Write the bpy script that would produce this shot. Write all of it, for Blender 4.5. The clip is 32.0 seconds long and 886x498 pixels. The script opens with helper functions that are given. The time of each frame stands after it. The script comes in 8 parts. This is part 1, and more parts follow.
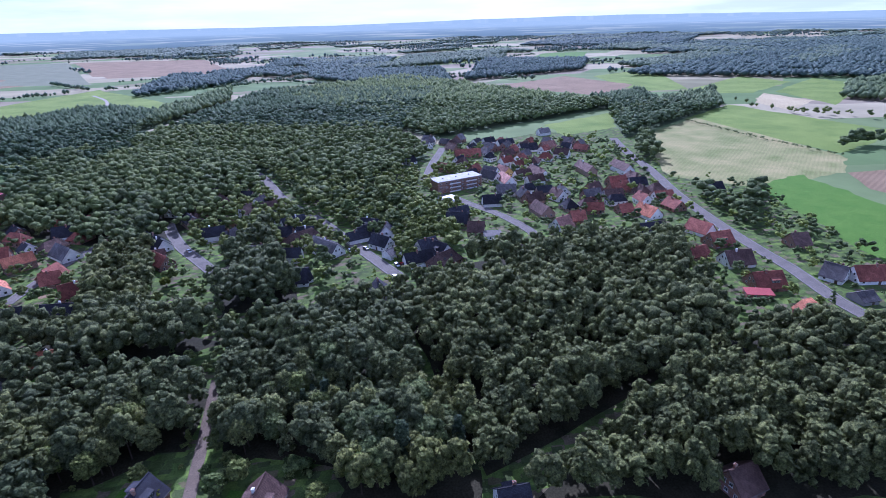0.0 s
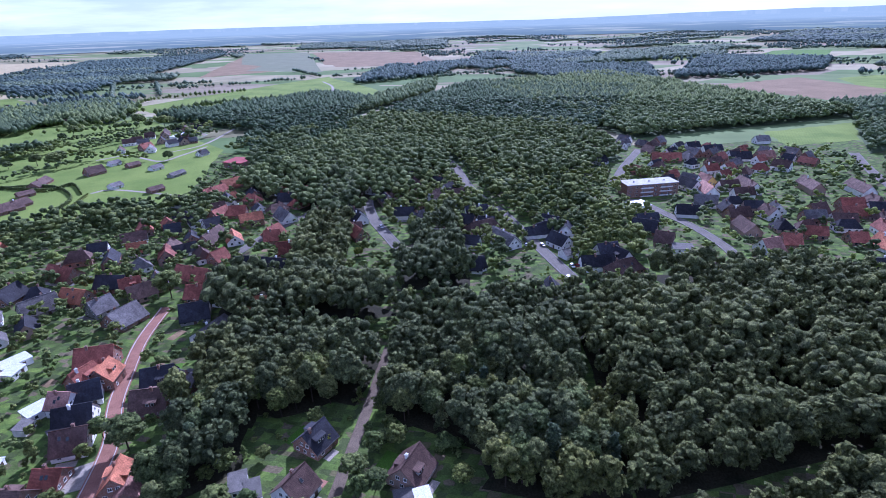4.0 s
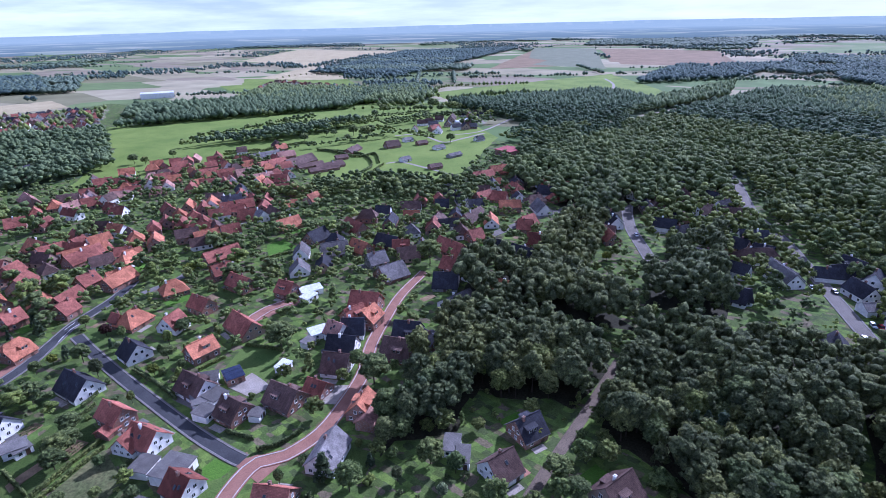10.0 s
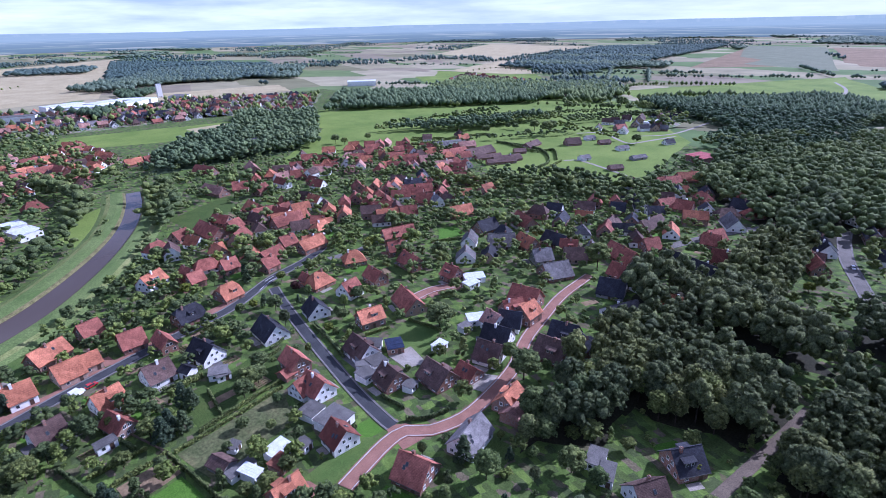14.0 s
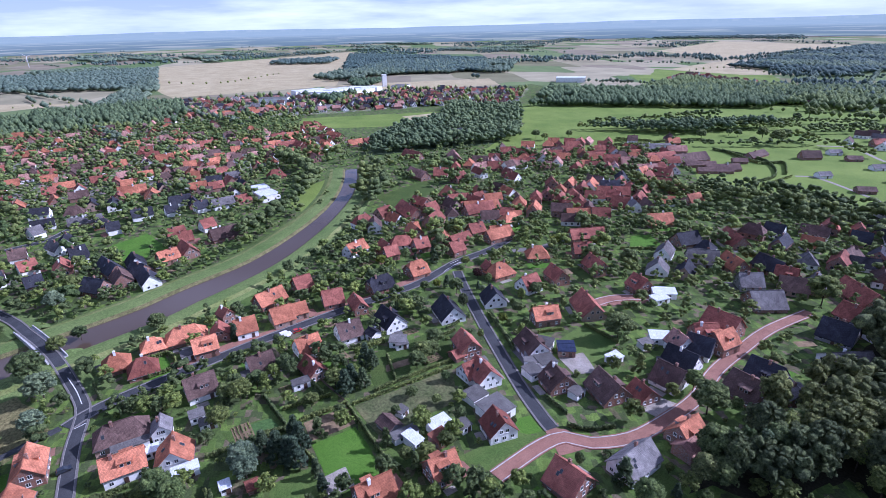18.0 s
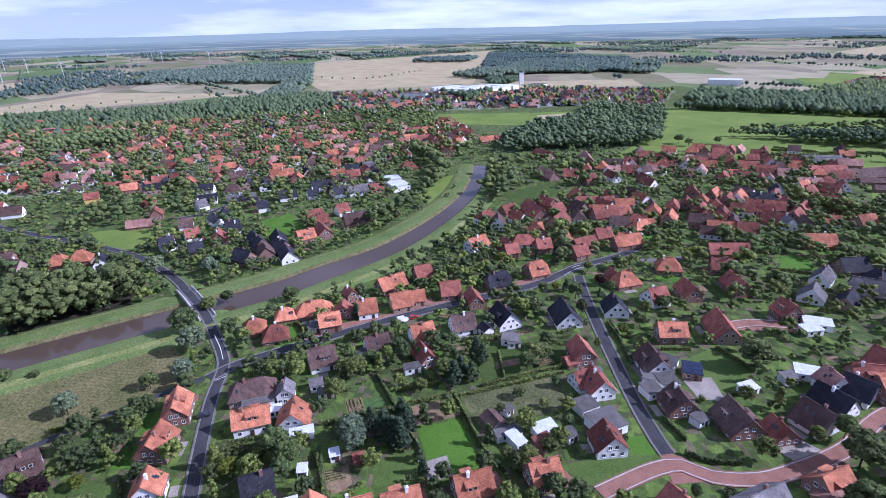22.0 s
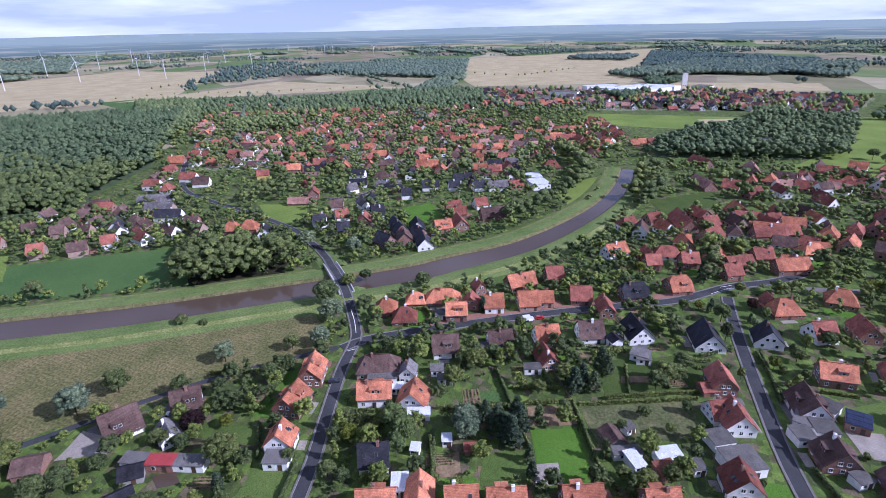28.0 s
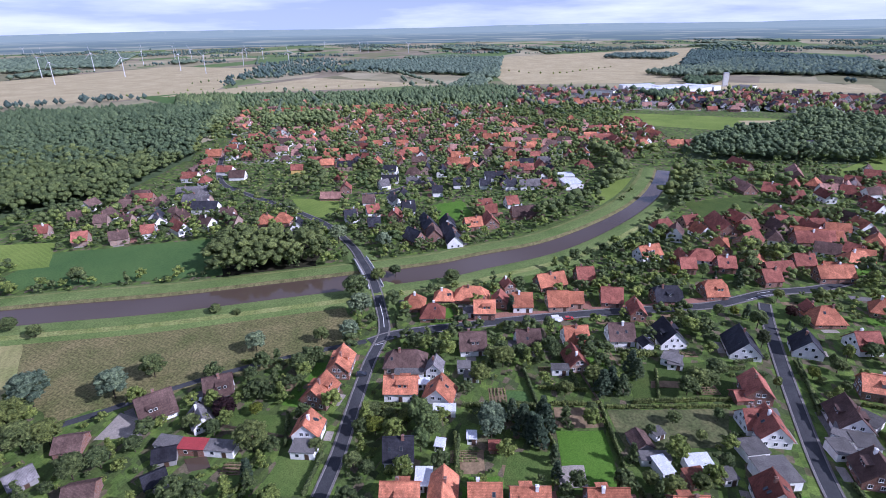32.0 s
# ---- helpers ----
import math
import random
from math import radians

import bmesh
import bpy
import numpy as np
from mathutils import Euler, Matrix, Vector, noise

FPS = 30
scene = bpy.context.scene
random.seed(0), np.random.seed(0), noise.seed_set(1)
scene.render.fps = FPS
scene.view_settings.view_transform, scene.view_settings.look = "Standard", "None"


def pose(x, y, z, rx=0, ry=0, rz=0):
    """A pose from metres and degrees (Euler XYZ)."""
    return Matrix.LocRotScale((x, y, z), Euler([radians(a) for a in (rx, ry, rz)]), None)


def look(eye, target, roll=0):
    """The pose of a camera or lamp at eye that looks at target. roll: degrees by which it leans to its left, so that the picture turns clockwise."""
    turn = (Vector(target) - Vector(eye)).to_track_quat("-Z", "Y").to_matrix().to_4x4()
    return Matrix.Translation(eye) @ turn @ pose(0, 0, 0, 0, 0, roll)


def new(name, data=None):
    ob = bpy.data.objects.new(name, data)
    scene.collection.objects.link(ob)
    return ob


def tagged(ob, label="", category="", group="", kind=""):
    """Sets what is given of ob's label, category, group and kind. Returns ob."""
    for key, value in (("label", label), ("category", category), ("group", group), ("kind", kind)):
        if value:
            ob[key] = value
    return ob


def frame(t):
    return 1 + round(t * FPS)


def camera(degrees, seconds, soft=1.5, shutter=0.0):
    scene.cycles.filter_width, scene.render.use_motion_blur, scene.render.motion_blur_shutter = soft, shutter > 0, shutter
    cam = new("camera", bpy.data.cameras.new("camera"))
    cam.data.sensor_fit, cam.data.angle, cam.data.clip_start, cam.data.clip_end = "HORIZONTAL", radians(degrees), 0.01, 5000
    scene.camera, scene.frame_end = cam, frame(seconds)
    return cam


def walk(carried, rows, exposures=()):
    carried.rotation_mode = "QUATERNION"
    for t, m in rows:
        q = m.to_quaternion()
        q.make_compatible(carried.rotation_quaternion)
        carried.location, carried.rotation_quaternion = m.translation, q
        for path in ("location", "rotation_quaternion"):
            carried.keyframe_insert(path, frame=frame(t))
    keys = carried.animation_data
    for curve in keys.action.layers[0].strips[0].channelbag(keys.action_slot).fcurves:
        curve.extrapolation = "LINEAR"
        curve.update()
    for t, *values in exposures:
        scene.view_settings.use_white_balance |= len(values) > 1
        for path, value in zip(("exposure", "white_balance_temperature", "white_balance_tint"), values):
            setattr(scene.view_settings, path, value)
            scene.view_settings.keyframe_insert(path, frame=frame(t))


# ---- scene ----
import itertools

cam = camera(78.68, 32.0, soft=0.65)
# seconds and pose of the hovering camera, which turns on the spot
rows = [
    (0.0, pose(0.83, -1.30, 121.16, 67.20, 1.55, -16.45)),
    (0.5, pose(0.96, -1.26, 121.17, 67.15, 1.63, -11.43)),
    (1.0, pose(1.14, -1.20, 121.17, 67.14, 1.61, -7.11)),
    (1.5, pose(1.29, -1.12, 121.17, 67.08, 1.61, -6.70)),
    (2.0, pose(1.37, -1.06, 121.16, 67.07, 1.66, -5.19)),
    (2.5, pose(1.38, -1.01, 121.15, 67.07, 1.70, -2.71)),
    (3.0, pose(1.33, -0.97, 121.16, 67.12, 1.74, -1.06)),
    (3.5, pose(1.24, -0.93, 121.19, 67.18, 1.75, 1.18)),
    (5.5, pose(1.13, -0.89, 121.21, 67.28, 1.74, 10.01)),
    (6.0, pose(1.05, -0.86, 121.26, 67.34, 1.80, 11.76)),
    (6.5, pose(1.05, -0.87, 121.33, 67.41, 1.72, 14.22)),
    (7.0, pose(1.11, -0.94, 121.44, 67.48, 1.67, 17.79)),
    (7.5, pose(1.19, -1.02, 121.56, 67.52, 1.48, 21.51)),
    (8.0, pose(1.23, -1.07, 121.68, 67.54, 1.38, 23.93)),
    (8.5, pose(1.23, -1.08, 121.78, 67.55, 1.36, 25.80)),
    (9.0, pose(1.20, -1.07, 121.82, 67.55, 1.32, 27.59)),
    (9.5, pose(1.16, -1.08, 121.82, 67.54, 1.31, 29.48)),
    (10.0, pose(1.10, -1.10, 121.76, 67.55, 1.28, 31.68)),
    (10.5, pose(1.04, -1.13, 121.68, 67.56, 1.24, 34.15)),
    (11.0, pose(0.98, -1.17, 121.58, 67.59, 1.21, 36.41)),
    (11.5, pose(0.93, -1.19, 121.48, 67.57, 1.20, 38.71)),
    (12.0, pose(0.85, -1.16, 121.38, 67.60, 1.29, 41.19)),
    (12.5, pose(0.74, -1.10, 121.29, 67.59, 1.25, 43.50)),
    (13.0, pose(0.61, -1.02, 121.19, 67.55, 1.19, 45.80)),
    (13.5, pose(0.46, -0.93, 121.06, 67.50, 1.12, 48.05)),
    (14.0, pose(0.28, -0.80, 120.90, 67.48, 1.14, 50.54)),
    (14.5, pose(0.08, -0.63, 120.72, 67.49, 1.12, 53.29)),
    (16.5, pose(-0.11, -0.40, 120.51, 67.46, 1.20, 64.25)),
    (17.0, pose(-0.24, -0.18, 120.29, 67.47, 1.25, 66.90)),
    (17.5, pose(-0.35, 0.01, 120.05, 67.51, 1.22, 69.43)),
    (18.0, pose(-0.44, 0.14, 119.78, 67.55, 1.27, 71.52)),
    (18.5, pose(-0.55, 0.22, 119.54, 67.55, 1.25, 73.48)),
    (19.0, pose(-0.67, 0.29, 119.32, 67.56, 1.19, 75.31)),
    (19.5, pose(-0.79, 0.36, 119.12, 67.54, 1.22, 76.99)),
    (20.0, pose(-0.93, 0.46, 118.91, 67.55, 1.30, 78.72)),
    (20.5, pose(-1.06, 0.57, 118.70, 67.60, 1.33, 80.46)),
    (21.0, pose(-1.15, 0.69, 118.51, 67.64, 1.38, 82.09)),
    (21.5, pose(-1.17, 0.80, 118.35, 67.69, 1.36, 83.70)),
    (22.0, pose(-1.14, 0.89, 118.21, 67.79, 1.40, 85.38)),
    (22.5, pose(-1.10, 0.99, 118.11, 67.85, 1.42, 87.30)),
    (23.0, pose(-1.06, 1.12, 118.04, 67.89, 1.43, 89.41)),
    (23.5, pose(-1.04, 1.26, 118.01, 67.93, 1.52, 91.54)),
    (24.0, pose(-1.04, 1.41, 118.00, 67.97, 1.50, 93.45)),
    (24.5, pose(-1.04, 1.52, 118.00, 67.95, 1.47, 95.01)),
    (25.0, pose(-1.09, 1.59, 117.98, 67.95, 1.48, 96.61)),
    (25.5, pose(-1.16, 1.61, 117.93, 67.95, 1.42, 97.55)),
    (27.5, pose(-1.22, 1.58, 117.84, 67.84, 1.22, 100.28)),
    (28.0, pose(-1.23, 1.53, 117.76, 67.81, 1.20, 100.72)),
    (28.5, pose(-1.17, 1.51, 117.69, 67.80, 1.19, 101.15)),
    (29.0, pose(-1.07, 1.50, 117.66, 67.77, 1.19, 101.62)),
    (29.5, pose(-1.01, 1.48, 117.64, 67.72, 1.17, 102.14)),
    (30.0, pose(-1.00, 1.44, 117.63, 67.70, 1.12, 102.65)),
    (30.5, pose(-1.02, 1.40, 117.60, 67.68, 1.08, 103.01)),
    (31.0, pose(-1.04, 1.37, 117.56, 67.67, 1.05, 103.41)),
    (31.5, pose(-1.04, 1.37, 117.51, 67.66, 1.01, 103.80)),
    (32.0, pose(-1.03, 1.38, 117.46, 67.66, 1.00, 104.15)),
]
SKY = 0.06
SUN = 4.7
# seconds, stops, kelvin, tint
EXPOSURES = [(0.0, 0.55, 4660, 37), (9.0, 0.47, 4690, 36), (19.0, 0.37, 4880, 34), (32.0, 0.19, 5090, 33)]

BRIDGE = ((-221.0, -90.0), (-250.0, -109.4))

walk(cam, rows, EXPOSURES)

# ---------------------------------------------------------------- world and sun
world = bpy.data.worlds.new("sky")
scene.world = world
world.use_nodes = True
wn, wl = world.node_tree.nodes, world.node_tree.links
wn.clear()
w_out = wn.new("ShaderNodeOutputWorld")
w_bg = wn.new("ShaderNodeBackground")
w_sky = wn.new("ShaderNodeTexSky")
w_sky.sky_type = "NISHITA"
w_sky.sun_disc = False
SUN_DIR = Vector((0.17, 1.0, 0.0)).normalized()
SUN_EL = radians(34)
w_sky.sun_elevation = SUN_EL
w_sky.sun_rotation = math.atan2(SUN_DIR.x, SUN_DIR.y)
w_sky.air_density, w_sky.dust_density, w_sky.ozone_density = 1.0, 0.6, 2.0
# a pale hazy horizon and broken cloud over the whole sky
w_co = wn.new("ShaderNodeTexCoord")
w_sep = wn.new("ShaderNodeSeparateXYZ")
w_map = wn.new("ShaderNodeMapping")
w_map.inputs["Scale"].default_value = (1.6, 1.6, 13.0)
w_no = wn.new("ShaderNodeTexNoise")
w_no.inputs["Scale"].default_value = 2.3
w_no.inputs["Detail"].default_value = 7
w_no.inputs["Roughness"].default_value = 0.55
w_ramp = wn.new("ShaderNodeValToRGB")
w_ramp.color_ramp.elements[0].position = 0.42
w_ramp.color_ramp.elements[1].position = 0.74
w_mix = wn.new("ShaderNodeMix")
w_mix.data_type = "RGBA"
w_mix.inputs["B"].default_value = (15.0, 15.6, 17.0, 1)
w_hz = wn.new("ShaderNodeMapRange")
w_hz.inputs["From Min"].default_value = 0.0
w_hz.inputs["From Max"].default_value = 0.13
w_hz.inputs["To Min"].default_value = 0.75
w_hz.inputs["To Max"].default_value = 0.0
w_mix2 = wn.new("ShaderNodeMix")
w_mix2.data_type = "RGBA"
w_mix2.inputs["B"].default_value = (9.6, 11.4, 14.2, 1)
wl.new(w_co.outputs["Generated"], w_map.inputs["Vector"])
wl.new(w_co.outputs["Generated"], w_sep.inputs["Vector"])
wl.new(w_sep.outputs["Z"], w_hz.inputs["Value"])
wl.new(w_map.outputs["Vector"], w_no.inputs["Vector"])
wl.new(w_no.outputs["Fac"], w_ramp.inputs["Fac"])
wl.new(w_hz.outputs["Result"], w_mix2.inputs["Factor"])
wl.new(w_sky.outputs["Color"], w_mix2.inputs["A"])
wl.new(w_ramp.outputs["Color"], w_mix.inputs["Factor"])
wl.new(w_mix2.outputs["Result"], w_mix.inputs["A"])
wl.new(w_mix.outputs["Result"], w_bg.inputs["Color"])
w_bg.inputs["Strength"].default_value = SKY
wl.new(w_bg.outputs["Background"], w_out.inputs["Surface"])

sun_lamp = bpy.data.lights.new("sun", "SUN")
sun_lamp.energy, sun_lamp.angle, sun_lamp.color = SUN, radians(0.6), (1.0, 0.95, 0.87)
sun_ob = new("sun", sun_lamp)
sun_ob.matrix_world = look((0, 0, 300), Vector((0, 0, 300)) - Vector((SUN_DIR.x * math.cos(SUN_EL), SUN_DIR.y * math.cos(SUN_EL), math.sin(SUN_EL))))


# ---------------------------------------------------------------- materials
def mat(name, rough=0.85, metal=0.0):
    m = bpy.data.materials.new(name)
    m.use_nodes = True
    b = m.node_tree.nodes["Principled BSDF"]
    b.inputs["Roughness"].default_value = rough
    b.inputs["Metallic"].default_value = metal
    if rough > 0.7:
        b.inputs["Specular IOR Level"].default_value = 0.12
    return m, m.node_tree.nodes, m.node_tree.links, b


def ramp(n, stops):
    r = n.new("ShaderNodeValToRGB")
    e = r.color_ramp.elements
    while len(e) < len(stops):
        e.new(0.5)
    for el, (p, c) in zip(e, stops):
        el.position, el.color = p, (*c, 1)
    return r


def noise_at(n, l, scale, detail=4, coords="Object", rough=0.6, stretch=None):
    c = n.new("ShaderNodeTexCoord") if coords != "World" else n.new("ShaderNodeNewGeometry")
    out = c.outputs["Position"] if coords == "World" else c.outputs[coords]
    if stretch:
        mp = n.new("ShaderNodeMapping")
        mp.inputs["Scale"].default_value = stretch
        l.new(out, mp.inputs["Vector"])
        out = mp.outputs["Vector"]
    t = n.new("ShaderNodeTexNoise")
    t.inputs["Scale"].default_value = scale
    t.inputs["Detail"].default_value = detail
    t.inputs["Roughness"].default_value = rough
    l.new(out, t.inputs["Vector"])
    return t


def mixc(n, l, kind, fac, a, b):
    m = n.new("ShaderNodeMix")
    m.data_type, m.blend_type = "RGBA", kind
    for sock, v in (("Factor", fac), ("A", a), ("B", b)):
        if isinstance(v, bpy.types.NodeSocket):
            l.new(v, m.inputs[sock])
        elif isinstance(v, (int, float)):
            m.inputs[sock].default_value = v
        else:
            m.inputs[sock].default_value = (*v, 1)
    return m.outputs["Result"]


def bumped(n, l, b, height, strength=0.5, distance=0.1):
    bp = n.new("ShaderNodeBump")
    bp.inputs["Strength"].default_value = strength
    bp.inputs["Distance"].default_value = distance
    l.new(height, bp.inputs["Height"])
    l.new(bp.outputs["Normal"], b.inputs["Normal"])


def two_scale(name, dark, light, big=0.05, small=2.0, rough=0.9, coords="World", bump=0.4, vary=0.0, mid=None):
    """A rough natural surface: stains at a large scale, grain at a small one."""
    m, n, l, b = mat(name, rough)
    big_n = noise_at(n, l, big, 5, coords)
    small_n = noise_at(n, l, small, 4, coords)
    stops = [(0.3, dark), (0.7, light)] if mid is None else [(0.3, dark), (0.5, mid), (0.7, light)]
    r1 = ramp(n, stops)
    l.new(big_n.outputs["Fac"], r1.inputs["Fac"])
    r2 = ramp(n, [(0.3, (0.55, 0.55, 0.55)), (0.7, (1.35, 1.35, 1.35))])
    l.new(small_n.outputs["Fac"], r2.inputs["Fac"])
    col = mixc(n, l, "MULTIPLY", 1.0, r1.outputs["Color"], r2.outputs["Color"])
    if vary:
        oi = n.new("ShaderNodeObjectInfo")
        r3 = ramp(n, [(0.0, (1 - vary,) * 3), (1.0, (1 + vary,) * 3)])
        l.new(oi.outputs["Random"], r3.inputs["Fac"])
        col = mixc(n, l, "MULTIPLY", 1.0, col, r3.outputs["Color"])
    l.new(col, b.inputs["Base Color"])
    bumped(n, l, b, small_n.outputs["Fac"], bump, 0.15)
    return m


def roof_mat(name, base, spread=0.25, moss=0.15):
    """Clay pantiles: courses across the slope, tone by house, moss and soot."""
    m, n, l, b = mat(name, 0.75)
    uv = n.new("ShaderNodeTexCoord")
    brick = n.new("ShaderNodeTexBrick")
    brick.offset = 0.0
    brick.inputs["Scale"].default_value = 1.0
    brick.inputs["Brick Width"].default_value = 0.30
    brick.inputs["Row Height"].default_value = 0.36
    brick.inputs["Mortar Size"].default_value = 0.035
    brick.inputs["Mortar Smooth"].default_value = 0.6
    c = Vector(base)
    brick.inputs["Color1"].default_value = (*(c * 1.18), 1)
    brick.inputs["Color2"].default_value = (*(c * 0.84), 1)
    brick.inputs["Mortar"].default_value = (*(c * 0.45), 1)
    l.new(uv.outputs["UV"], brick.inputs["Vector"])
    st = noise_at(n, l, 0.35, 5, "Object")
    r = ramp(n, [(0.32, (0.62, 0.6, 0.6)), (0.68, (1.25, 1.22, 1.2))])
    l.new(st.outputs["Fac"], r.inputs["Fac"])
    col = mixc(n, l, "MULTIPLY", 1.0, brick.outputs["Color"], r.outputs["Color"])
    streak = noise_at(n, l, 1.3, 3, "UV", 0.6, (1.0, 0.12, 1.0))
    r4 = ramp(n, [(0.58, (0, 0, 0)), (0.74, (1, 1, 1))])
    l.new(streak.outputs["Fac"], r4.inputs["Fac"])
    fac = n.new("ShaderNodeMath")
    fac.operation = "MULTIPLY"
    fac.inputs[1].default_value = moss * 2.2
    l.new(r4.outputs["Color"], fac.inputs[0])
    col = mixc(n, l, "MIX", fac.outputs[0], col, (0.085, 0.08, 0.06))
    oi = n.new("ShaderNodeObjectInfo")
    r3 = ramp(n, [(0.0, (1 - spread, 1 - spread, 1 - spread * 0.9)), (1.0, (1 + spread * 0.7, 1 + spread * 0.8, 1 + spread))])
    l.new(oi.outputs["Random"], r3.inputs["Fac"])
    col = mixc(n, l, "MULTIPLY", 1.0, col, r3.outputs["Color"])
    lot = noise_at(n, l, 0.045, 1, "World")
    r5 = ramp(n, [(0.3, (0.62, 0.6, 0.6)), (0.5, (0.95, 0.95, 0.95)), (0.7, (1.25, 1.25, 1.24))])
    l.new(lot.outputs["Fac"], r5.inputs["Fac"])
    col = mixc(n, l, "MULTIPLY", 1.0, col, r5.outputs["Color"])
    l.new(col, b.inputs["Base Color"])
    bumped(n, l, b, brick.outputs["Fac"], 0.6, -0.04)
    return m


def wall_mat(name, base, bricks=False):
    m, n, l, b = mat(name, 0.85)
    st = noise_at(n, l, 0.5, 5, "Object")
    r = ramp(n, [(0.3, (0.8, 0.79, 0.77)), (0.7, (1.08, 1.08, 1.08))])
    l.new(st.outputs["Fac"], r.inputs["Fac"])
    if bricks:
        geo = n.new("ShaderNodeTexCoord")
        br = n.new("ShaderNodeTexBrick")
        br.inputs["Scale"].default_value = 1.0
        br.inputs["Brick Width"].default_value = 0.25
        br.inputs["Row Height"].default_value = 0.083
        br.inputs["Mortar Size"].default_value = 0.012
        c = Vector(base)
        br.inputs["Color1"].default_value = (*(c * 1.2), 1)
        br.inputs["Color2"].default_value = (*(c * 0.75), 1)
        br.inputs["Mortar"].default_value = (0.32, 0.3, 0.27, 1)
        l.new(geo.outputs["UV"], br.inputs["Vector"])
        col = mixc(n, l, "MULTIPLY", 1.0, br.outputs["Color"], r.outputs["Color"])
        bumped(n, l, b, br.outputs["Fac"], 0.4, -0.02)
    else:
        g = noise_at(n, l, 9.0, 3, "Object")
        col = mixc(n, l, "MULTIPLY", 1.0, base, r.outputs["Color"])
        bumped(n, l, b, g.outputs["Fac"], 0.25, 0.02)
    l.new(col, b.inputs["Base Color"])
    return m


def leaf_mat(name, dark, light, yellow=0.0):
    """Leaves: tone by tree and by clump, a little light passes through them."""
    m, n, l, b = mat(name, 0.75)
    b.inputs["Specular IOR Level"].default_value = 0.12
    oi = n.new("ShaderNodeObjectInfo")
    geo = n.new("ShaderNodeNewGeometry")
    big = noise_at(n, l, 0.11, 4, "World")
    r = ramp(n, [(0.3, dark), (0.7, light)])
    l.new(big.outputs["Fac"], r.inputs["Fac"])
    r2 = ramp(n, [(0.0, (0.7, 0.74, 0.76)), (1.0, (1.25, 1.22, 1.15))])
    l.new(geo.outputs["Random Per Island"], r2.inputs["Fac"])
    col = mixc(n, l, "MULTIPLY", 1.0, r.outputs["Color"], r2.outputs["Color"])
    r3 = ramp(n, [(0.0, (0.68, 0.74, 0.82)), (0.5, (1, 1, 1)), (1.0, (1.25 + yellow, 1.18 + yellow, 0.92))])
    l.new(oi.outputs["Random"], r3.inputs["Fac"])
    col = mixc(n, l, "MULTIPLY", 1.0, col, r3.outputs["Color"])
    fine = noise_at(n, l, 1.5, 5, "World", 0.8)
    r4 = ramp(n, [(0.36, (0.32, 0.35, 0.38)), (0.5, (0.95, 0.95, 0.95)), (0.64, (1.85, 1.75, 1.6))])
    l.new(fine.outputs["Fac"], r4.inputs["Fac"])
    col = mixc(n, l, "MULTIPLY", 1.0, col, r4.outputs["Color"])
    bumped(n, l, b, fine.outputs["Fac"], 1.0, 1.6)
    l.new(col, b.inputs["Base Color"])
    tr = n.new("ShaderNodeBsdfTranslucent")
    l.new(col, tr.inputs["Color"])
    ad = n.new("ShaderNodeMixShader")
    ad.inputs[0].default_value = 0.15
    l.new(b.outputs[0], ad.inputs[1])
    l.new(tr.outputs[0], ad.inputs[2])
    l.new(ad.outputs[0], n["Material Output"].inputs["Surface"])
    return m


def field_mat(name, a, c, stripe=0.0, step=0.35, angle=0.0, big=0.02, rough=0.95, fleck=0.0):
    """Farmland: broad tone changes, drill rows or tramlines, and grain."""
    m, n, l, b = mat(name, rough)
    bn = noise_at(n, l, big, 6, "World")
    r = ramp(n, [(0.32, a), (0.68, c)])
    l.new(bn.outputs["Fac"], r.inputs["Fac"])
    col = r.outputs["Color"]
    if stripe:
        geo = n.new("ShaderNodeNewGeometry")
        mp = n.new("ShaderNodeMapping")
        mp.inputs["Rotation"].default_value = (0, 0, angle)
        l.new(geo.outputs["Position"], mp.inputs["Vector"])
        w = n.new("ShaderNodeTexWave")
        w.inputs["Scale"].default_value = step
        w.inputs["Distortion"].default_value = 1.5
        w.inputs["Detail"].default_value = 2
        l.new(mp.outputs["Vector"], w.inputs["Vector"])
        r2 = ramp(n, [(0.2, (1 - stripe,) * 3), (0.8, (1 + stripe,) * 3)])
        l.new(w.outputs["Fac"], r2.inputs["Fac"])
        col = mixc(n, l, "MULTIPLY", 1.0, col, r2.outputs["Color"])
    gn = noise_at(n, l, 1.1, 4, "World")
    r5 = ramp(n, [(0.3, (0.72 - fleck,) * 3), (0.7, (1.22 + fleck,) * 3)])
    l.new(gn.outputs["Fac"], r5.inputs["Fac"])
    col = mixc(n, l, "MULTIPLY", 1.0, col, r5.outputs["Color"])
    l.new(col, b.inputs["Base Color"])
    bumped(n, l, b, gn.outputs["Fac"], 0.5, 0.3)
    return m


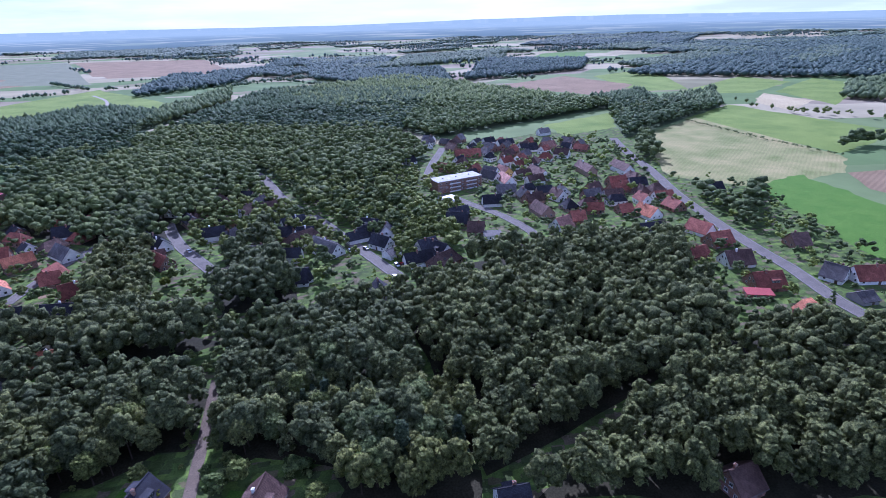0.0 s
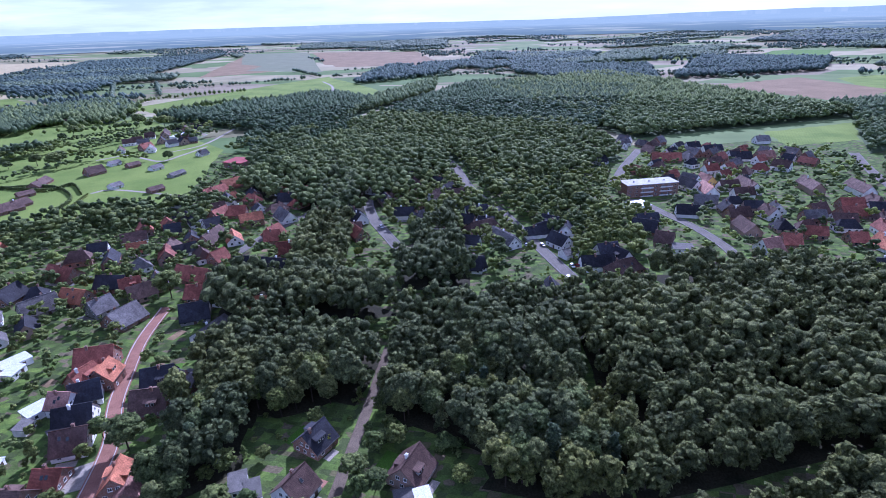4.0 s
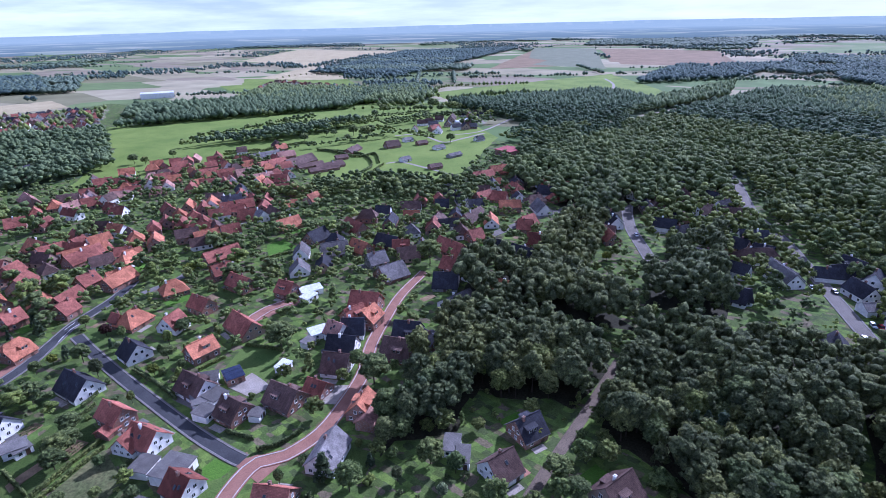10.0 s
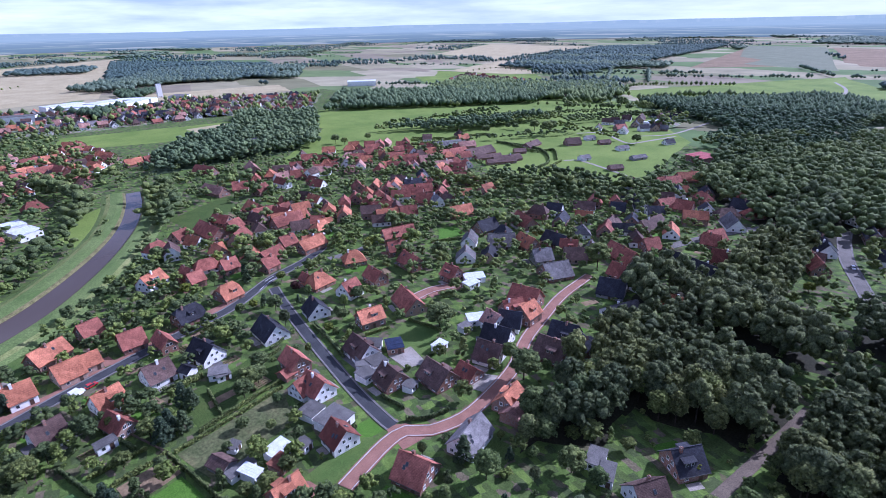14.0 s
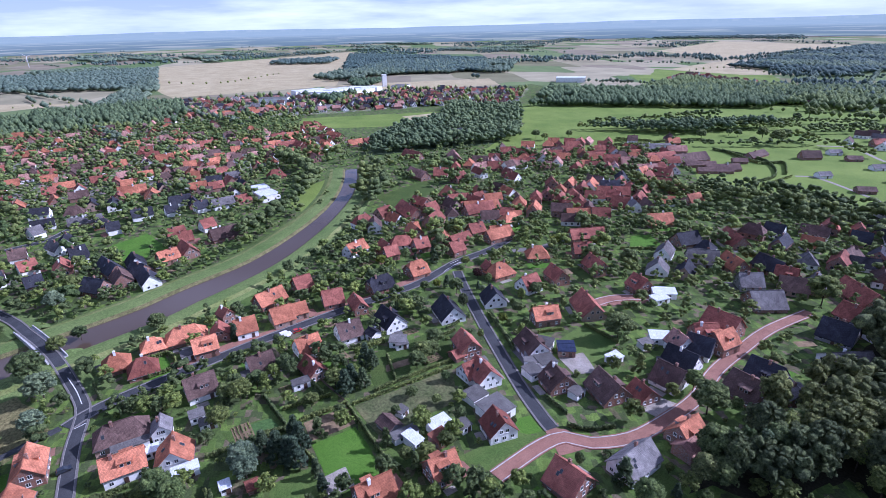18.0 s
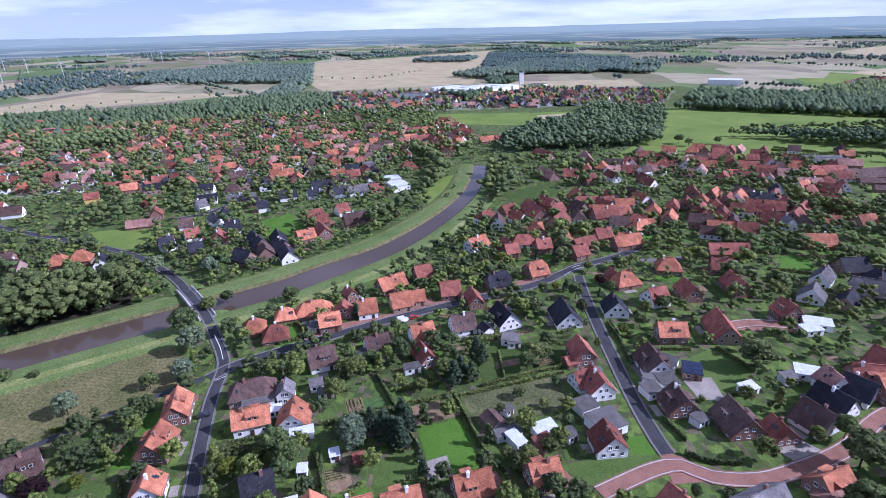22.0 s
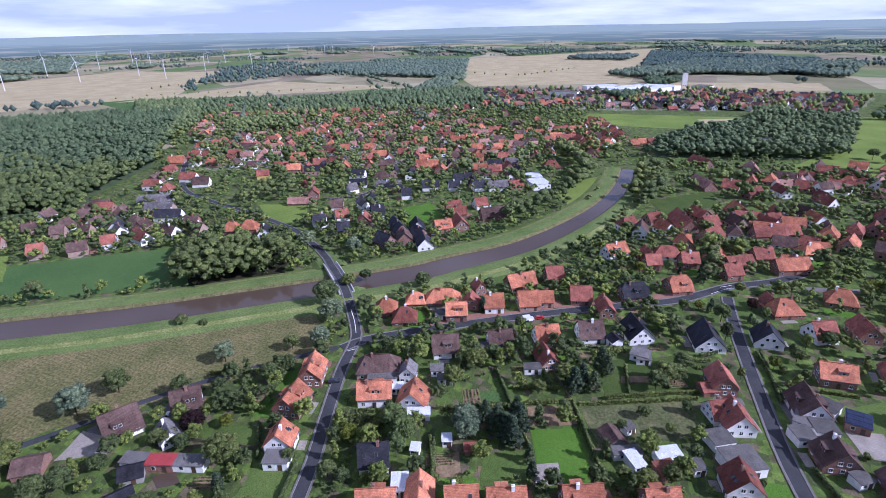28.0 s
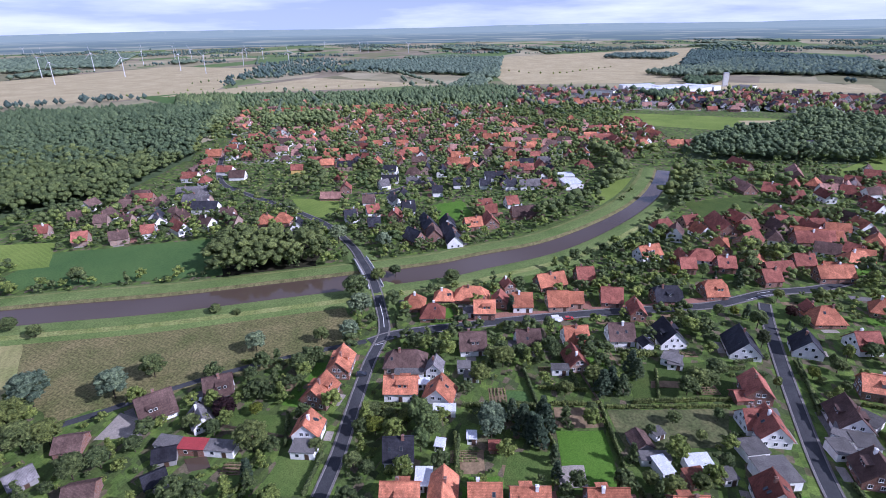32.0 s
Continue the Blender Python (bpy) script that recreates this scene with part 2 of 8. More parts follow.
def ground_mat():
    """The open country: a patchwork of stubble, meadow and ploughed land."""
    m, n, l, b = mat("farmland", 0.95)
    geo = n.new("ShaderNodeNewGeometry")
    mp = n.new("ShaderNodeMapping")
    mp.inputs["Rotation"].default_value = (0, 0, 0.5)
    mp.inputs["Scale"].default_value = (1 / 300, 1 / 150, 1)
    l.new(geo.outputs["Position"], mp.inputs["Vector"])
    v = n.new("ShaderNodeTexVoronoi")
    v.distance = "CHEBYCHEV"
    v.inputs["Randomness"].default_value = 0.75
    v.inputs["Scale"].default_value = 1.0
    l.new(mp.outputs["Vector"], v.inputs["Vector"])
    sep = n.new("ShaderNodeSeparateColor")
    l.new(v.outputs["Color"], sep.inputs["Color"])
    r = ramp(n, [(0.0, (0.3, 0.27, 0.16)), (0.2, (0.15, 0.2, 0.075)), (0.38, (0.36, 0.32, 0.2)), (0.54, (0.2, 0.19, 0.1)), (0.68, (0.12, 0.18, 0.06)), (0.84, (0.25, 0.21, 0.14))])
    r.color_ramp.interpolation = "CONSTANT"
    l.new(sep.outputs["Red"], r.inputs["Fac"])
    bn = noise_at(n, l, 0.012, 6, "World")
    r2 = ramp(n, [(0.3, (0.75, 0.76, 0.74)), (0.7, (1.15, 1.15, 1.15))])
    l.new(bn.outputs["Fac"], r2.inputs["Fac"])
    col = mixc(n, l, "MULTIPLY", 1.0, r.outputs["Color"], r2.outputs["Color"])
    l.new(col, b.inputs["Base Color"])
    return m


def garden_mat(name, stops):
    """Ground between the houses: lawns, beds, bare soil and yards in garden-sized plots."""
    m, n, l, b = mat(name, 0.95)
    geo = n.new("ShaderNodeNewGeometry")
    mp = n.new("ShaderNodeMapping")
    mp.inputs["Rotation"].default_value = (0, 0, 0.22)
    mp.inputs["Scale"].default_value = (1 / 17, 1 / 11, 1)
    l.new(geo.outputs["Position"], mp.inputs["Vector"])
    v = n.new("ShaderNodeTexVoronoi")
    v.distance = "CHEBYCHEV"
    v.inputs["Randomness"].default_value = 0.7
    l.new(mp.outputs["Vector"], v.inputs["Vector"])
    sep = n.new("ShaderNodeSeparateColor")
    l.new(v.outputs["Color"], sep.inputs["Color"])
    r = ramp(n, stops)
    r.color_ramp.interpolation = "CONSTANT"
    l.new(sep.outputs["Green"], r.inputs["Fac"])
    bn = noise_at(n, l, 0.25, 6, "World")
    r2 = ramp(n, [(0.3, (0.6, 0.62, 0.6)), (0.7, (1.3, 1.28, 1.25))])
    l.new(bn.outputs["Fac"], r2.inputs["Fac"])
    gn = noise_at(n, l, 1.8, 4, "World")
    r3 = ramp(n, [(0.3, (0.7, 0.7, 0.7)), (0.7, (1.25, 1.25, 1.25))])
    l.new(gn.outputs["Fac"], r3.inputs["Fac"])
    col = mixc(n, l, "MULTIPLY", 1.0, r.outputs["Color"], r2.outputs["Color"])
    col = mixc(n, l, "MULTIPLY", 1.0, col, r3.outputs["Color"])
    l.new(col, b.inputs["Base Color"])
    bumped(n, l, b, gn.outputs["Fac"], 0.5, 0.25)
    return m


M = {}
M["ground"] = ground_mat()
M["garden"] = garden_mat("garden_ground", [(0.0, (0.082, 0.116, 0.032)), (0.25, (0.1, 0.155, 0.035)), (0.42, (0.07, 0.094, 0.034)), (0.58, (0.13, 0.19, 0.04)), (0.74, (0.12, 0.112, 0.058)), (0.82, (0.088, 0.132, 0.035)), (0.92, (0.15, 0.125, 0.08))])
M["townground"] = garden_mat("town_ground", [(0.0, (0.13, 0.175, 0.06)), (0.3, (0.23, 0.22, 0.18)), (0.46, (0.12, 0.19, 0.048)), (0.62, (0.3, 0.28, 0.25)), (0.74, (0.155, 0.2, 0.07)), (0.88, (0.34, 0.24, 0.2))])
M["lawn"] = two_scale("lawn", (0.066, 0.112, 0.024), (0.108, 0.15, 0.036), 0.08, 3.0, vary=0.25)
M["brightlawn"] = two_scale("mown_lawn", (0.075, 0.165, 0.018), (0.105, 0.2, 0.026), 0.08, 3.0)
M["meadow"] = field_mat("meadow", (0.125, 0.185, 0.034), (0.205, 0.265, 0.056), 0.05, 0.12, 0.4)
M["drygrass"] = field_mat("dry_meadow", (0.17, 0.2, 0.06), (0.34, 0.3, 0.13), 0.05, 0.1, 0.9, 0.03)
M["wheat"] = field_mat("stubble", (0.36, 0.3, 0.16), (0.48, 0.405, 0.235), 0.08, 0.06, 0.3)
M["soil"] = field_mat("ploughed_soil", (0.19, 0.135, 0.075), (0.265, 0.19, 0.11), 0.08, 0.08, 1.1)
M["slate_field"] = field_mat("grey_crop", (0.15, 0.17, 0.1), (0.2, 0.21, 0.13), 0.06, 0.06, 0.2)
M["crop"] = field_mat("green_crop", (0.062, 0.12, 0.034), (0.095, 0.16, 0.044), 0.14, 0.5, 0.25)
M["fallow"] = field_mat("fallow_weeds", (0.105, 0.115, 0.038), (0.2, 0.17, 0.075), 0.06, 0.16, 0.25, 0.07, 0.95, 0.3)
M["rough"] = two_scale("rough_grass", (0.07, 0.09, 0.03), (0.18, 0.165, 0.075), 0.1, 0.9, mid=(0.11, 0.12, 0.05))
# brown soil colour, darkened for the shade of the trees
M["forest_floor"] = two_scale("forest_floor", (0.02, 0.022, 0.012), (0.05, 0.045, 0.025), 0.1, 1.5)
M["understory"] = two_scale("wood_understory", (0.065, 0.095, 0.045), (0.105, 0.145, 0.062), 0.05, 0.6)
M["asphalt"] = two_scale("asphalt", (0.045, 0.047, 0.05), (0.075, 0.076, 0.078), 0.15, 6.0, 0.85)
M["greyroad"] = two_scale("worn_asphalt", (0.13, 0.118, 0.104), (0.19, 0.172, 0.15), 0.12, 5.0, 0.9)
M["sandroad"] = two_scale("sandy_lane", (0.12, 0.095, 0.07), (0.19, 0.15, 0.11), 0.15, 4.0, 0.95)
M["redpave"] = two_scale("red_brick_paving", (0.24, 0.12, 0.085), (0.34, 0.18, 0.13), 0.2, 7.0, 0.85)
M["pavement"] = two_scale("pavement_slabs", (0.14, 0.13, 0.118), (0.21, 0.195, 0.178), 0.2, 6.0, 0.9)
M["gravel"] = two_scale("gravel_yard", (0.26, 0.23, 0.19), (0.38, 0.34, 0.29), 0.2, 5.0, 0.95)
M["yellowgrass"] = two_scale("bank_grass", (0.13, 0.17, 0.04), (0.26, 0.27, 0.1), 0.09, 1.2)
M["bankgrass"] = two_scale("mown_bank", (0.1, 0.15, 0.04), (0.17, 0.215, 0.068), 0.05, 1.5)
M["reed"] = two_scale("reed_edge", (0.08, 0.08, 0.03), (0.2, 0.18, 0.08), 0.4, 2.0)
ROOF = {"o": roof_mat("orange_pantiles", (0.54, 0.21, 0.112)), "r": roof_mat("red_pantiles", (0.35, 0.13, 0.088)), "b": roof_mat("brown_tiles", (0.155, 0.1, 0.08)),
        "d": roof_mat("dark_slate_tiles", (0.05, 0.051, 0.06)), "g": roof_mat("grey_fibre_cement", (0.21, 0.197, 0.186)), "p": roof_mat("weathered_pink_tiles", (0.5, 0.28, 0.21))}
WALL = {"w": wall_mat("white_render", (0.86, 0.85, 0.82)), "k": wall_mat("red_brick", (0.27, 0.12, 0.08), True), "t": wall_mat("tan_brick", (0.4, 0.26, 0.19), True),
        "y": wall_mat("yellow_render", (0.7, 0.48, 0.16)), "s": wall_mat("grey_boards", (0.3, 0.29, 0.28))}
TONE = {"o": "orange clay-tiled", "r": "dark red clay-tiled", "b": "brown-tiled", "d": "dark slate-grey tiled", "g": "grey fibre-cement", "p": "weathered pink-tiled"}
WTONE = {"w": "white rendered", "k": "red brick", "t": "tan brick", "y": "yellow rendered", "s": "grey boarded"}

m_, n_, l_, b_ = mat("window_glass", 0.08)
b_.inputs["Base Color"].default_value = (0.03, 0.035, 0.04, 1)
b_.inputs["Specular IOR Level"].default_value = 0.6
M["glass"] = m_
m_, n_, l_, b_ = mat("white_paint", 0.5)
nz = noise_at(n_, l_, 3.0)
rr = ramp(n_, [(0.3, (0.68, 0.68, 0.66)), (0.7, (0.82, 0.82, 0.8))])
l_.new(nz.outputs["Fac"], rr.inputs["Fac"])
l_.new(rr.outputs["Color"], b_.inputs["Base Color"])
M["white"] = m_
M["door"] = two_scale("door_paint", (0.06, 0.035, 0.025), (0.12, 0.07, 0.045), 0.8, 5.0, 0.5, "Object")
M["fence"] = two_scale("weathered_boards", (0.12, 0.09, 0.065), (0.22, 0.17, 0.12), 0.5, 8.0, 0.9, "Object")
M["concrete"] = two_scale("concrete", (0.4, 0.39, 0.37), (0.55, 0.54, 0.51), 0.3, 5.0, 0.85)
M["felt"] = two_scale("flat_roof_felt", (0.1, 0.094, 0.088), (0.165, 0.155, 0.145), 0.3, 4.0, 0.9, "World", 0.4, 0.3)
M["kerb"] = two_scale("kerb_stone", (0.22, 0.21, 0.195), (0.3, 0.285, 0.265), 0.3, 5.0, 0.9)
M["sheet"] = two_scale("pale_corrugated_sheet", (0.6, 0.62, 0.66), (0.78, 0.8, 0.83), 0.4, 6.0, 0.5, "Object", 0.2)
M["rust"] = two_scale("rusty_corrugated_sheet", (0.16, 0.06, 0.04), (0.3, 0.13, 0.08), 0.7, 6.0, 0.8, "Object", 0.3)
M["redsheet"] = two_scale("red_sheet_roof", (0.3, 0.04, 0.04), (0.4, 0.06, 0.055), 0.5, 6.0, 0.6, "Object", 0.2)
M["trunk"] = two_scale("bark", (0.05, 0.038, 0.028), (0.11, 0.085, 0.06), 0.6, 6.0, 0.95, "Object", 0.8)
M["solar"] = two_scale("solar_panel", (0.02, 0.025, 0.05), (0.035, 0.045, 0.085), 0.8, 4.0, 0.15, "Object", 0.05)
M["steel"] = two_scale("pale_painted_steel", (0.62, 0.63, 0.65), (0.75, 0.76, 0.77), 0.1, 2.0, 0.45, "Object", 0.05)
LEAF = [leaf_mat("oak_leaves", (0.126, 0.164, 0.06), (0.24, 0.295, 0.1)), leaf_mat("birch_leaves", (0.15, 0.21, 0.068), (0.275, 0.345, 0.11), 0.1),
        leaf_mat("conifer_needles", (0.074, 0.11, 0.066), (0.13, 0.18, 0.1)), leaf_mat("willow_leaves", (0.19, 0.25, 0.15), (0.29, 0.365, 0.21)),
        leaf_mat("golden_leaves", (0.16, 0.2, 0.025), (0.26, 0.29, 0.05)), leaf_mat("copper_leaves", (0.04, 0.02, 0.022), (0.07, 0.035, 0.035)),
        # far leaves carry haze in their colour: strong blue first, then a weaker step
        leaf_mat("hazed_far_leaves", (0.11, 0.16, 0.132), (0.17, 0.228, 0.182)), leaf_mat("half_hazed_leaves", (0.122, 0.172, 0.086), (0.21, 0.275, 0.128)),
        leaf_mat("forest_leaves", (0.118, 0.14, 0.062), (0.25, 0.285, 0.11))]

# still brown river water
m_, n_, l_, b_ = mat("river_water", 0.1)
b_.inputs["Base Color"].default_value = (0.085, 0.06, 0.042, 1)
b_.inputs["Specular IOR Level"].default_value = 0.3
nz = noise_at(n_, l_, 0.7, 4, "World")
bumped(n_, l_, b_, nz.outputs["Fac"], 0.12, 0.06)
M["water"] = m_


# ---------------------------------------------------------------- ground shape and helpers
def gz(x, y):
    """Height of the land: flat valley, a low wooded ridge beyond the new estate."""
    return 0.0


def mesh_from(name, verts, faces, mats, idx=None, uvs=None, smooth=False):
    me = bpy.data.meshes.new(name)
    me.from_pydata([tuple(v) for v in verts], [], faces)
    for mm in mats if isinstance(mats, (list, tuple)) else [mats]:
        me.materials.append(mm)
    if idx is not None:
        me.polygons.foreach_set("material_index", idx)
    if uvs is not None:
        lay = me.uv_layers.new(name="UVMap")
        lay.data.foreach_set("uv", np.asarray(uvs, dtype=np.float32).ravel())
    if smooth:
        me.polygons.foreach_set("use_smooth", [True] * len(me.polygons))
    me.update()
    return me


def child(name, me, parent, m=None, label=""):
    ob = new(name, me)
    ob.parent = parent
    if m is not None:
        ob.matrix_basis = m
    if label:
        ob["label"] = label
    return ob


def box_data(x0, x1, y0, y1, z0, z1):
    v = [(x0, y0, z0), (x1, y0, z0), (x1, y1, z0), (x0, y1, z0), (x0, y0, z1), (x1, y0, z1), (x1, y1, z1), (x0, y1, z1)]
    f = [(0, 3, 2, 1), (4, 5, 6, 7), (0, 1, 5, 4), (1, 2, 6, 5), (2, 3, 7, 6), (3, 0, 4, 7)]
    return v, f


class Build:
    """Collects faces with UVs in metres, then makes one mesh."""

    def __init__(self):
        self.v, self.f, self.uv, self.mi = [], [], [], []

    def face(self, pts, mi=0):
        pts = [Vector(p) for p in pts]
        a = len(self.v)
        self.v += [tuple(p) for p in pts]
        self.f.append(tuple(range(a, a + len(pts))))
        nrm = (pts[1] - pts[0]).cross(pts[2] - pts[0])
        nrm = nrm.normalized() if nrm.length > 1e-9 else Vector((0, 0, 1))
        u = Vector((0, 0, 1)).cross(nrm)
        u = u.normalized() if u.length > 1e-4 else Vector((1, 0, 0))
        w = nrm.cross(u)
        self.uv += [(p.dot(u), p.dot(w)) for p in pts]
        self.mi.append(mi)

    def box(self, x0, x1, y0, y1, z0, z1, mi=0):
        v, f = box_data(x0, x1, y0, y1, z0, z1)
        for q in f:
            self.face([v[i] for i in q], mi)

    def slab(self, pts, thick, mi=0):
        """A roof plane with thickness below it."""
        pts = [Vector(p) for p in pts]
        low = [p - Vector((0, 0, thick)) for p in pts]
        self.face(pts, mi)
        self.face(list(reversed(low)), mi)
        for i in range(len(pts)):
            j = (i + 1) % len(pts)
            self.face([pts[j], pts[i], low[i], low[j]], mi)

    def mesh(self, name, mats):
        return mesh_from(name, self.v, self.f, mats, self.mi, self.uv)


def smooth_line(pts, step=4.0):
    """A Catmull-Rom line through the points, sampled every few metres."""
    p = [Vector((*q, 0)) for q in pts]
    p = [p[0] * 2 - p[1]] + p + [p[-1] * 2 - p[-2]]
    out = []
    for i in range(1, len(p) - 2):
        k = max(2, int((p[i + 1] - p[i]).length / step))
        for j in range(k):
            t = j / k
            out.append(0.5 * ((2 * p[i]) + (p[i + 1] - p[i - 1]) * t + (2 * p[i - 1] - 5 * p[i] + 4 * p[i + 1] - p[i + 2]) * t * t
                              + (3 * p[i] - 3 * p[i + 1] + p[i + 2] - p[i - 1]) * t ** 3))
    out.append(p[-2])
    return out


def ribbon(name, pts, profile, materials, label, category, kind="structure", step=4.0, lift=None, narrow=None):
    """Sweeps a cross-section (offset, height, material) along a line over the land. narrow: metres taken off each side."""
    line = smooth_line(pts, step)
    v, f, mi = [], [], []
    k = len(profile)
    for i, p in enumerate(line):
        a, c = line[max(0, i - 1)], line[min(len(line) - 1, i + 1)]
        d = (c - a).normalized()
        side = Vector((d.y, -d.x, 0))
        for off, h, _ in profile:
            q = p + side * (off - math.copysign(narrow(p), off) if narrow else off)
            v.append((q.x, q.y, gz(q.x, q.y) + h + (lift(p) if lift else 0.0)))
        if i:
            for j in range(k - 1):
                o = (i - 1) * k + j
                f.append((o, o + 1, o + k + 1, o + k))
                mi.append(profile[j][2])
    return tagged(new(name, mesh_from(name, v, f, materials, mi)), label, category, "", kind)


def patch(name, corners, material, label, category, z=0.06, wob=1.5, n=8, kind="structure"):
    """A field or lawn between four corners, lying on the land, with a slightly uneven border."""
    a, b, c, d = (Vector((*q, 0)) for q in corners)
    v, f = [], []
    for i in range(n + 1):
        for j in range(n + 1):
            s, t = i / n, j / n
            p = (a * (1 - s) + b * s) * (1 - t) + (d * (1 - s) + c * s) * t
            if i in (0, n) or j in (0, n):
                p = p + Vector((noise.noise(p * 0.07), noise.noise(p * 0.07 + Vector((9, 3, 1))), 0)) * wob
            v.append((p.x, p.y, gz(p.x, p.y) + z))
    for i in range(n):
        for j in range(n):
            o = i * (n + 1) + j
            f.append((o, o + n + 1, o + n + 2, o + 1))
    me = mesh_from(name, v, f, material)
    if me.polygons[n].normal.z < 0:
        me.flip_normals()
    return tagged(new(name, me), label, category, "", kind)


# ---------------------------------------------------------------- what stands where
CELL = 12.0
taken = {}


def take(x, y, r):
    for i in range(int((x - r) // CELL), int((x + r) // CELL) + 1):
        for j in range(int((y - r) // CELL), int((y + r) // CELL) + 1):
            taken.setdefault((i, j), []).append((x, y, r))


def free(x, y, r):
    for i in range(int((x - r) // CELL), int((x + r) // CELL) + 1):
        for j in range(int((y - r) // CELL), int((y + r) // CELL) + 1):
            for a, b, c in taken.get((i, j), ()):
                if (a - x) ** 2 + (b - y) ** 2 < (c + r) ** 2:
                    return False
    return True


def take_line(pts, r):
    for p in smooth_line(pts, r):
        take(p.x, p.y, r)


def in_quad(p, q):
    s = 0
    for i in range(4):
        (x0, y0), (x1, y1) = q[i], q[(i + 1) % 4]
        c = (x1 - x0) * (p[1] - y0) - (y1 - y0) * (p[0] - x0)
        if c == 0:
            continue
        if s == 0:
            s = 1 if c > 0 else -1
        elif (c > 0) != (s > 0):
            return False
    return True


def quad_points(q, step, rng, jitter=0.45):
    """Jittered points about a step apart inside a four-cornered piece of land."""
    xs, ys = [p[0] for p in q], [p[1] for p in q]
    out = []
    y = min(ys)
    k = 0
    while y < max(ys):
        x = min(xs) + (step / 2 if k % 2 else 0)
        while x < max(xs):
            p = (x + rng.uniform(-jitter, jitter) * step, y + rng.uniform(-jitter, jitter) * step)
            if in_quad(p, q):
                out.append(p)
            x += step
        y += step * 0.87
        k += 1
    return out


# ---------------------------------------------------------------- roads, fields, river
BRIDGE_A, BRIDGE_B = Vector(BRIDGE[0]), Vector(BRIDGE[1])


def bridge_lift(p):
    """How far the road rises over the river bridge."""
    mid = (BRIDGE_A + BRIDGE_B) / 2
    d = (Vector((p.x, p.y)) - mid).length
    return 2.6 * math.exp(-(d / 30.0) ** 2) if d < 90 else 0.0


def road(name, material, width, *pts):
    words = {"asphalt": "dark grey asphalt", "greyroad": "pale worn asphalt", "sandroad": "tan sandy", "redpave": "red brick-paved", "gravel": "pale gravel", "pavement": "grey paved"}
    h = width / 2
    label = "%s %s through the village" % (words[material], name.replace("_", " "))
    if width > 3.6 and material not in ("gravel", "pavement") and name != "forest_road":
        k, e = 0.7, (0.3 if material == "redpave" else 0.15)
        prof = [(-h - k, 0.02, 1), (-h - k, 0.26, 1), (-h - e, 0.26, 2), (-h, 0.26, 2), (-h, 0.15, 0), (0, 0.2, 0), (h, 0.15, 2), (h, 0.26, 2), (h + e, 0.26, 1), (h + k, 0.26, 1), (h + k, 0.02, 1)]
        mats = [M[material], M["redpave"] if material == "redpave" else M["pavement"], M["concrete"] if material == "redpave" else M["kerb"]]
    else:
        prof = [(-h - 0.3, 0.02, 0), (-h, 0.16, 0), (0, 0.19, 0), (h, 0.16, 0), (h + 0.3, 0.02, 0)]
        mats = [M[material]]
    take_line(pts, h + 3.4 if name == "estate_road" else h + 0.9 if name != "forest_road" else 0.9)
    return ribbon(name, pts, prof, mats, label, "road", lift=bridge_lift)


def field(name, material, label, a, b, c, d):
    big = max((Vector(a) - Vector(c)).length, (Vector(b) - Vector(d)).length)
    z = 0.1 if big < 150 else 0.07
    ob = patch(name, (a, b, c, d), M[material], label, name.split("_")[-1], z + 0.02 * random.random(), 1.0 if big < 150 else 6.0, 10)
    lawns.append((a, b, c, d))
    return ob


lawns = []
plots = []


YARDS = [("driveway", "redpave", "red brick-paved driveway beside a house"), ("driveway", "pavement", "grey paved driveway beside a house"), ("terrace", "gravel", "pale gravel terrace behind a house"),
         ("back_lawn", "brightlawn", "small mown back lawn"), ("back_lawn", "lawn", "small green back lawn"), ("vegetable_bed", "soil", "bare brown vegetable bed")]


def yard(x, y, turn, L, W, rng):
    """The paved and mown plots round a house."""
    c, s = math.cos(turn), math.sin(turn)

    def rect(u0, u1, v0, v1, pick):
        name, m, words = pick
        q = [(x + u * c - v * s, y + u * s + v * c) for u, v in ((u0, v0), (u1, v0), (u1, v1), (u0, v1))]
        if all(free(px, py, 0.2) for px, py in q):
            patch(name, q, M[m], words, name.replace("_", " "), 0.09 + rng.random() * 0.012, 0.5, 4)

    sg = rng.choice((-1, 1))
    d = rng.uniform(5, 9)
    rect(sg * (L + 0.4), sg * (L + rng.uniform(3, 4.5)), -W, W * rng.uniform(0.2, 1.4), rng.choice(YARDS[:2]))
    rect(-L * 0.7, L * rng.uniform(0.1, 0.6), -sg * (W + 0.5), -sg * (W + 3.0), YARDS[2])
    rect(-L * rng.uniform(0.6, 1.2), L * 1.1, sg * (W + 1.0), sg * (W + d), rng.choice(YARDS[3:5]))
    if rng.random() < 0.5:
        rect(-L * 1.2, -L * 0.2, sg * (W + d + 0.6), sg * (W + d + 4.5), YARDS[5])


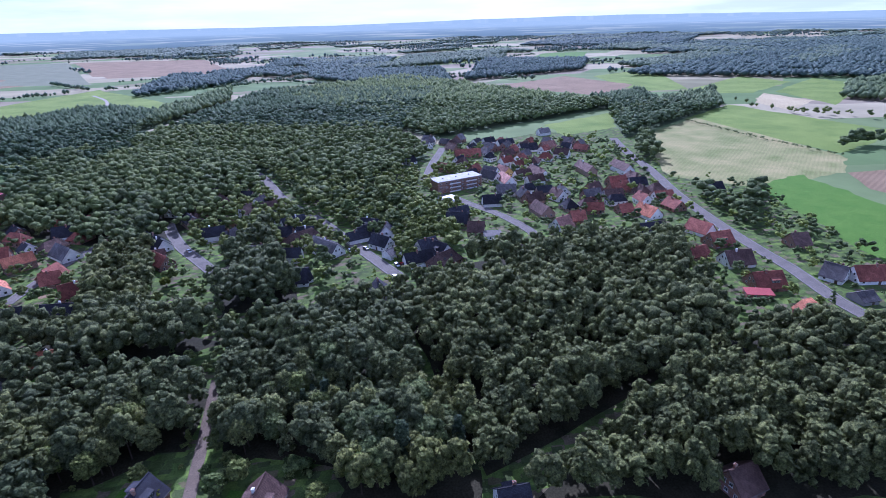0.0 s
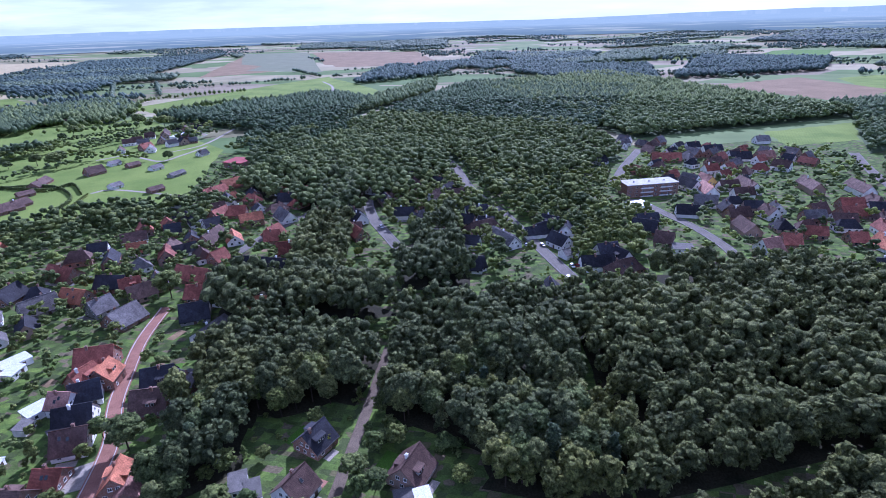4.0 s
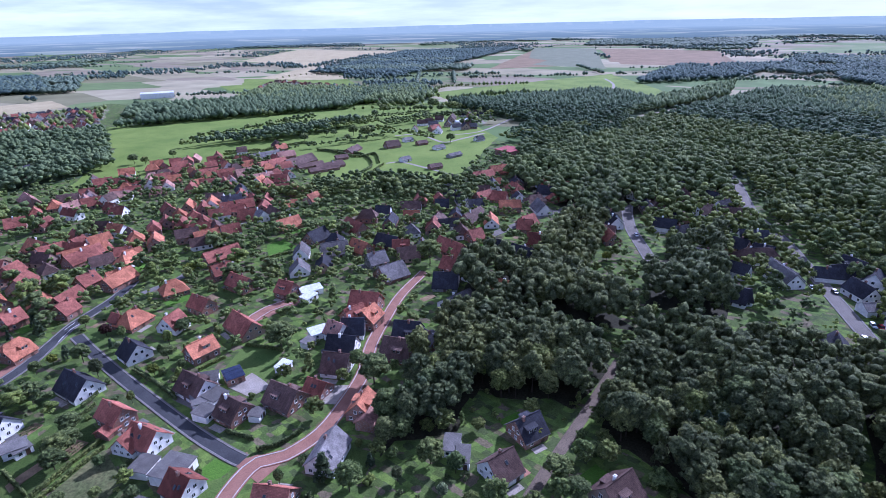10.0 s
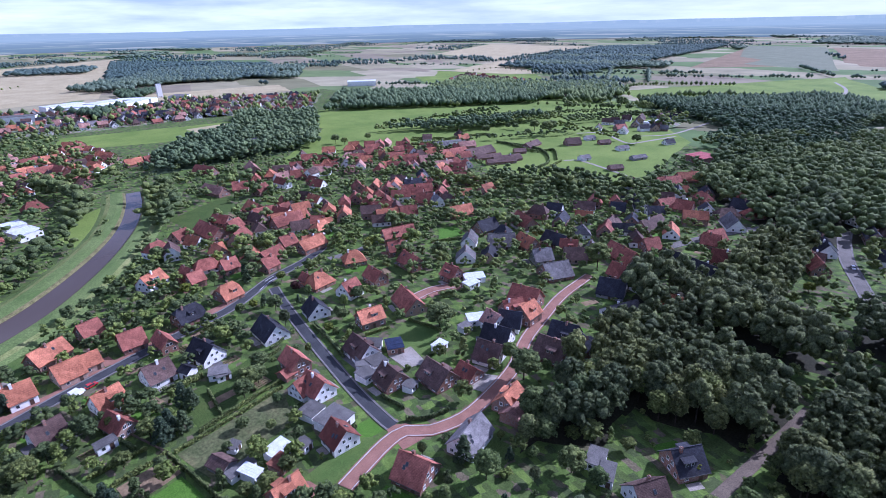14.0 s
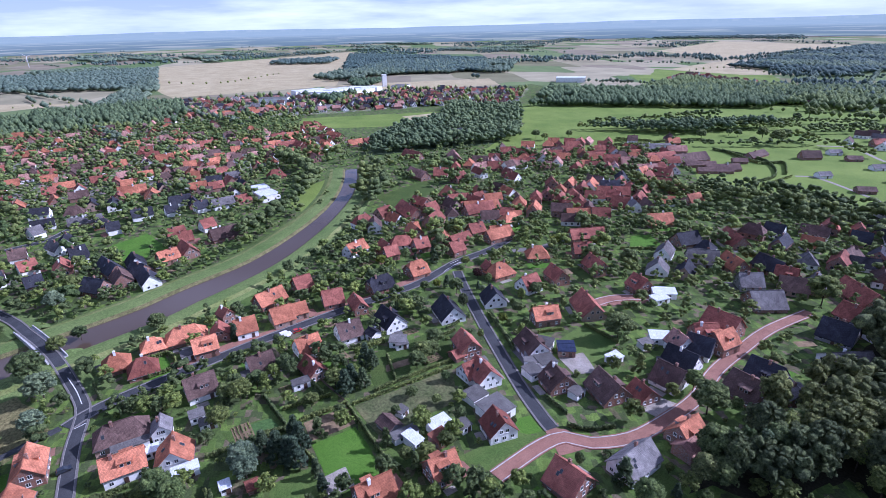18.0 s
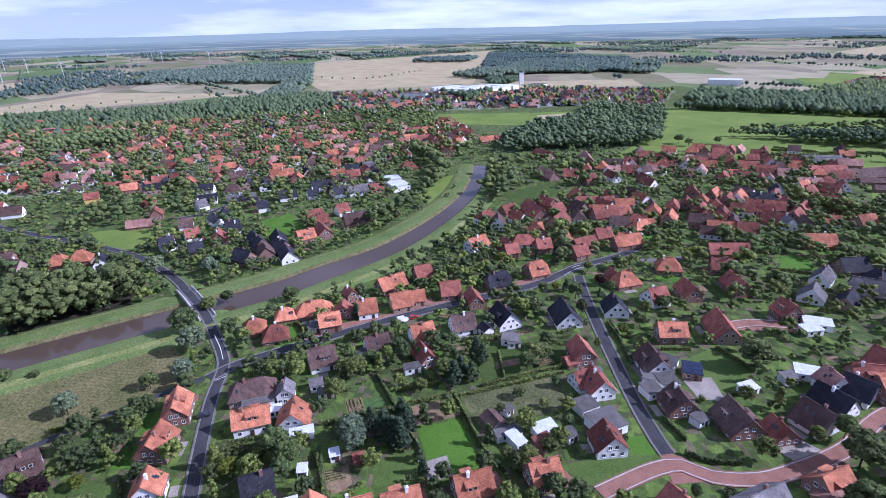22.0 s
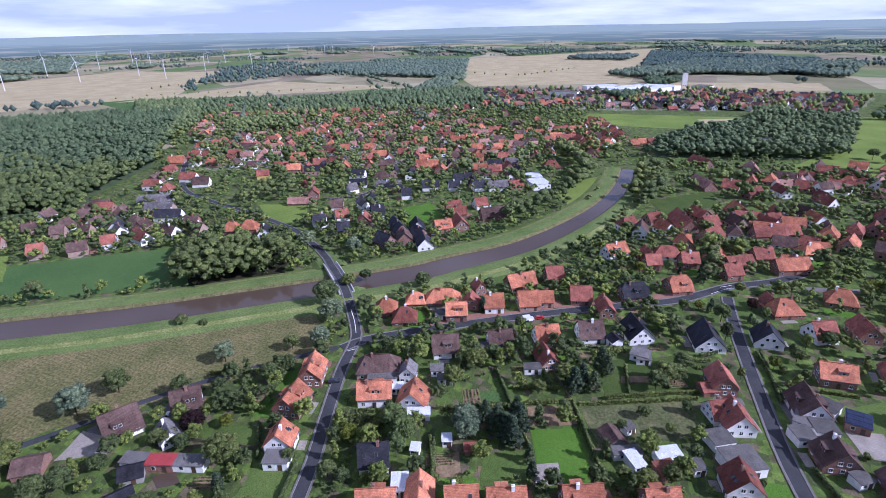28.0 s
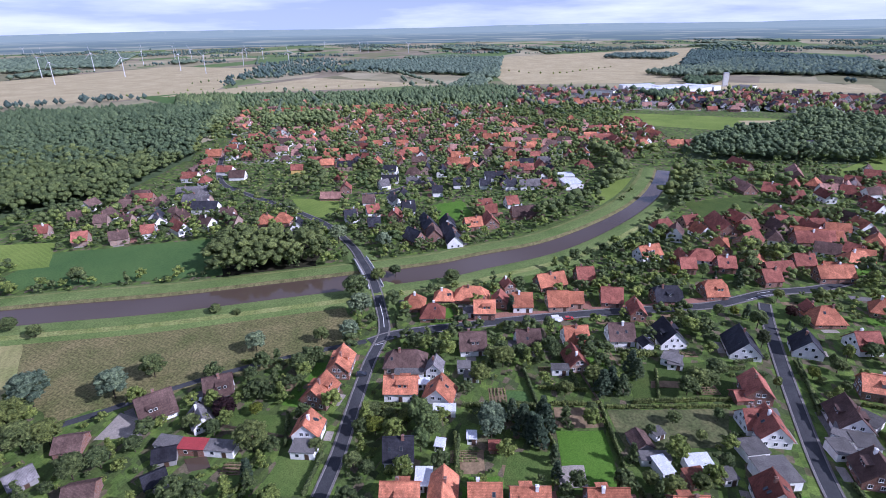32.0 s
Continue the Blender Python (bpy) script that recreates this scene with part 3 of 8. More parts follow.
# ---------------------------------------------------------------- houses
def window_pair():
    fr = Build()
    for x0, x1, z0, z1 in ((-0.6, -0.5, 0, 1.3), (0.5, 0.6, 0, 1.3), (-0.5, 0.5, 1.2, 1.3), (-0.5, 0.5, 0, 0.1), (-0.04, 0.04, 0.1, 1.2)):
        fr.box(x0, x1, -0.07, 0.03, z0, z1)
    fr.box(-0.7, 0.7, -0.16, 0.03, -0.07, 0.0)
    pn = Build()
    pn.box(-0.5, 0.5, -0.03, 0.02, 0.1, 1.2)
    one = Build()
    one.box(-0.6, 0.6, -0.05, 0.02, 0.0, 1.25, 0)
    one.box(-0.5, 0.5, -0.065, -0.05, 0.1, 1.15, 1)
    return fr.mesh("window_frame", [M["white"]]), pn.mesh("pane", [M["glass"]]), one.mesh("window", [M["white"], M["glass"]])


WIN_FRAME, WIN_PANE, WIN_ONE = window_pair()
_d = Build()
_d.box(-0.5, 0.5, -0.05, 0.02, 0.05, 2.1)
_d.box(-0.62, -0.5, -0.08, 0.02, 0.0, 2.2)
_d.box(0.5, 0.62, -0.08, 0.02, 0.0, 2.2)
_d.box(-0.5, 0.5, -0.08, 0.02, 2.1, 2.2)
DOOR = _d.mesh("door", [M["door"]])
_c = Build()
_c.box(-0.42, 0.42, -0.36, 0.36, 0, 1.7)
_c.box(-0.5, 0.5, -0.44, 0.44, 1.7, 1.85)
_c.box(-0.2, 0.2, -0.18, 0.18, 1.85, 2.1)
CHIMNEY = {k: _c.mesh("chimney", [WALL[k]]) for k in ("k", "w")}
_s = Build()
_s.box(-0.45, 0.45, -0.65, 0.65, 0.0, 0.12, 0)
_s.box(-0.37, 0.37, -0.57, 0.57, 0.12, 0.135, 1)
SKYLIGHT = _s.mesh("skylight", [M["felt"], M["glass"]])


def add_window(root, m, level):
    if level == 0:
        fr = child("window", WIN_FRAME, root, m)
        child("pane", WIN_PANE, fr)
    else:
        child("window", WIN_ONE, root, m)


def house(x, y, turn, length, width, roof="r", wall="k", shape="gable", high=8.0, level=None):
    """A house with its ridge along its own x axis. level: 0 near, 1 middle, 2 far."""
    rng = random.Random(int(x * 31 + y * 17))
    dist = math.hypot(x, y)
    if level is None:
        level = 0 if dist < 215 else 1 if dist < 330 else 2
    root = new("house")
    root.matrix_world = pose(x, y, gz(x, y), 0, 0, math.degrees(turn))
    small = high < 5.6
    tagged(root, "%s %s with a %s roof" % (WTONE[wall], "outbuilding" if small else "house", TONE[roof]) + (", hipped" if shape == "hip" else ""),
           "shed" if small else "house", "village houses")
    if small:
        root.name = "outbuilding"
    for s in (-0.3, 0, 0.3):
        take(x + math.cos(turn) * length * s, y + math.sin(turn) * length * s, min(length, width) * 0.5)
    L, W = length / 2, width / 2
    over, thick = 0.45, 0.22
    eave = max(2.3, high - W * 0.98)
    if small:
        eave = max(2.1, high - W * 0.6)
    s = (high - eave) / W
    cut = {"gable": 0.0, "half": 0.35, "hip": 1.0}[shape]
    # walls
    b = Build()
    b.face([(-L, -W, 0), (L, -W, 0), (L, -W, eave), (-L, -W, eave)])
    b.face([(L, W, 0), (-L, W, 0), (-L, W, eave), (L, W, eave)])
    for sg in (-1, 1):
        ring = [(sg * L, -W * sg, 0), (sg * L, W * sg, 0), (sg * L, W * sg, eave)]
        if cut == 0:
            ring.append((sg * L, 0, high - 0.1))
        elif cut < 1:
            zc = high - (high - eave) * cut
            ring += [(sg * L, W * sg * cut, zc - 0.1), (sg * L, -W * sg * cut, zc - 0.1)]
        ring.append((sg * L, -W * sg, eave))
        b.face(ring)
    child("wall", b.mesh("wall", [WALL[wall]]), root)
    # roof
    r = Build()
    Lo, Wo = L + over, W + over
    ze = high - s * Wo
    hipx = W * cut * (0.85 if shape == "hip" else 1.0)
    zc = high - (high - ze) * cut
    yc = Wo * cut
    for sg in (-1, 1):
        if cut == 0:
            pts = [(-Lo * sg, -Wo * sg, ze), (Lo * sg, -Wo * sg, ze), (Lo * sg, 0, high), (-Lo * sg, 0, high)]
        elif cut < 1:
            pts = [(-Lo * sg, -Wo * sg, ze), (Lo * sg, -Wo * sg, ze), (Lo * sg, -yc * sg, zc), ((Lo - hipx) * sg, 0, high), (-(Lo - hipx) * sg, 0, high), (-Lo * sg, -yc * sg, zc)]
        else:
            pts = [(-Lo * sg, -Wo * sg, ze), (Lo * sg, -Wo * sg, ze), ((Lo - hipx) * sg, 0, high), (-(Lo - hipx) * sg, 0, high)]
        r.slab(pts, thick)
        if cut:
            r.slab([(Lo * sg, -yc * sg, zc), (Lo * sg, yc * sg, zc), ((Lo - hipx) * sg, 0, high)], thick)
    child("roof", r.mesh("roof", [ROOF[roof]]), root)
    if level < 2:
        rb = Build()
        rl = Lo - (hipx if cut else 0)
        rb.box(-rl, rl, -0.16, 0.16, high - 0.1, high + 0.1)
        child("ridge_tiles", rb.mesh("ridge_tiles", [ROOF[roof]]), root)
        if not small and level == 0:
            for sg in (-1, 1):
                gb = Build()
                gb.box(-Lo, Lo, sg * (Wo + 0.07) - 0.07, sg * (Wo + 0.07) + 0.07, ze - 0.2, ze - 0.06)
                child("gutter", gb.mesh("gutter", [M["felt"]]), root)
    if small:
        child("door", DOOR, root, pose(L * 0.2, -W, 0))
        return root
    if dist < 400 and x < 0:
        plots.append((x, y, turn, L, W))
    cx = rng.uniform(-0.5, 0.5) * L
    child("chimney", CHIMNEY["k" if rng.random() < 0.75 else "w"], root, pose(cx, rng.choice((-0.6, 0.6)), high - 0.95))
    # openings
    if level == 2:
        for sg in (-1, 1):
            for k in (-0.4, 0.4):
                add_window(root, pose(sg * L, W * k, 1.0, 0, 0, 90 * sg), 1)
        return root
    n = max(2, int(length / 3.4))
    for sg in (-1, 1):
        for i in range(n):
            px = -L + (i + 0.5) * 2 * L / n
            if sg == -1 and i == n // 2:
                child("door", DOOR, root, pose(px, -W, 0))
                continue
            if level == 0 or i % 2 == 0:
                add_window(root, pose(px, W * sg, 0.95, 0, 0, 0 if sg < 0 else 180), level)
                if eave > 4.9:
                    add_window(root, pose(px, W * sg, 3.4, 0, 0, 0 if sg < 0 else 180), level)
        for k in (-0.5, 0.5) if level else (-0.6, 0.0, 0.6):
            add_window(root, pose(sg * L, W * k, 0.95, 0, 0, 90 * sg), level)
        if shape != "hip" and high - 3.4 > 3:
            for k in (-0.22, 0.22):
                add_window(root, pose(sg * L, W * k, 3.5, 0, 0, 90 * sg), level)
    ang = math.degrees(math.atan(s))
    if level == 0 or rng.random() < 0.3:
        kind = rng.random()
        sides = (-1, 1)
        for sg in sides:
            if kind < 0.45 and shape != "hip" and length > 8:
                # dormer with its own little roof
                d = Build()
                dw, dx = rng.uniform(1.3, 2.0), rng.uniform(-0.3, 0.3) * L
                y0, y1 = W * 0.72, W * 0.15
                z0 = high - s * y0
                zt = min(high - 0.5, z0 + 1.5)
                d.face([(dx - dw, -y0, z0 - 0.2), (dx + dw, -y0, z0 - 0.2), (dx + dw, -y0, zt), (dx - dw, -y0, zt)])
                yb = (high - zt) / s
                for e in (-1, 1):
                    p = [(dx + e * dw, -y0, z0 - 0.2), (dx + e * dw, -yb, zt), (dx + e * dw, -y0, zt)]
                    d.face(p if e > 0 else p[::-1])
                d.slab([(dx - dw - 0.25, -y0 - 0.3, zt), (dx + dw + 0.25, -y0 - 0.3, zt), (dx + dw + 0.25, -max(0.2, yb - 0.9), zt + 0.42), (dx - dw - 0.25, -max(0.2, yb - 0.9), zt + 0.42)], 0.15, 1)
                dm = child("dormer", d.mesh("dormer", [WALL["s"] if rng.random() < 0.5 else ROOF[roof], ROOF[roof]]), root, pose(0, 0, 0, 0, 0, 0 if sg < 0 else 180))
                for e in ((-0.45, 0.45) if dw > 1.5 else (0,)):
                    w = child("window", WIN_ONE, dm, Matrix.Translation((dx + e * dw, -y0, z0 + 0.05)) @ Matrix.Diagonal((0.85, 1, 0.85, 1)))
            elif kind < 0.8:
                for _k in range(rng.choice((1, 2))):
                    ym = W * rng.uniform(0.35, 0.6)
                    child("skylight", SKYLIGHT, root, pose(rng.uniform(-0.7, 0.7) * L, 0, 0, 0, 0, 0) @ (Matrix.Translation((0, sg * ym, high - s * ym + 0.0)) @ pose(0, 0, 0, -ang * sg, 0, 0)))
    return root


def shed(x, y, turn, length, depth, high, material):
    """A low flat-roofed outbuilding, its front along x."""
    root = new("garage")
    root.matrix_world = pose(x, y, gz(x, y), 0, 0, math.degrees(turn))
    words = {"sheet": "pale corrugated sheet", "felt": "grey felt", "rust": "rusty corrugated sheet", "redsheet": "red sheet", "solar": "dark solar panel", "flats": "white felt"}
    if high > 4.5:
        root.name = "works_hall"
        tagged(root, "pale works building with a flat %s roof" % words[material], "hall", "works buildings")
    else:
        tagged(root, "low outbuilding with a flat %s roof" % words[material], "shed", "garden sheds and garages")
    take(x, y, max(length, depth) * 0.5)
    b = Build()
    L, D = length / 2, depth / 2
    b.box(-L, L, -D, D, 0, high - 0.2)
    child("wall", b.mesh("wall", [WALL["w" if material in ("sheet", "felt") else "k"]]), root)
    r = Build()
    tilt = 0.5
    r.slab([(-L - 0.25, -D - 0.3, high), (L + 0.25, -D - 0.3, high), (L + 0.25, D + 0.25, high + tilt), (-L - 0.25, D + 0.25, high + tilt)], 0.16)
    child("roof", r.mesh("roof", [M[material]]), root)
    if material in ("sheet", "rust", "redsheet"):
        k = max(3, int(length / 0.9))
        for i in range(min(k, 14)):
            px = -L + (i + 0.5) * 2 * L / min(k, 14)
            rb = Build()
            rb.slab([(px - 0.05, -D - 0.3, high + 0.05), (px + 0.05, -D - 0.3, high + 0.05), (px + 0.05, D + 0.25, high + tilt + 0.05), (px - 0.05, D + 0.25, high + tilt + 0.05)], 0.05)
            child("roof_rib", rb.mesh("roof_rib", [M[material]]), root)
    elif material == "solar":
        nx = max(2, int(length / 1.7))
        for i in range(nx):
            for j in range(3):
                pb = Build()
                xa, xb = -L + i * 2 * L / nx + 0.06, -L + (i + 1) * 2 * L / nx - 0.06
                ya, yb = -D + j * 2 * D / 3 + 0.06, -D + (j + 1) * 2 * D / 3 - 0.06
                za, zb = high + tilt * (ya + D) / (2 * D) + 0.1, high + tilt * (yb + D) / (2 * D) + 0.1
                pb.slab([(xa, ya, za), (xb, ya, za), (xb, yb, zb), (xa, yb, zb)], 0.06)
                child("solar_panel", pb.mesh("solar_panel", [M["solar"]]), root)
    child("door", DOOR, root, pose(L * 0.4, -D, 0))
    child("window", WIN_ONE, root, pose(-L * 0.4, -D, 1.0))
    return root


def flats(x, y, turn, length, depth, high):
    """The three-storey brick block of flats with a pale flat roof and balconies."""
    root = new("apartment_block")
    root.matrix_world = pose(x, y, gz(x, y), 0, 0, math.degrees(turn))
    tagged(root, "three-storey red brick block of flats with a white flat roof", "apartment block")
    take(x, y, length * 0.5)
    L, D = length / 2, depth / 2
    b = Build()
    b.box(-L, L, -D, D, 0, high)
    child("wall", b.mesh("wall", [WALL["k"]]), root)
    r = Build()
    r.box(-L - 0.3, L + 0.3, -D - 0.3, D + 0.3, high, high + 0.45)
    child("roof", r.mesh("roof", [M["concrete"]]), root)
    for fl in range(3):
        z = 0.9 + fl * high / 3
        for i in range(8):
            px = -L + (i + 0.5) * 2 * L / 8
            if i in (2, 3, 5, 6):
                bb = Build()
                bb.box(px - L / 8.6, px + L / 8.6, -D - 1.2, -D, z - 0.6, z - 0.45)
                bb.box(px - L / 8.6, px + L / 8.6, -D - 1.2, -D - 1.1, z - 0.45, z + 0.4)
                child("balcony", bb.mesh("balcony", [M["white"]]), root)
            add_window(root, pose(px, -D, z), 1)
            add_window(root, pose(px, D, z, 0, 0, 180), 1)
    for px in (-0.6, 0, 0.6):
        v = Build()
        v.box(px * L - 0.5, px * L + 0.5, -0.4, 0.4, high + 0.45, high + 1.2)
        child("roof_vent", v.mesh("roof_vent", [M["concrete"]]), root)
    return root


PALETTE = "orbdgp"
TOWN_MATS = [ROOF[k] for k in PALETTE] + [WALL[k] for k in "wkt"] + [M["glass"], M["white"]]


def town_house(b, x, y, turn, L, W, high, ri, wi, shape):
    """Walls, roof, chimney and windows of a far house, added to a quarter's mesh."""
    ca, sa = math.cos(turn), math.sin(turn)

    def F(pts, mi):
        b.face([(x + p[0] * ca - p[1] * sa, y + p[0] * sa + p[1] * ca, p[2]) for p in pts], mi)

    eave = max(2.6, high - W)
    s = (high - eave) / W
    hx = W * 0.8 if shape == "hip" else 0.0
    Lo, Wo = L + 0.4, W + 0.4
    ze = high - s * Wo
    for g in (-1, 1):
        F([(-L * g, -W * g, 0), (L * g, -W * g, 0), (L * g, -W * g, eave), (-L * g, -W * g, eave)], wi)
        F([(-Lo * g, -Wo * g, ze), (Lo * g, -Wo * g, ze), ((Lo - hx) * g, 0, high), (-(Lo - hx) * g, 0, high)], ri)
        F([(L * g, -W * g, 0), (L * g, W * g, 0), (L * g, W * g, eave)] + ([(L * g, 0, high - 0.15)] if not hx else []) + [(L * g, -W * g, eave)], wi)
        if hx:
            F([(Lo * g, -Wo * g, ze), (Lo * g, Wo * g, ze), ((Lo - hx) * g, 0, high)], ri)
        for px in (-0.55, 0.0, 0.55):
            u = px * L
            F([(u - 0.6 * g, -(W + 0.05) * g, 1.0), (u + 0.6 * g, -(W + 0.05) * g, 1.0), (u + 0.6 * g, -(W + 0.05) * g, 2.2), (u - 0.6 * g, -(W + 0.05) * g, 2.2)], 9)
        for py, z in ((-0.45, 1.0), (0.45, 1.0), (0.0, 3.4)):
            if z > 3 and hx:
                continue
            u = py * W
            F([((L + 0.05) * g, u - 0.6 * g, z), ((L + 0.05) * g, u + 0.6 * g, z), ((L + 0.05) * g, u + 0.6 * g, z + 1.2), ((L + 0.05) * g, u - 0.6 * g, z + 1.2)], 9)
    cx = 0.35 * L
    v, f = box_data(cx - 0.4, cx + 0.4, 0.2, 0.9, high - 0.9, high + 0.8)
    for q in f[1:]:
        F([v[i] for i in q], 7)


town_count = [0]


def single_town_house(b, x, y, roof_words, wall_words):
    """A house of the nearer quarters as a thing of its own: walls with windows, and a roof."""
    root = tagged(new("house"), "small %s house with a %s roof" % (wall_words, roof_words), "house", "houses of the town quarters")
    root.matrix_world = pose(x, y, 0)
    for name, low, high in (("roof", 0, 5), ("wall", 6, 10)):
        piece = Build()
        for f, mi in zip(b.f, b.mi):
            if low <= mi <= high:
                piece.face([(b.v[i][0] - x, b.v[i][1] - y, b.v[i][2]) for i in f], mi)
        child(name, piece.mesh(name, TOWN_MATS), root)


def quarter(step, palette, corners, seed):
    """Fills a quarter seen from afar with houses in rough rows: one mesh."""
    rng = random.Random(seed)
    a, b = Vector(corners[0]), Vector(corners[3])
    base = math.atan2(b.y - a.y, b.x - a.x)
    bl = Build()
    for x, y in quad_points(corners, step, rng, 0.3):
        if not free(x, y, 5.0) or rng.random() < 0.12 or math.hypot(x, y) < 520 and any(in_quad((x, y), q) for q in lawns):
            continue
        k = rng.choice(palette)
        wall = rng.choice("kkw") if k in "or" else rng.choice("wwkt")
        if k in "wt":
            k, wall = "b", k
        take(x, y, 4.4)
        one = math.hypot(x, y) < 600 and town_count[0] < 20
        hb = Build() if one else bl
        town_house(hb, x, y, base + rng.choice((0, math.pi / 2)) + 0.35 * noise.noise(Vector((x * 0.01, y * 0.01, 3))) + rng.gauss(0, 0.1), rng.uniform(4.5, 7.5), rng.uniform(4, 5.4),
                   rng.uniform(6.6, 9.0), PALETTE.index(k), 6 + "wkt".index(wall), rng.choice(("gable", "gable", "gable", "hip")))
        if one:
            town_count[0] += 1
            single_town_house(hb, x, y, TONE[k], WTONE[wall])
    if math.hypot(*corners[0]) > 520:
        patch("town_ground", corners, M["townground"], "yards, streets and gardens between distant houses", "ground", 0.06, 12.0, 12)
    if bl.f:
        tagged(new("town_houses", bl.mesh("town_houses", TOWN_MATS)), "red and brown roofed houses packed in a distant quarter", "houses", "", "stuff")


# ---------------------------------------------------------------- trees
def ico():
    """Corners and faces of a unit icosahedron."""
    g = (1 + math.sqrt(5)) / 2
    v = np.array([(-1, g, 0), (1, g, 0), (-1, -g, 0), (1, -g, 0), (0, -1, g), (0, 1, g), (0, -1, -g), (0, 1, -g), (g, 0, -1), (g, 0, 1), (-g, 0, -1), (-g, 0, 1)]) / math.sqrt(1 + g * g)
    reach = np.linalg.norm(v[:, None] - v[None], axis=2) < 1.1
    f = []
    for i, j, k in itertools.combinations(range(12), 3):
        if reach[i, j] and reach[j, k] and reach[i, k]:
            out = np.dot(np.cross(v[j] - v[i], v[k] - v[i]), v[i] + v[j] + v[k]) > 0
            f.append((i, j, k) if out else (i, k, j))
    return v, np.array(f)


ICO_V, ICO_F = ico()


def leaf_clumps(rng, centres, r, squash=0.85):
    """Dented leafy lumps, one round each centre."""
    v, f = [], []
    for i, p in enumerate(centres):
        q, _r = np.linalg.qr(rng.normal(size=(3, 3)))
        k = r * rng.uniform(0.75, 1.25)
        v.append(np.asarray(p) + (ICO_V * rng.uniform(0.6, 1.3, size=(12, 1))) @ q.T * k * np.array([1, 1, squash]))
        f.append((ICO_F if np.linalg.det(q) > 0 else ICO_F[:, ::-1]) + 12 * i)
    return np.concatenate(v), np.concatenate(f)


def leaf_sprays(rng, centres, per, spread, size):
    """Small leaf sprays, each a bent four-cornered blade, scattered round clump centres."""
    c = np.repeat(np.asarray(centres), per, axis=0)
    n = len(c)
    d = rng.normal(size=(n, 3))
    d /= np.linalg.norm(d, axis=1)[:, None]
    p = c + d * (0.75 + 0.4 * rng.random((n, 1))) * np.asarray(spread)
    nrm = d * 0.9 + rng.normal(size=(n, 3)) * 0.35 + np.array([0, 0, 0.5])
    nrm /= np.linalg.norm(nrm, axis=1)[:, None]
    u = np.cross(nrm, rng.normal(size=(n, 3)))
    u /= np.linalg.norm(u, axis=1)[:, None]
    w = np.cross(nrm, u)
    s = size * (0.6 + 0.8 * rng.random((n, 1)))
    v = np.stack([p - u * s - w * s * 0.3, p - w * s * 0.8 + nrm * s * 0.2, p + u * s - w * s * 0.1, p + w * s * 0.9 - nrm * s * 0.15], axis=1).reshape(-1, 3)
    o = 4 * np.arange(n)[:, None]
    return v, np.concatenate([o + np.array([0, 1, 2]), o + np.array([0, 2, 3])])


def crown_shape(seed, shape, clumps, per, size):
    """A unit crown: height 1 from ground to top. Returns corners and triangles."""
    rng = np.random.default_rng(seed)
    cs = []
    while len(cs) < clumps:
        if shape == "cone":
            t = (len(cs) + rng.random()) / clumps
            r = 0.2 * (1 - t) + 0.01
            a = len(cs) * 2.4 + rng.random()
            cs.append((math.cos(a) * r * rng.uniform(0.5, 1), math.sin(a) * r * rng.uniform(0.5, 1), 0.12 + 0.84 * t))
        elif shape == "bush":
            a, t = rng.random() * 2 * math.pi, rng.random()
            r = 0.42 * math.sqrt(1 - (t * 0.9) ** 2) * rng.uniform(0.5, 1.1)
            cs.append((math.cos(a) * r, math.sin(a) * r, 0.15 + 0.62 * t))
        else:
            # evenly round the crown, but fewer below, with dents and bulges
            t = 1 - 1.55 * (len(cs) + 0.5) / clumps
            a = len(cs) * 2.399 + rng.uniform(-0.5, 0.5)
            k = rng.uniform(0.62, 1.08)
            w = math.sqrt(max(0.04, 1 - t * t)) * k
            rx = 0.24 if shape == "round" else 0.175
            cs.append((math.cos(a) * rx * w, math.sin(a) * rx * w, 0.6 + t * 0.3 * rng.uniform(0.8, 1.06)))
    sp = {"cone": 0.075, "bush": 0.2, "round": 0.125, "tall": 0.1}[shape] * (0.62 + 7.0 / (clumps + 7))
    if clumps <= 2:
        # a crown too far off to show its clumps
        v = np.array([(1, 0, 0), (0, 1, 0), (-1, 0, 0), (0, -1, 0), (0, 0, 1), (0, 0, -1)]) * rng.uniform(0.8, 1.2, size=(6, 1)) * np.array([0.3, 0.3, 0.45]) + np.array([0, 0, 0.55])
        return v, np.array([(i, (i + 1) % 4, 4) for i in range(4)] + [((i + 1) % 4, i, 5) for i in range(4)])
    v, f = leaf_clumps(rng, cs, sp * (0.86 if per > 9 else 1.0), 1.2 if shape == "tall" else 0.92)
    if per:
        v2, f2 = leaf_sprays(rng, cs, per, (sp, sp, sp * 0.95), size)
        v, f = np.concatenate([v, v2]), np.concatenate([f, f2 + len(v)])
    return v, f


def leaf_mesh(name, shape, material):
    """One smooth mesh from corners and triangles."""
    v, f = shape
    me = bpy.data.meshes.new(name)
    me.vertices.add(len(v))
    me.vertices.foreach_set("co", np.ascontiguousarray(v, dtype=np.float32).ravel())
    me.loops.add(3 * len(f))
    me.loops.foreach_set("vertex_index", np.ascontiguousarray(f, dtype=np.int32).ravel())
    me.polygons.add(len(f))
    me.polygons.foreach_set("loop_start", np.arange(0, 3 * len(f), 3, dtype=np.int32))
    me.materials.append(material)
    me.polygons.foreach_set("use_smooth", np.ones(len(f), dtype=bool))
    me.update(calc_edges=True)
    return me


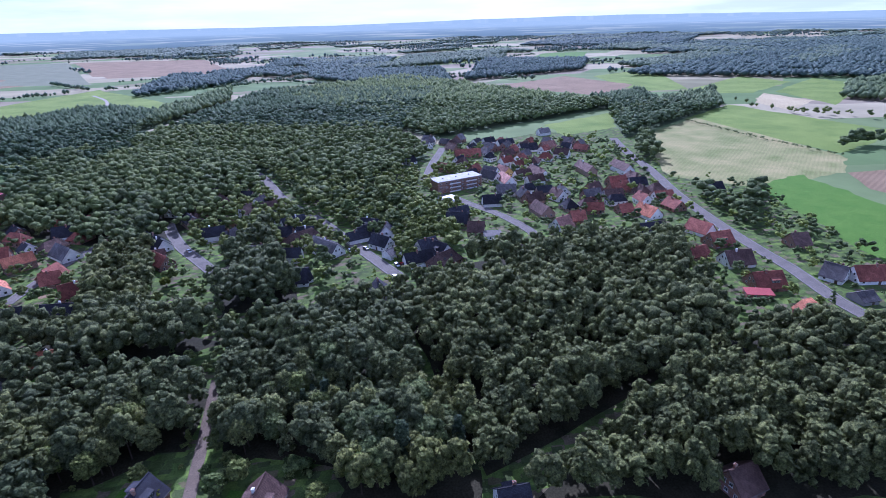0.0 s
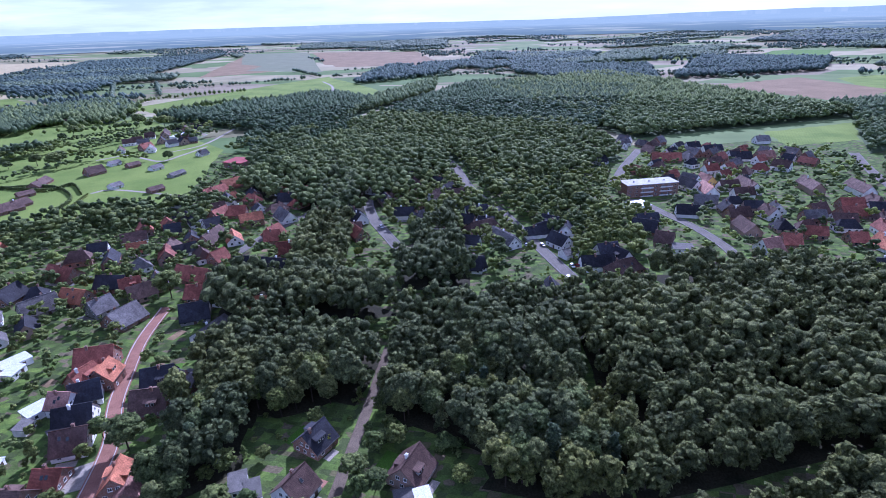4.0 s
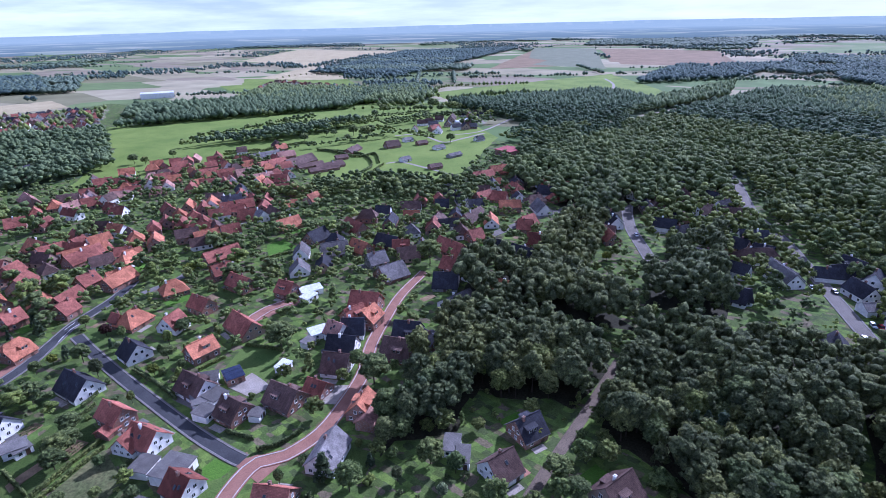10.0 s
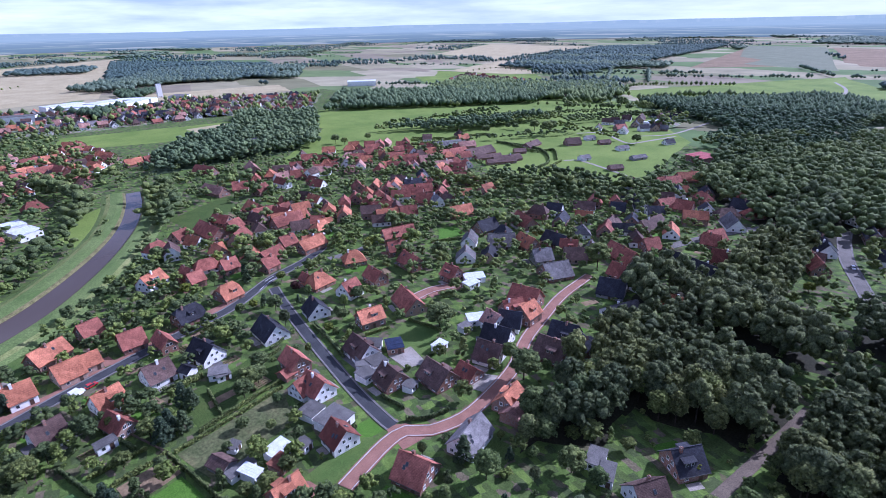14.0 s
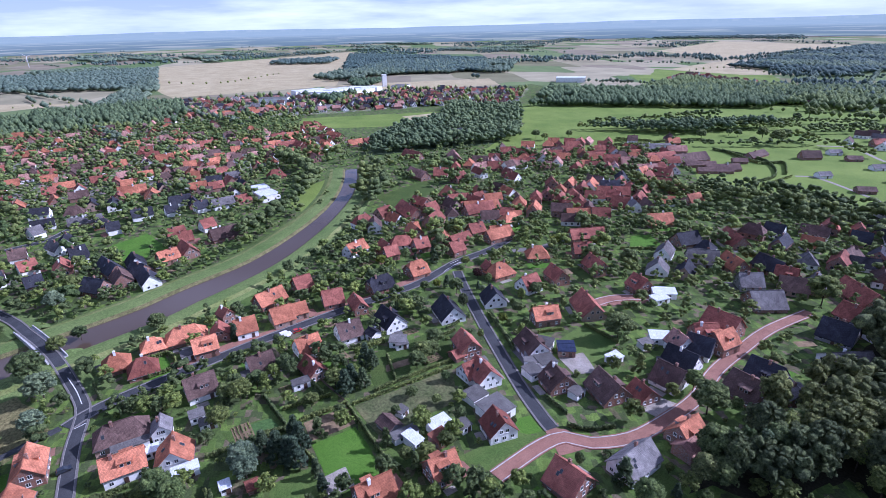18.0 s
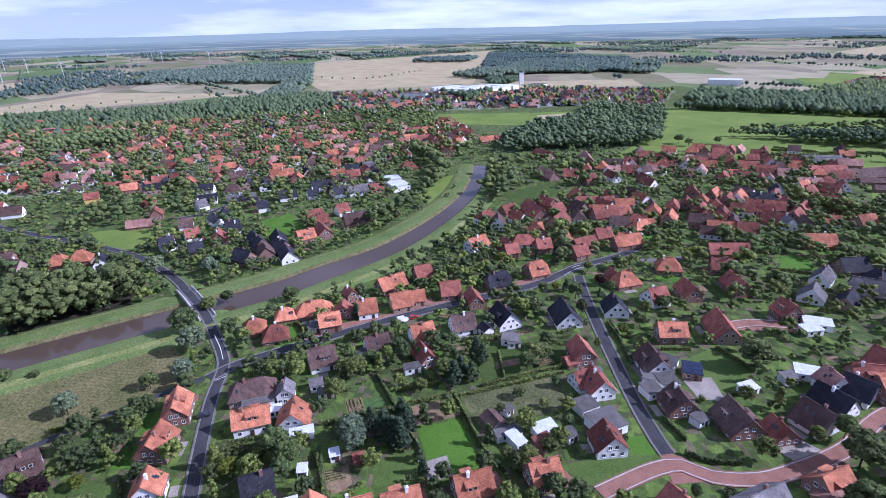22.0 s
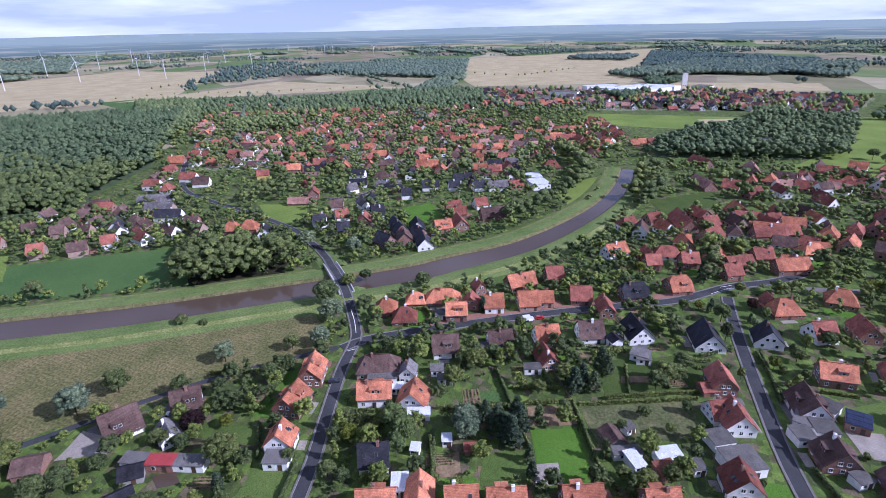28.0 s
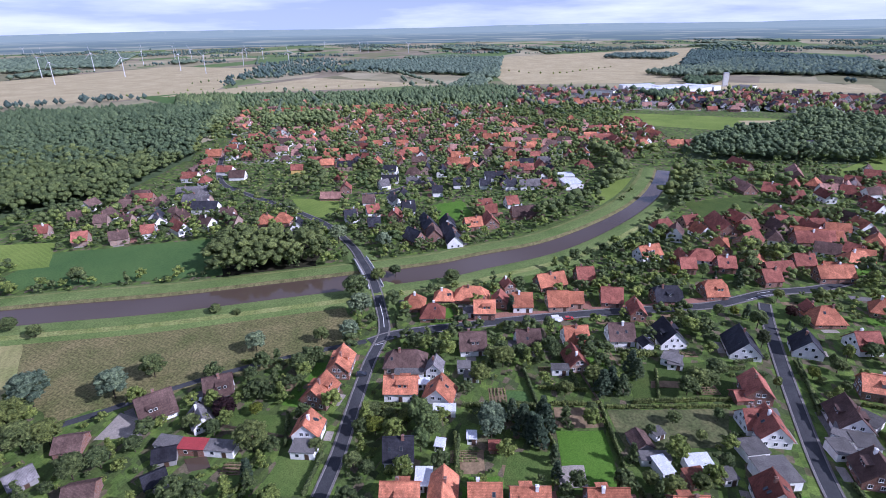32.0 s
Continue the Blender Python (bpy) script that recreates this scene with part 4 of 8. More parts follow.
def trunk_mesh(seed, low=0.5, thick=0.022, top=0.75):
    rng = random.Random(seed)
    v, f = [], []

    def limb(a, b, r0, r1, k=6):
        a, b = Vector(a), Vector(b)
        d = (b - a).normalized()
        u = d.orthogonal().normalized()
        w = d.cross(u)
        o = len(v)
        for p, r in ((a, r0), (b, r1)):
            for i in range(k):
                t = 2 * math.pi * i / k
                v.append(p + u * math.cos(t) * r + w * math.sin(t) * r)
        for i in range(k):
            j = (i + 1) % k
            f.append((o + i, o + j, o + k + j, o + k + i))

    limb((0, 0, 0), (0.005, 0.004, low), thick, thick * 0.7)
    limb((0.005, 0.004, low), (0.01, -0.005, top), thick * 0.7, thick * 0.25)
    for i in range(5):
        a = i * 1.26 + rng.random()
        z = low * rng.uniform(0.75, 1.1)
        limb((0, 0, z), (math.cos(a) * 0.17, math.sin(a) * 0.17, z + rng.uniform(0.1, 0.24)), thick * 0.45, thick * 0.15, 5)
    return mesh_from("trunk", v, f, M["trunk"])


TRUNKS = [trunk_mesh(5, 0.45), trunk_mesh(6, 0.6, 0.016, 0.9)]
# kind: crown shape, leaf material, words
KINDS = [("round", 0, "dark green oak"), ("tall", 1, "light green birch"), ("cone", 2, "dark green spruce"), ("round", 3, "grey-green willow"),
         ("round", 4, "golden-green ornamental tree"), ("round", 5, "copper-leaved tree"), ("tall", 8, "dark green forest tree"), ("bush", 0, "dark green shrub"), ("bush", 1, "light green shrub")]
CROWNS = {}
for _k, (_shape, _lf, _w) in enumerate(KINDS):
    for _v in range(3):
        _cl, _pr, _sz = {"round": (38, 24, 0.027), "tall": (36, 24, 0.024), "cone": (46, 12, 0.027), "bush": (11, 20, 0.07)}[_shape]
        CROWNS[_k, _v] = leaf_mesh("crown", crown_shape(100 * _k + _v, _shape, _cl, _pr, _sz), LEAF[_lf])
LOW = {}
for _shape in ("round", "tall", "cone"):
    for _v in range(5):
        LOW[_shape, _v, 0] = crown_shape(600 + _v, _shape, 26, 26, 0.032)
        LOW[_shape, _v, 1] = crown_shape(700 + _v, _shape, 15, 12, 0.048)
        LOW[_shape, _v, 2] = crown_shape(800 + _v, _shape, 7, 5, 0.066)
        LOW[_shape, _v, 3] = crown_shape(900 + _v, _shape, 4, 0, 0)
        LOW[_shape, _v, 4] = crown_shape(950 + _v, _shape, 1, 0, 0)


def tree(x, y, high, kind=0, wide=1.0, group="trees"):
    rng = random.Random(int(x * 13 + y * 7))
    shape, _lf, words = KINDS[kind]
    root = new("shrub" if shape == "bush" else "tree")
    root.matrix_world = pose(x, y, gz(x, y) - 0.05, 0, 0, rng.uniform(0, 360))
    tagged(root, "%s with a loose leafy crown" % words if shape != "bush" else "%s in a garden" % words, "shrub" if shape == "bush" else "tree", group)
    sc = Matrix.Diagonal((high * wide, high * wide, high, 1))
    if shape != "bush":
        child("trunk", TRUNKS[1 if shape in ("cone", "tall") else 0], root, Matrix.Diagonal((high, high, high, 1)))
    child("crown", CROWNS[kind, rng.randrange(3)], root, sc)
    return root


def tile_crowns(places):
    """Corners and triangles of many crowns: (x, y, height, shape, width); coarser far off."""
    vs, fs, n = [], [], 0
    for x, y, h, shape, wide in places:
        rng = random.Random(int(x * 7 + y * 3))
        d = math.hypot(x, y)
        lod = 0 if d < 95 else 1 if d < 185 else 2 if d < 340 else 3 if d < 850 else 4
        if h < 4.2 and lod < 3:
            lod += 1
        v, f = LOW[shape, rng.randrange(5), lod]
        a = rng.uniform(0, 6.28)
        c, s = math.cos(a) * h * wide, math.sin(a) * h * wide
        q = np.empty_like(v)
        q[:, 0] = v[:, 0] * c - v[:, 1] * s + x
        q[:, 1] = v[:, 0] * s + v[:, 1] * c + y
        q[:, 2] = v[:, 2] * h + gz(x, y)
        vs.append(q)
        fs.append(f + n)
        n += len(v)
    return np.concatenate(vs), np.concatenate(fs)


def wood(kind, corners, seed):
    """A piece of woodland. Its nearest trees stand alone, the rest is one canopy."""
    rng = random.Random(seed)
    off = math.hypot(sum(p[0] for p in corners) / 4, sum(p[1] for p in corners) / 4)
    step, tall = {"near": (5.6, (13, 20)), "mid": (7.0, (12, 18)), "sparse": (9.2, (8, 14)), "far": (11.0, (13, 18))}[kind]
    if kind in ("mid", "far"):
        step = max(step, off * 0.0072)
    rest = []
    for x, y in quad_points(corners, step, rng):
        d = math.hypot(x, y)
        if not free(x, y, 1.3 if kind != "sparse" else 1.0):
            continue
        if kind == "far" and noise.noise(Vector((x * 0.008, y * 0.008, 5))) < -0.42:
            continue
        take(x, y, 1.4)
        h = rng.uniform(*tall) * (0.9 + 0.25 * noise.noise(Vector((x * 0.03, y * 0.03, 0))))
        k = rng.random()
        if kind == "near" and d < NEAR_WOOD and single[0] < 95:
            single[0] += 1
            tree(x, y, h, 6 if k < 0.6 else 0 if k < 0.85 else 1 if k < 0.93 else 2, rng.uniform(0.95, 1.3), "trees of the near wood")
        else:
            w = rng.uniform(0.85, 1.15) if kind == "near" else rng.uniform(1.0, 1.4) if kind == "sparse" else rng.uniform(1.0, 1.35) * max(1.0, 2.0 * step / h)
            rest.append((x, y, h, "tall" if k < 0.65 and kind == "near" else "round" if k < 0.93 else "cone", w))
    if rest:
        # farther woods take the leaf colours with haze tinted in
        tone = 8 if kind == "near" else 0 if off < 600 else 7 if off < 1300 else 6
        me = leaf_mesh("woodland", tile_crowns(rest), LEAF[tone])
        tagged(new("woodland", me), "dense dark green mixed woodland canopy" if kind != "sparse" else "scattered garden trees between houses", "woodland", "", "stuff")
    # soil under the canopy, shade put into its dark colour; greener far off
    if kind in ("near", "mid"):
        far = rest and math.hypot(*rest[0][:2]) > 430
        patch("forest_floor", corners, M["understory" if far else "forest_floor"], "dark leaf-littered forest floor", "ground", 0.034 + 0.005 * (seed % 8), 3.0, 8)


single = [0]
NEAR_WOOD = 190.0


def tree_row(step, high, *pts):
    rng = random.Random(int(pts[0][0]))
    line = smooth_line(pts, step)
    rest = []
    for p in line:
        x, y = p.x + rng.uniform(-1.5, 1.5), p.y + rng.uniform(-1.5, 1.5)
        d = math.hypot(x, y)
        h = high * rng.uniform(0.75, 1.25)
        if not free(x, y, 0.8):
            continue
        take(x, y, 1.5)
        if d < 260:
            tree(x, y, h, rng.choice((0, 0, 3, 6)), rng.uniform(1.0, 1.4), "trees along the field edges")
        else:
            rest.append((x, y, h, "round", 1.4))
    if rest:
        tagged(new("tree_row", leaf_mesh("tree_row", tile_crowns(rest), LEAF[0])), "row of small round trees along a lane", "trees", "", "stuff")


def hedge(high, *pts):
    """A clipped hedge: dense blades along a line."""
    line = smooth_line(pts, 0.7)
    rng = np.random.default_rng(int(abs(pts[0][0]) * 10))
    cs = [(p.x + rng.uniform(-0.12, 0.12), p.y + rng.uniform(-0.12, 0.12), gz(p.x, p.y) + z * high) for p in line for z in (0.28, 0.72)]
    v, f = leaf_clumps(rng, cs, 0.62, 0.5 * high)
    take_line(pts, 1.0)
    return tagged(new("hedge", leaf_mesh("hedge", (v, f), LEAF[0])), "clipped dark green garden hedge", "hedge", "garden hedges")


def garden_trees(corners, step, seed, limit, tall=1.0):
    rng = random.Random(seed)
    rest = []
    for x, y in quad_points(corners, step, rng, 0.5):
        d = math.hypot(x, y)
        if any(in_quad((x, y), q) for q in lawns):
            continue
        k = rng.random()
        if k < 0.42:
            h, kind, r = rng.uniform(1.2, 3.2), rng.choice((7, 7, 8)), 0.9
        elif k < 0.9:
            h, kind, r = rng.uniform(4, 9), rng.choice((0, 0, 1, 3, 0, 6)), 1.8
        else:
            h, kind, r = rng.uniform(5, 10), 2, 1.5
        h *= tall
        if not free(x, y, r):
            continue
        take(x, y, r * 0.8)
        if d < 300 and garden[kind > 6] < limit:
            garden[kind > 6] += 1
            tree(x, y, h, kind, rng.uniform(1.0, 1.4), "garden trees and shrubs")
        else:
            rest.append((x, y, max(2.2, h), "round" if kind != 2 else "cone", 1.3))
    for tone, words in ((0, "dark green"), (1, "light green")):
        some = [p for i, p in enumerate(rest) if (i * 7 % 10 < 4) == (tone == 1)]
        if some:
            tagged(new("garden_greenery", leaf_mesh("garden_greenery", tile_crowns(some), LEAF[tone])), "%s garden trees among the houses" % words, "trees", "", "stuff")


garden = [0, 0]


def turbine(x, y, high, turn):
    """A wind turbine at rest."""
    root = new("wind_turbine")
    root.matrix_world = pose(x, y, 0, 0, 0, turn)
    tagged(root, "white three-bladed wind turbine in a stubble field", "wind turbine", "wind farm")
    bm = bmesh.new()
    bmesh.ops.create_cone(bm, cap_ends=True, segments=14, radius1=high * 0.022, radius2=high * 0.012, depth=high, matrix=Matrix.Translation((0, 0, high / 2)))
    me = bpy.data.meshes.new("tower")
    bm.to_mesh(me)
    bm.free()
    me.materials.append(M["steel"])
    child("tower", me, root)
    nb = Build()
    k = high * 0.02
    nb.box(-k, k, -2.2 * k, 2.6 * k, high, high + 2 * k)
    child("nacelle", nb.mesh("nacelle", [M["steel"]]), root)
    bm = bmesh.new()
    bmesh.ops.create_uvsphere(bm, u_segments=10, v_segments=6, radius=k * 1.1, matrix=Matrix.Translation((0, -2.8 * k, high + k)))
    me = bpy.data.meshes.new("hub")
    bm.to_mesh(me)
    bm.free()
    me.materials.append(M["steel"])
    child("hub", me, root)
    a0 = random.uniform(0, 120)
    R = high * 0.52
    for i in range(3):
        b = Build()
        b.slab([(-0.012 * R, 0.012 * R, 0), (0.03 * R, 0.012 * R, 0), (0.055 * R, 0.01 * R, 0.2 * R), (0.008 * R, 0.0, R), (-0.008 * R, 0.0, R)], 0.01 * R)
        child("blade", b.mesh("blade", [M["steel"]]), root, Matrix.Translation((0, -2.8 * k, high + k)) @ pose(0, 0, 0, 0, a0 + 120 * i, 0))
    return root

# ---------------------------------------------------------------- land
def land():
    n, half = 120, 4700.0
    v, f = [], []
    for i in range(n + 1):
        for j in range(n + 1):
            a, b = i / n * 2 - 1, j / n * 2 - 1
            x, y = half * a * abs(a) ** 0.8, half * b * abs(b) ** 0.8
            v.append((x, y, gz(x, y)))
    for i in range(n):
        for j in range(n):
            o = i * (n + 1) + j
            f.append((o, o + n + 1, o + n + 2, o + 1))
    return tagged(new("ground", mesh_from("ground", v, f, M["ground"])), "wide flat patchwork of stubble fields and meadows", "ground", "", "structure")


land()
patch("village_ground", ((-1080, -420), (200, -420), (380, 560), (-1080, 560)), M["garden"], "grassy garden ground between the houses", "ground", 0.03, 20, 30)


def river_taper(p):
    """The river is narrower upstream."""
    return 0.6 + 3.6 * min(1.0, max(0.0, (p.y + 40) / 80))


def river(*pts):
    """Slow water between reed edges and mown dikes."""
    for p in smooth_line(pts, 8):
        take(p.x, p.y, 22 if p.y < 20 else 11)
    ribbon("river", pts, [(-10.2, 0.12, 0), (-5, 0.13, 0), (5, 0.13, 0), (10.2, 0.12, 0)], [M["water"]], "slow brown river reflecting the sky", "water", narrow=river_taper)
    for sg, words in ((1, "far"), (-1, "near")):
        prof = [(9.6, 0.1, 1), (10.4, 0.9, 1), (11.4, 1.3, 0), (15, 1.6, 0), (20, 1.5, 2), (23, 0.9, 0), (26.5, 0.05, 0)]
        if sg < 0:
            prof = [(-o, h, m) for o, h, m in prof][::-1]
            prof = [(o, h, prof[min(i + 1, len(prof) - 1)][2]) for i, (o, h, m) in enumerate(prof)]
        ribbon("river_bank", pts, prof, [M["bankgrass"], M["reed"], M["yellowgrass"]], "mown green river dike with a reedy edge", "bank", narrow=river_taper)



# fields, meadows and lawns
# dark patch that paints the tall trees' shade onto the ground
field("forest_floor", "forest_floor", "bare dark soil under tall trees, their shade put into its colour", (-38.3, 150.8), (7.5, 161.6), (7.5, 123.1), (-8.9, 133.1))
field("fallow_field", "fallow", "weedy fallow field with dry patches by the river", (-138.5, -232.8), (-208.0, -100.5), (-172.3, -77.5), (-105.5, -160.5))
field("dry_field", "drygrass", "straw-coloured dry strip at the end of the fallow field", (-139.8, -246.9), (-142.6, -214.2), (-110.2, -180.4), (-97.0, -187.5))
field("maize_field", "crop", "dark green maize field behind the river bank", (-173.7, -286.5), (-219.8, -173.9), (-266.2, -210.1), (-226.1, -288.8))
field("meadow", "meadow", "light green meadow beside the maize field", (-190.8, -309.7), (-207.9, -274.5), (-239.3, -303.4), (-222.6, -352.7))
field("meadow", "meadow", "small green meadow beside the road", (-350.7, -206.7), (-357.6, -170.8), (-319.8, -153.8), (-313.5, -173.6))
field("lawn", "brightlawn", "bright green lawn behind a clipped hedge", (-353.5, -98.7), (-370.6, -80.8), (-335.8, -61.5), (-319.8, -84.5))
field("lawn", "brightlawn", "bright green mown lawn between garden beds", (-140.0, 0.9), (-143.3, 15.1), (-122.7, 19.5), (-120.2, 4.3))
field("vegetable_bed", "soil", "bare brown dug vegetable bed", (-150.6, -1.5), (-154.3, 14.8), (-144.7, 15.5), (-141.3, 0.8))
field("gravel_yard", "gravel", "pale rubble yard behind the houses", (-125.0, 1.7), (-126.8, 9.6), (-119.3, 11.2), (-117.4, 2.9))
field("garden_meadow", "rough", "rough dry grass in an overgrown garden", (-153.5, 16.6), (-162.4, 54.9), (-144.8, 52.2), (-135.3, 21.7))
field("lawn", "lawn", "green garden lawn with shrubs round it", (-122.9, -105.4), (-127.6, -85.3), (-115.3, -80.4), (-113.4, -93.9))
field("lawn", "lawn", "green garden lawn beside the street", (-112.1, -78.5), (-114.7, -67.2), (-98.8, -61.1), (-95.0, -77.4))
field("lawn", "lawn", "green garden lawn in shade", (-127.4, -12.5), (-130.4, 0.3), (-119.7, 2.0), (-116.3, -12.5))
field("lawn", "lawn", "green garden lawn behind sheds", (-128.8, 18.2), (-131.0, 27.6), (-121.8, 32.5), (-119.0, 20.8))
field("gravel_yard", "gravel", "bare gravel yard beside a brown house", (-103.4, -139.4), (-116.3, -140.8), (-114.9, -131.7), (-107.3, -124.9))
field("lawn", "lawn", "green garden lawn with beds", (-154.9, -26.1), (-159.7, -5.0), (-152.9, -4.5), (-146.9, -22.7))
field("vegetable_bed", "crop", "rows of green vegetables in a garden bed", (-154.6, -22.9), (-157.4, -10.9), (-151.5, -9.1), (-148.7, -21.5))
field("vegetable_bed", "soil", "dark dug vegetable bed beside a shed", (-124.7, -26.2), (-126.2, -19.7), (-117.3, -18.1), (-115.7, -25.0))
field("vegetable_bed", "soil", "dark dug bed in a long garden", (-172.8, 32.2), (-175.8, 45.3), (-171.6, 44.7), (-168.7, 31.9))
field("lawn", "lawn", "green garden lawn", (-121.6, -47.8), (-123.2, -41.1), (-110.7, -36.4), (-109.0, -43.3))
field("lawn", "lawn", "long green back gardens", (-182.0, 24.4), (-192.2, 61.2), (-171.0, 58.5), (-161.8, 25.0))
field("lawn", "brightlawn", "small bright lawn inside a round hedge", (-206.4, -61.4), (-210.7, -49.4), (-196.3, -44.8), (-194.5, -53.0))
field("lawn", "lawn", "green corner lawn at the junction", (-239.5, 82.6), (-245.5, 97.8), (-229.1, 92.9), (-216.7, 79.0))
field("lawn", "lawn", "riverside garden lawn", (-235.5, -43.9), (-245.0, -14.5), (-266.2, -13.4), (-248.7, -34.8))
field("lawn", "lawn", "village green near the river", (-393.9, 74.4), (-424.6, 125.0), (-387.3, 119.5), (-364.1, 80.4))
field("lawn", "lawn", "broad green garden lawn with a dirt path", (-164.5, 97.2), (-173.6, 119.8), (-156.7, 124.1), (-142.4, 100.8))
field("lawn", "lawn", "green lawn beside the red brick street", (-119.2, 41.7), (-124.0, 61.3), (-117.0, 70.3), (-107.6, 50.3))
field("lawn", "brightlawn", "bright green lawn between old houses", (-253.6, 201.4), (-251.6, 213.1), (-235.1, 208.9), (-237.6, 188.5))
field("front_garden", "garden", "planted corner garden at the junction", (-120.1, 75.9), (-111.0, 92.4), (-123.2, 98.0), (-131.9, 89.5))
field("forecourt", "redpave", "red brick-paved front yards along the street", (-194.6, -48.1), (-202.9, -48.8), (-212.5, -24.1), (-205.8, -21.9))
field("forecourt", "redpave", "red brick-paved front yards along the street", (-205.8, -21.9), (-211.5, -23.9), (-223.1, 7.5), (-218.1, 8.7))
field("forecourt", "redpave", "red brick-paved front yards along the street", (-218.9, 9.9), (-224.2, 9.9), (-236.1, 44.6), (-231.6, 48.8))
field("forecourt", "redpave", "red brick-paved front yards along the street", (-231.6, 48.8), (-240.1, 47.5), (-247.9, 72.9), (-242.5, 74.1))
field("paved_yard", "pavement", "grey paved driveway beside garages", (-167.8, 81.3), (-171.2, 92.1), (-154.0, 91.6), (-152.7, 80.8))
field("brick_crossing", "redpave", "red brick-paved junction", (-122.7, 72.2), (-122.3, 77.5), (-110.1, 81.9), (-109.8, 70.5))
field("brick_yard", "redpave", "red brick-paved yard between houses", (-187.8, 125.6), (-193.3, 147.0), (-183.2, 164.6), (-179.4, 153.5))
field("paved_yard", "gravel", "pale paved parking yard", (-124.3, 115.8), (-119.8, 105.8), (-111.7, 109.2), (-115.5, 121.9))
field("gravel_path", "gravel", "bare trodden path over a lawn", (-155.3, 96.2), (-154.6, 106.8), (-141.6, 105.1), (-143.8, 95.9))
field("garden_pond", "water", "dark garden pond with a grassy edge", (-102.9, -105.6), (-105.2, -99.9), (-101.1, -96.0), (-98.8, -100.9))
field("river_meadow", "meadow", "bright green river meadow", (-496.9, 199.3), (-655.6, 334.1), (-619.0, 523.8), (-451.9, 396.9))
field("river_meadow", "meadow", "bright green river meadow with trees", (-451.9, 396.9), (-619.0, 523.8), (-517.6, 813.6), (-276.5, 563.7))
field("pasture", "meadow", "bright green fenced pasture", (-451.9, 396.9), (-276.5, 563.7), (-225.4, 379.7), (-338.5, 329.5))
field("meadow", "meadow", "distant green meadow", (-1165.9, 861.0), (-982.7, 1108.3), (-778.2, 951.7), (-964.3, 755.8))
field("meadow", "meadow", "bright green meadow with a pale track", (-607.6, 913.7), (-392.3, 1433.7), (-152.6, 1025.6), (-495.2, 830.1))
field("meadow", "meadow", "green meadow beyond the river", (-724.6, 44.4), (-824.2, 55.1), (-786.3, 283.6), (-688.1, 211.8))
field("stubble_field", "wheat", "narrow pale stubble strip", (-772.6, 192.7), (-786.3, 283.6), (-742.9, 262.9), (-725.8, 198.3))
field("bank_meadow", "meadow", "green river bank meadow", (-372.1, 19.1), (-458.6, 61.5), (-468.2, 52.8), (-423.1, 6.2))
field("stubble_field", "wheat", "wide pale stubble field under wind turbines", (-718.1, -1023.3), (-1144.2, -1600.0), (-1779.1, -1111.3), (-968.9, -727.2))
field("stubble_field", "wheat", "pale stubble field with a tree-lined lane", (-923.5, -808.8), (-1066.8, -541.2), (-1199.5, -308.1), (-1351.6, -682.6))
field("stubble_field", "wheat", "pale stubble field under wind turbines", (-1116.6, -1562.7), (-1285.3, -1415.8), (-1671.7, -1003.6), (-1785.3, -1488.5))
field("green_field", "crop", "dull green crop strip before the wood", (-901.6, -373.5), (-827.2, -704.0), (-918.6, -857.4), (-1075.5, -706.1))
field("stubble_field", "wheat", "very wide pale stubble field beyond the town", (-1209.3, -159.9), (-2211.7, -452.6), (-3124.6, 546.1), (-1279.0, 168.0))
field("stubble_field", "wheat", "pale stubble strip behind the works", (-1291.6, 169.5), (-1255.1, 533.7), (-1108.7, 498.3), (-1133.6, 268.1))
field("stubble_field", "wheat", "pale stubble field with a row of small trees", (-1246.9, 1061.3), (-1437.8, 1454.1), (-986.5, 1130.9), (-1073.3, 958.3))
field("meadow", "meadow", "dull green meadow by the far village", (-979.7, 761.2), (-1264.6, 1021.7), (-939.0, 1074.3), (-794.5, 948.3))
field("ploughed_field", "soil", "reddish ploughed field", (-769.4, 1498.7), (-1144.0, 2743.7), (-771.3, 2504.0), (-605.6, 1662.3))
field("ploughed_field", "soil", "reddish ploughed field", (-520.3, 1878.6), (-787.9, 2700.0), (-265.2, 2352.7), (-174.1, 1698.3))
field("grey_field", "slate_field", "grey-green harvested field", (-716.6, 1706.4), (-783.9, 2160.6), (-654.8, 2121.7), (-444.9, 1590.4))
field("stubble_field", "wheat", "pale far stubble field", (-2038.3, 1632.2), (-2677.2, 2594.2), (-1827.9, 2517.6), (-1461.2, 1457.1))
field("grey_field", "slate_field", "grey harvested field", (-871.4, 2037.8), (-1214.3, 2875.4), (-865.0, 2839.2), (-452.0, 1603.0))
field("ploughed_field", "soil", "reddish ploughed field", (-454.0, 1770.4), (-836.9, 2816.7), (-292.1, 2625.8), (-109.3, 1741.2))
field("dry_meadow", "drygrass", "straw-coloured rough meadow", (376.1, 510.2), (505.1, 581.3), (481.5, 361.7), (294.9, 360.5))
field("bright_meadow", "brightlawn", "bright green mown meadow", (335.9, 312.3), (393.2, 327.9), (377.3, 233.0), (285.8, 170.1))
field("meadow", "meadow", "green meadow with mown strips", (490.3, 578.8), (621.1, 651.1), (628.0, 412.5), (487.4, 366.6))
field("ploughed_field", "soil", "reddish bare field", (431.8, 315.9), (488.4, 308.1), (407.6, 250.9), (405.1, 276.7))
field("dry_meadow", "drygrass", "rough green and yellow meadow", (294.9, 360.5), (481.5, 361.7), (433.3, 317.1), (334.0, 313.1))
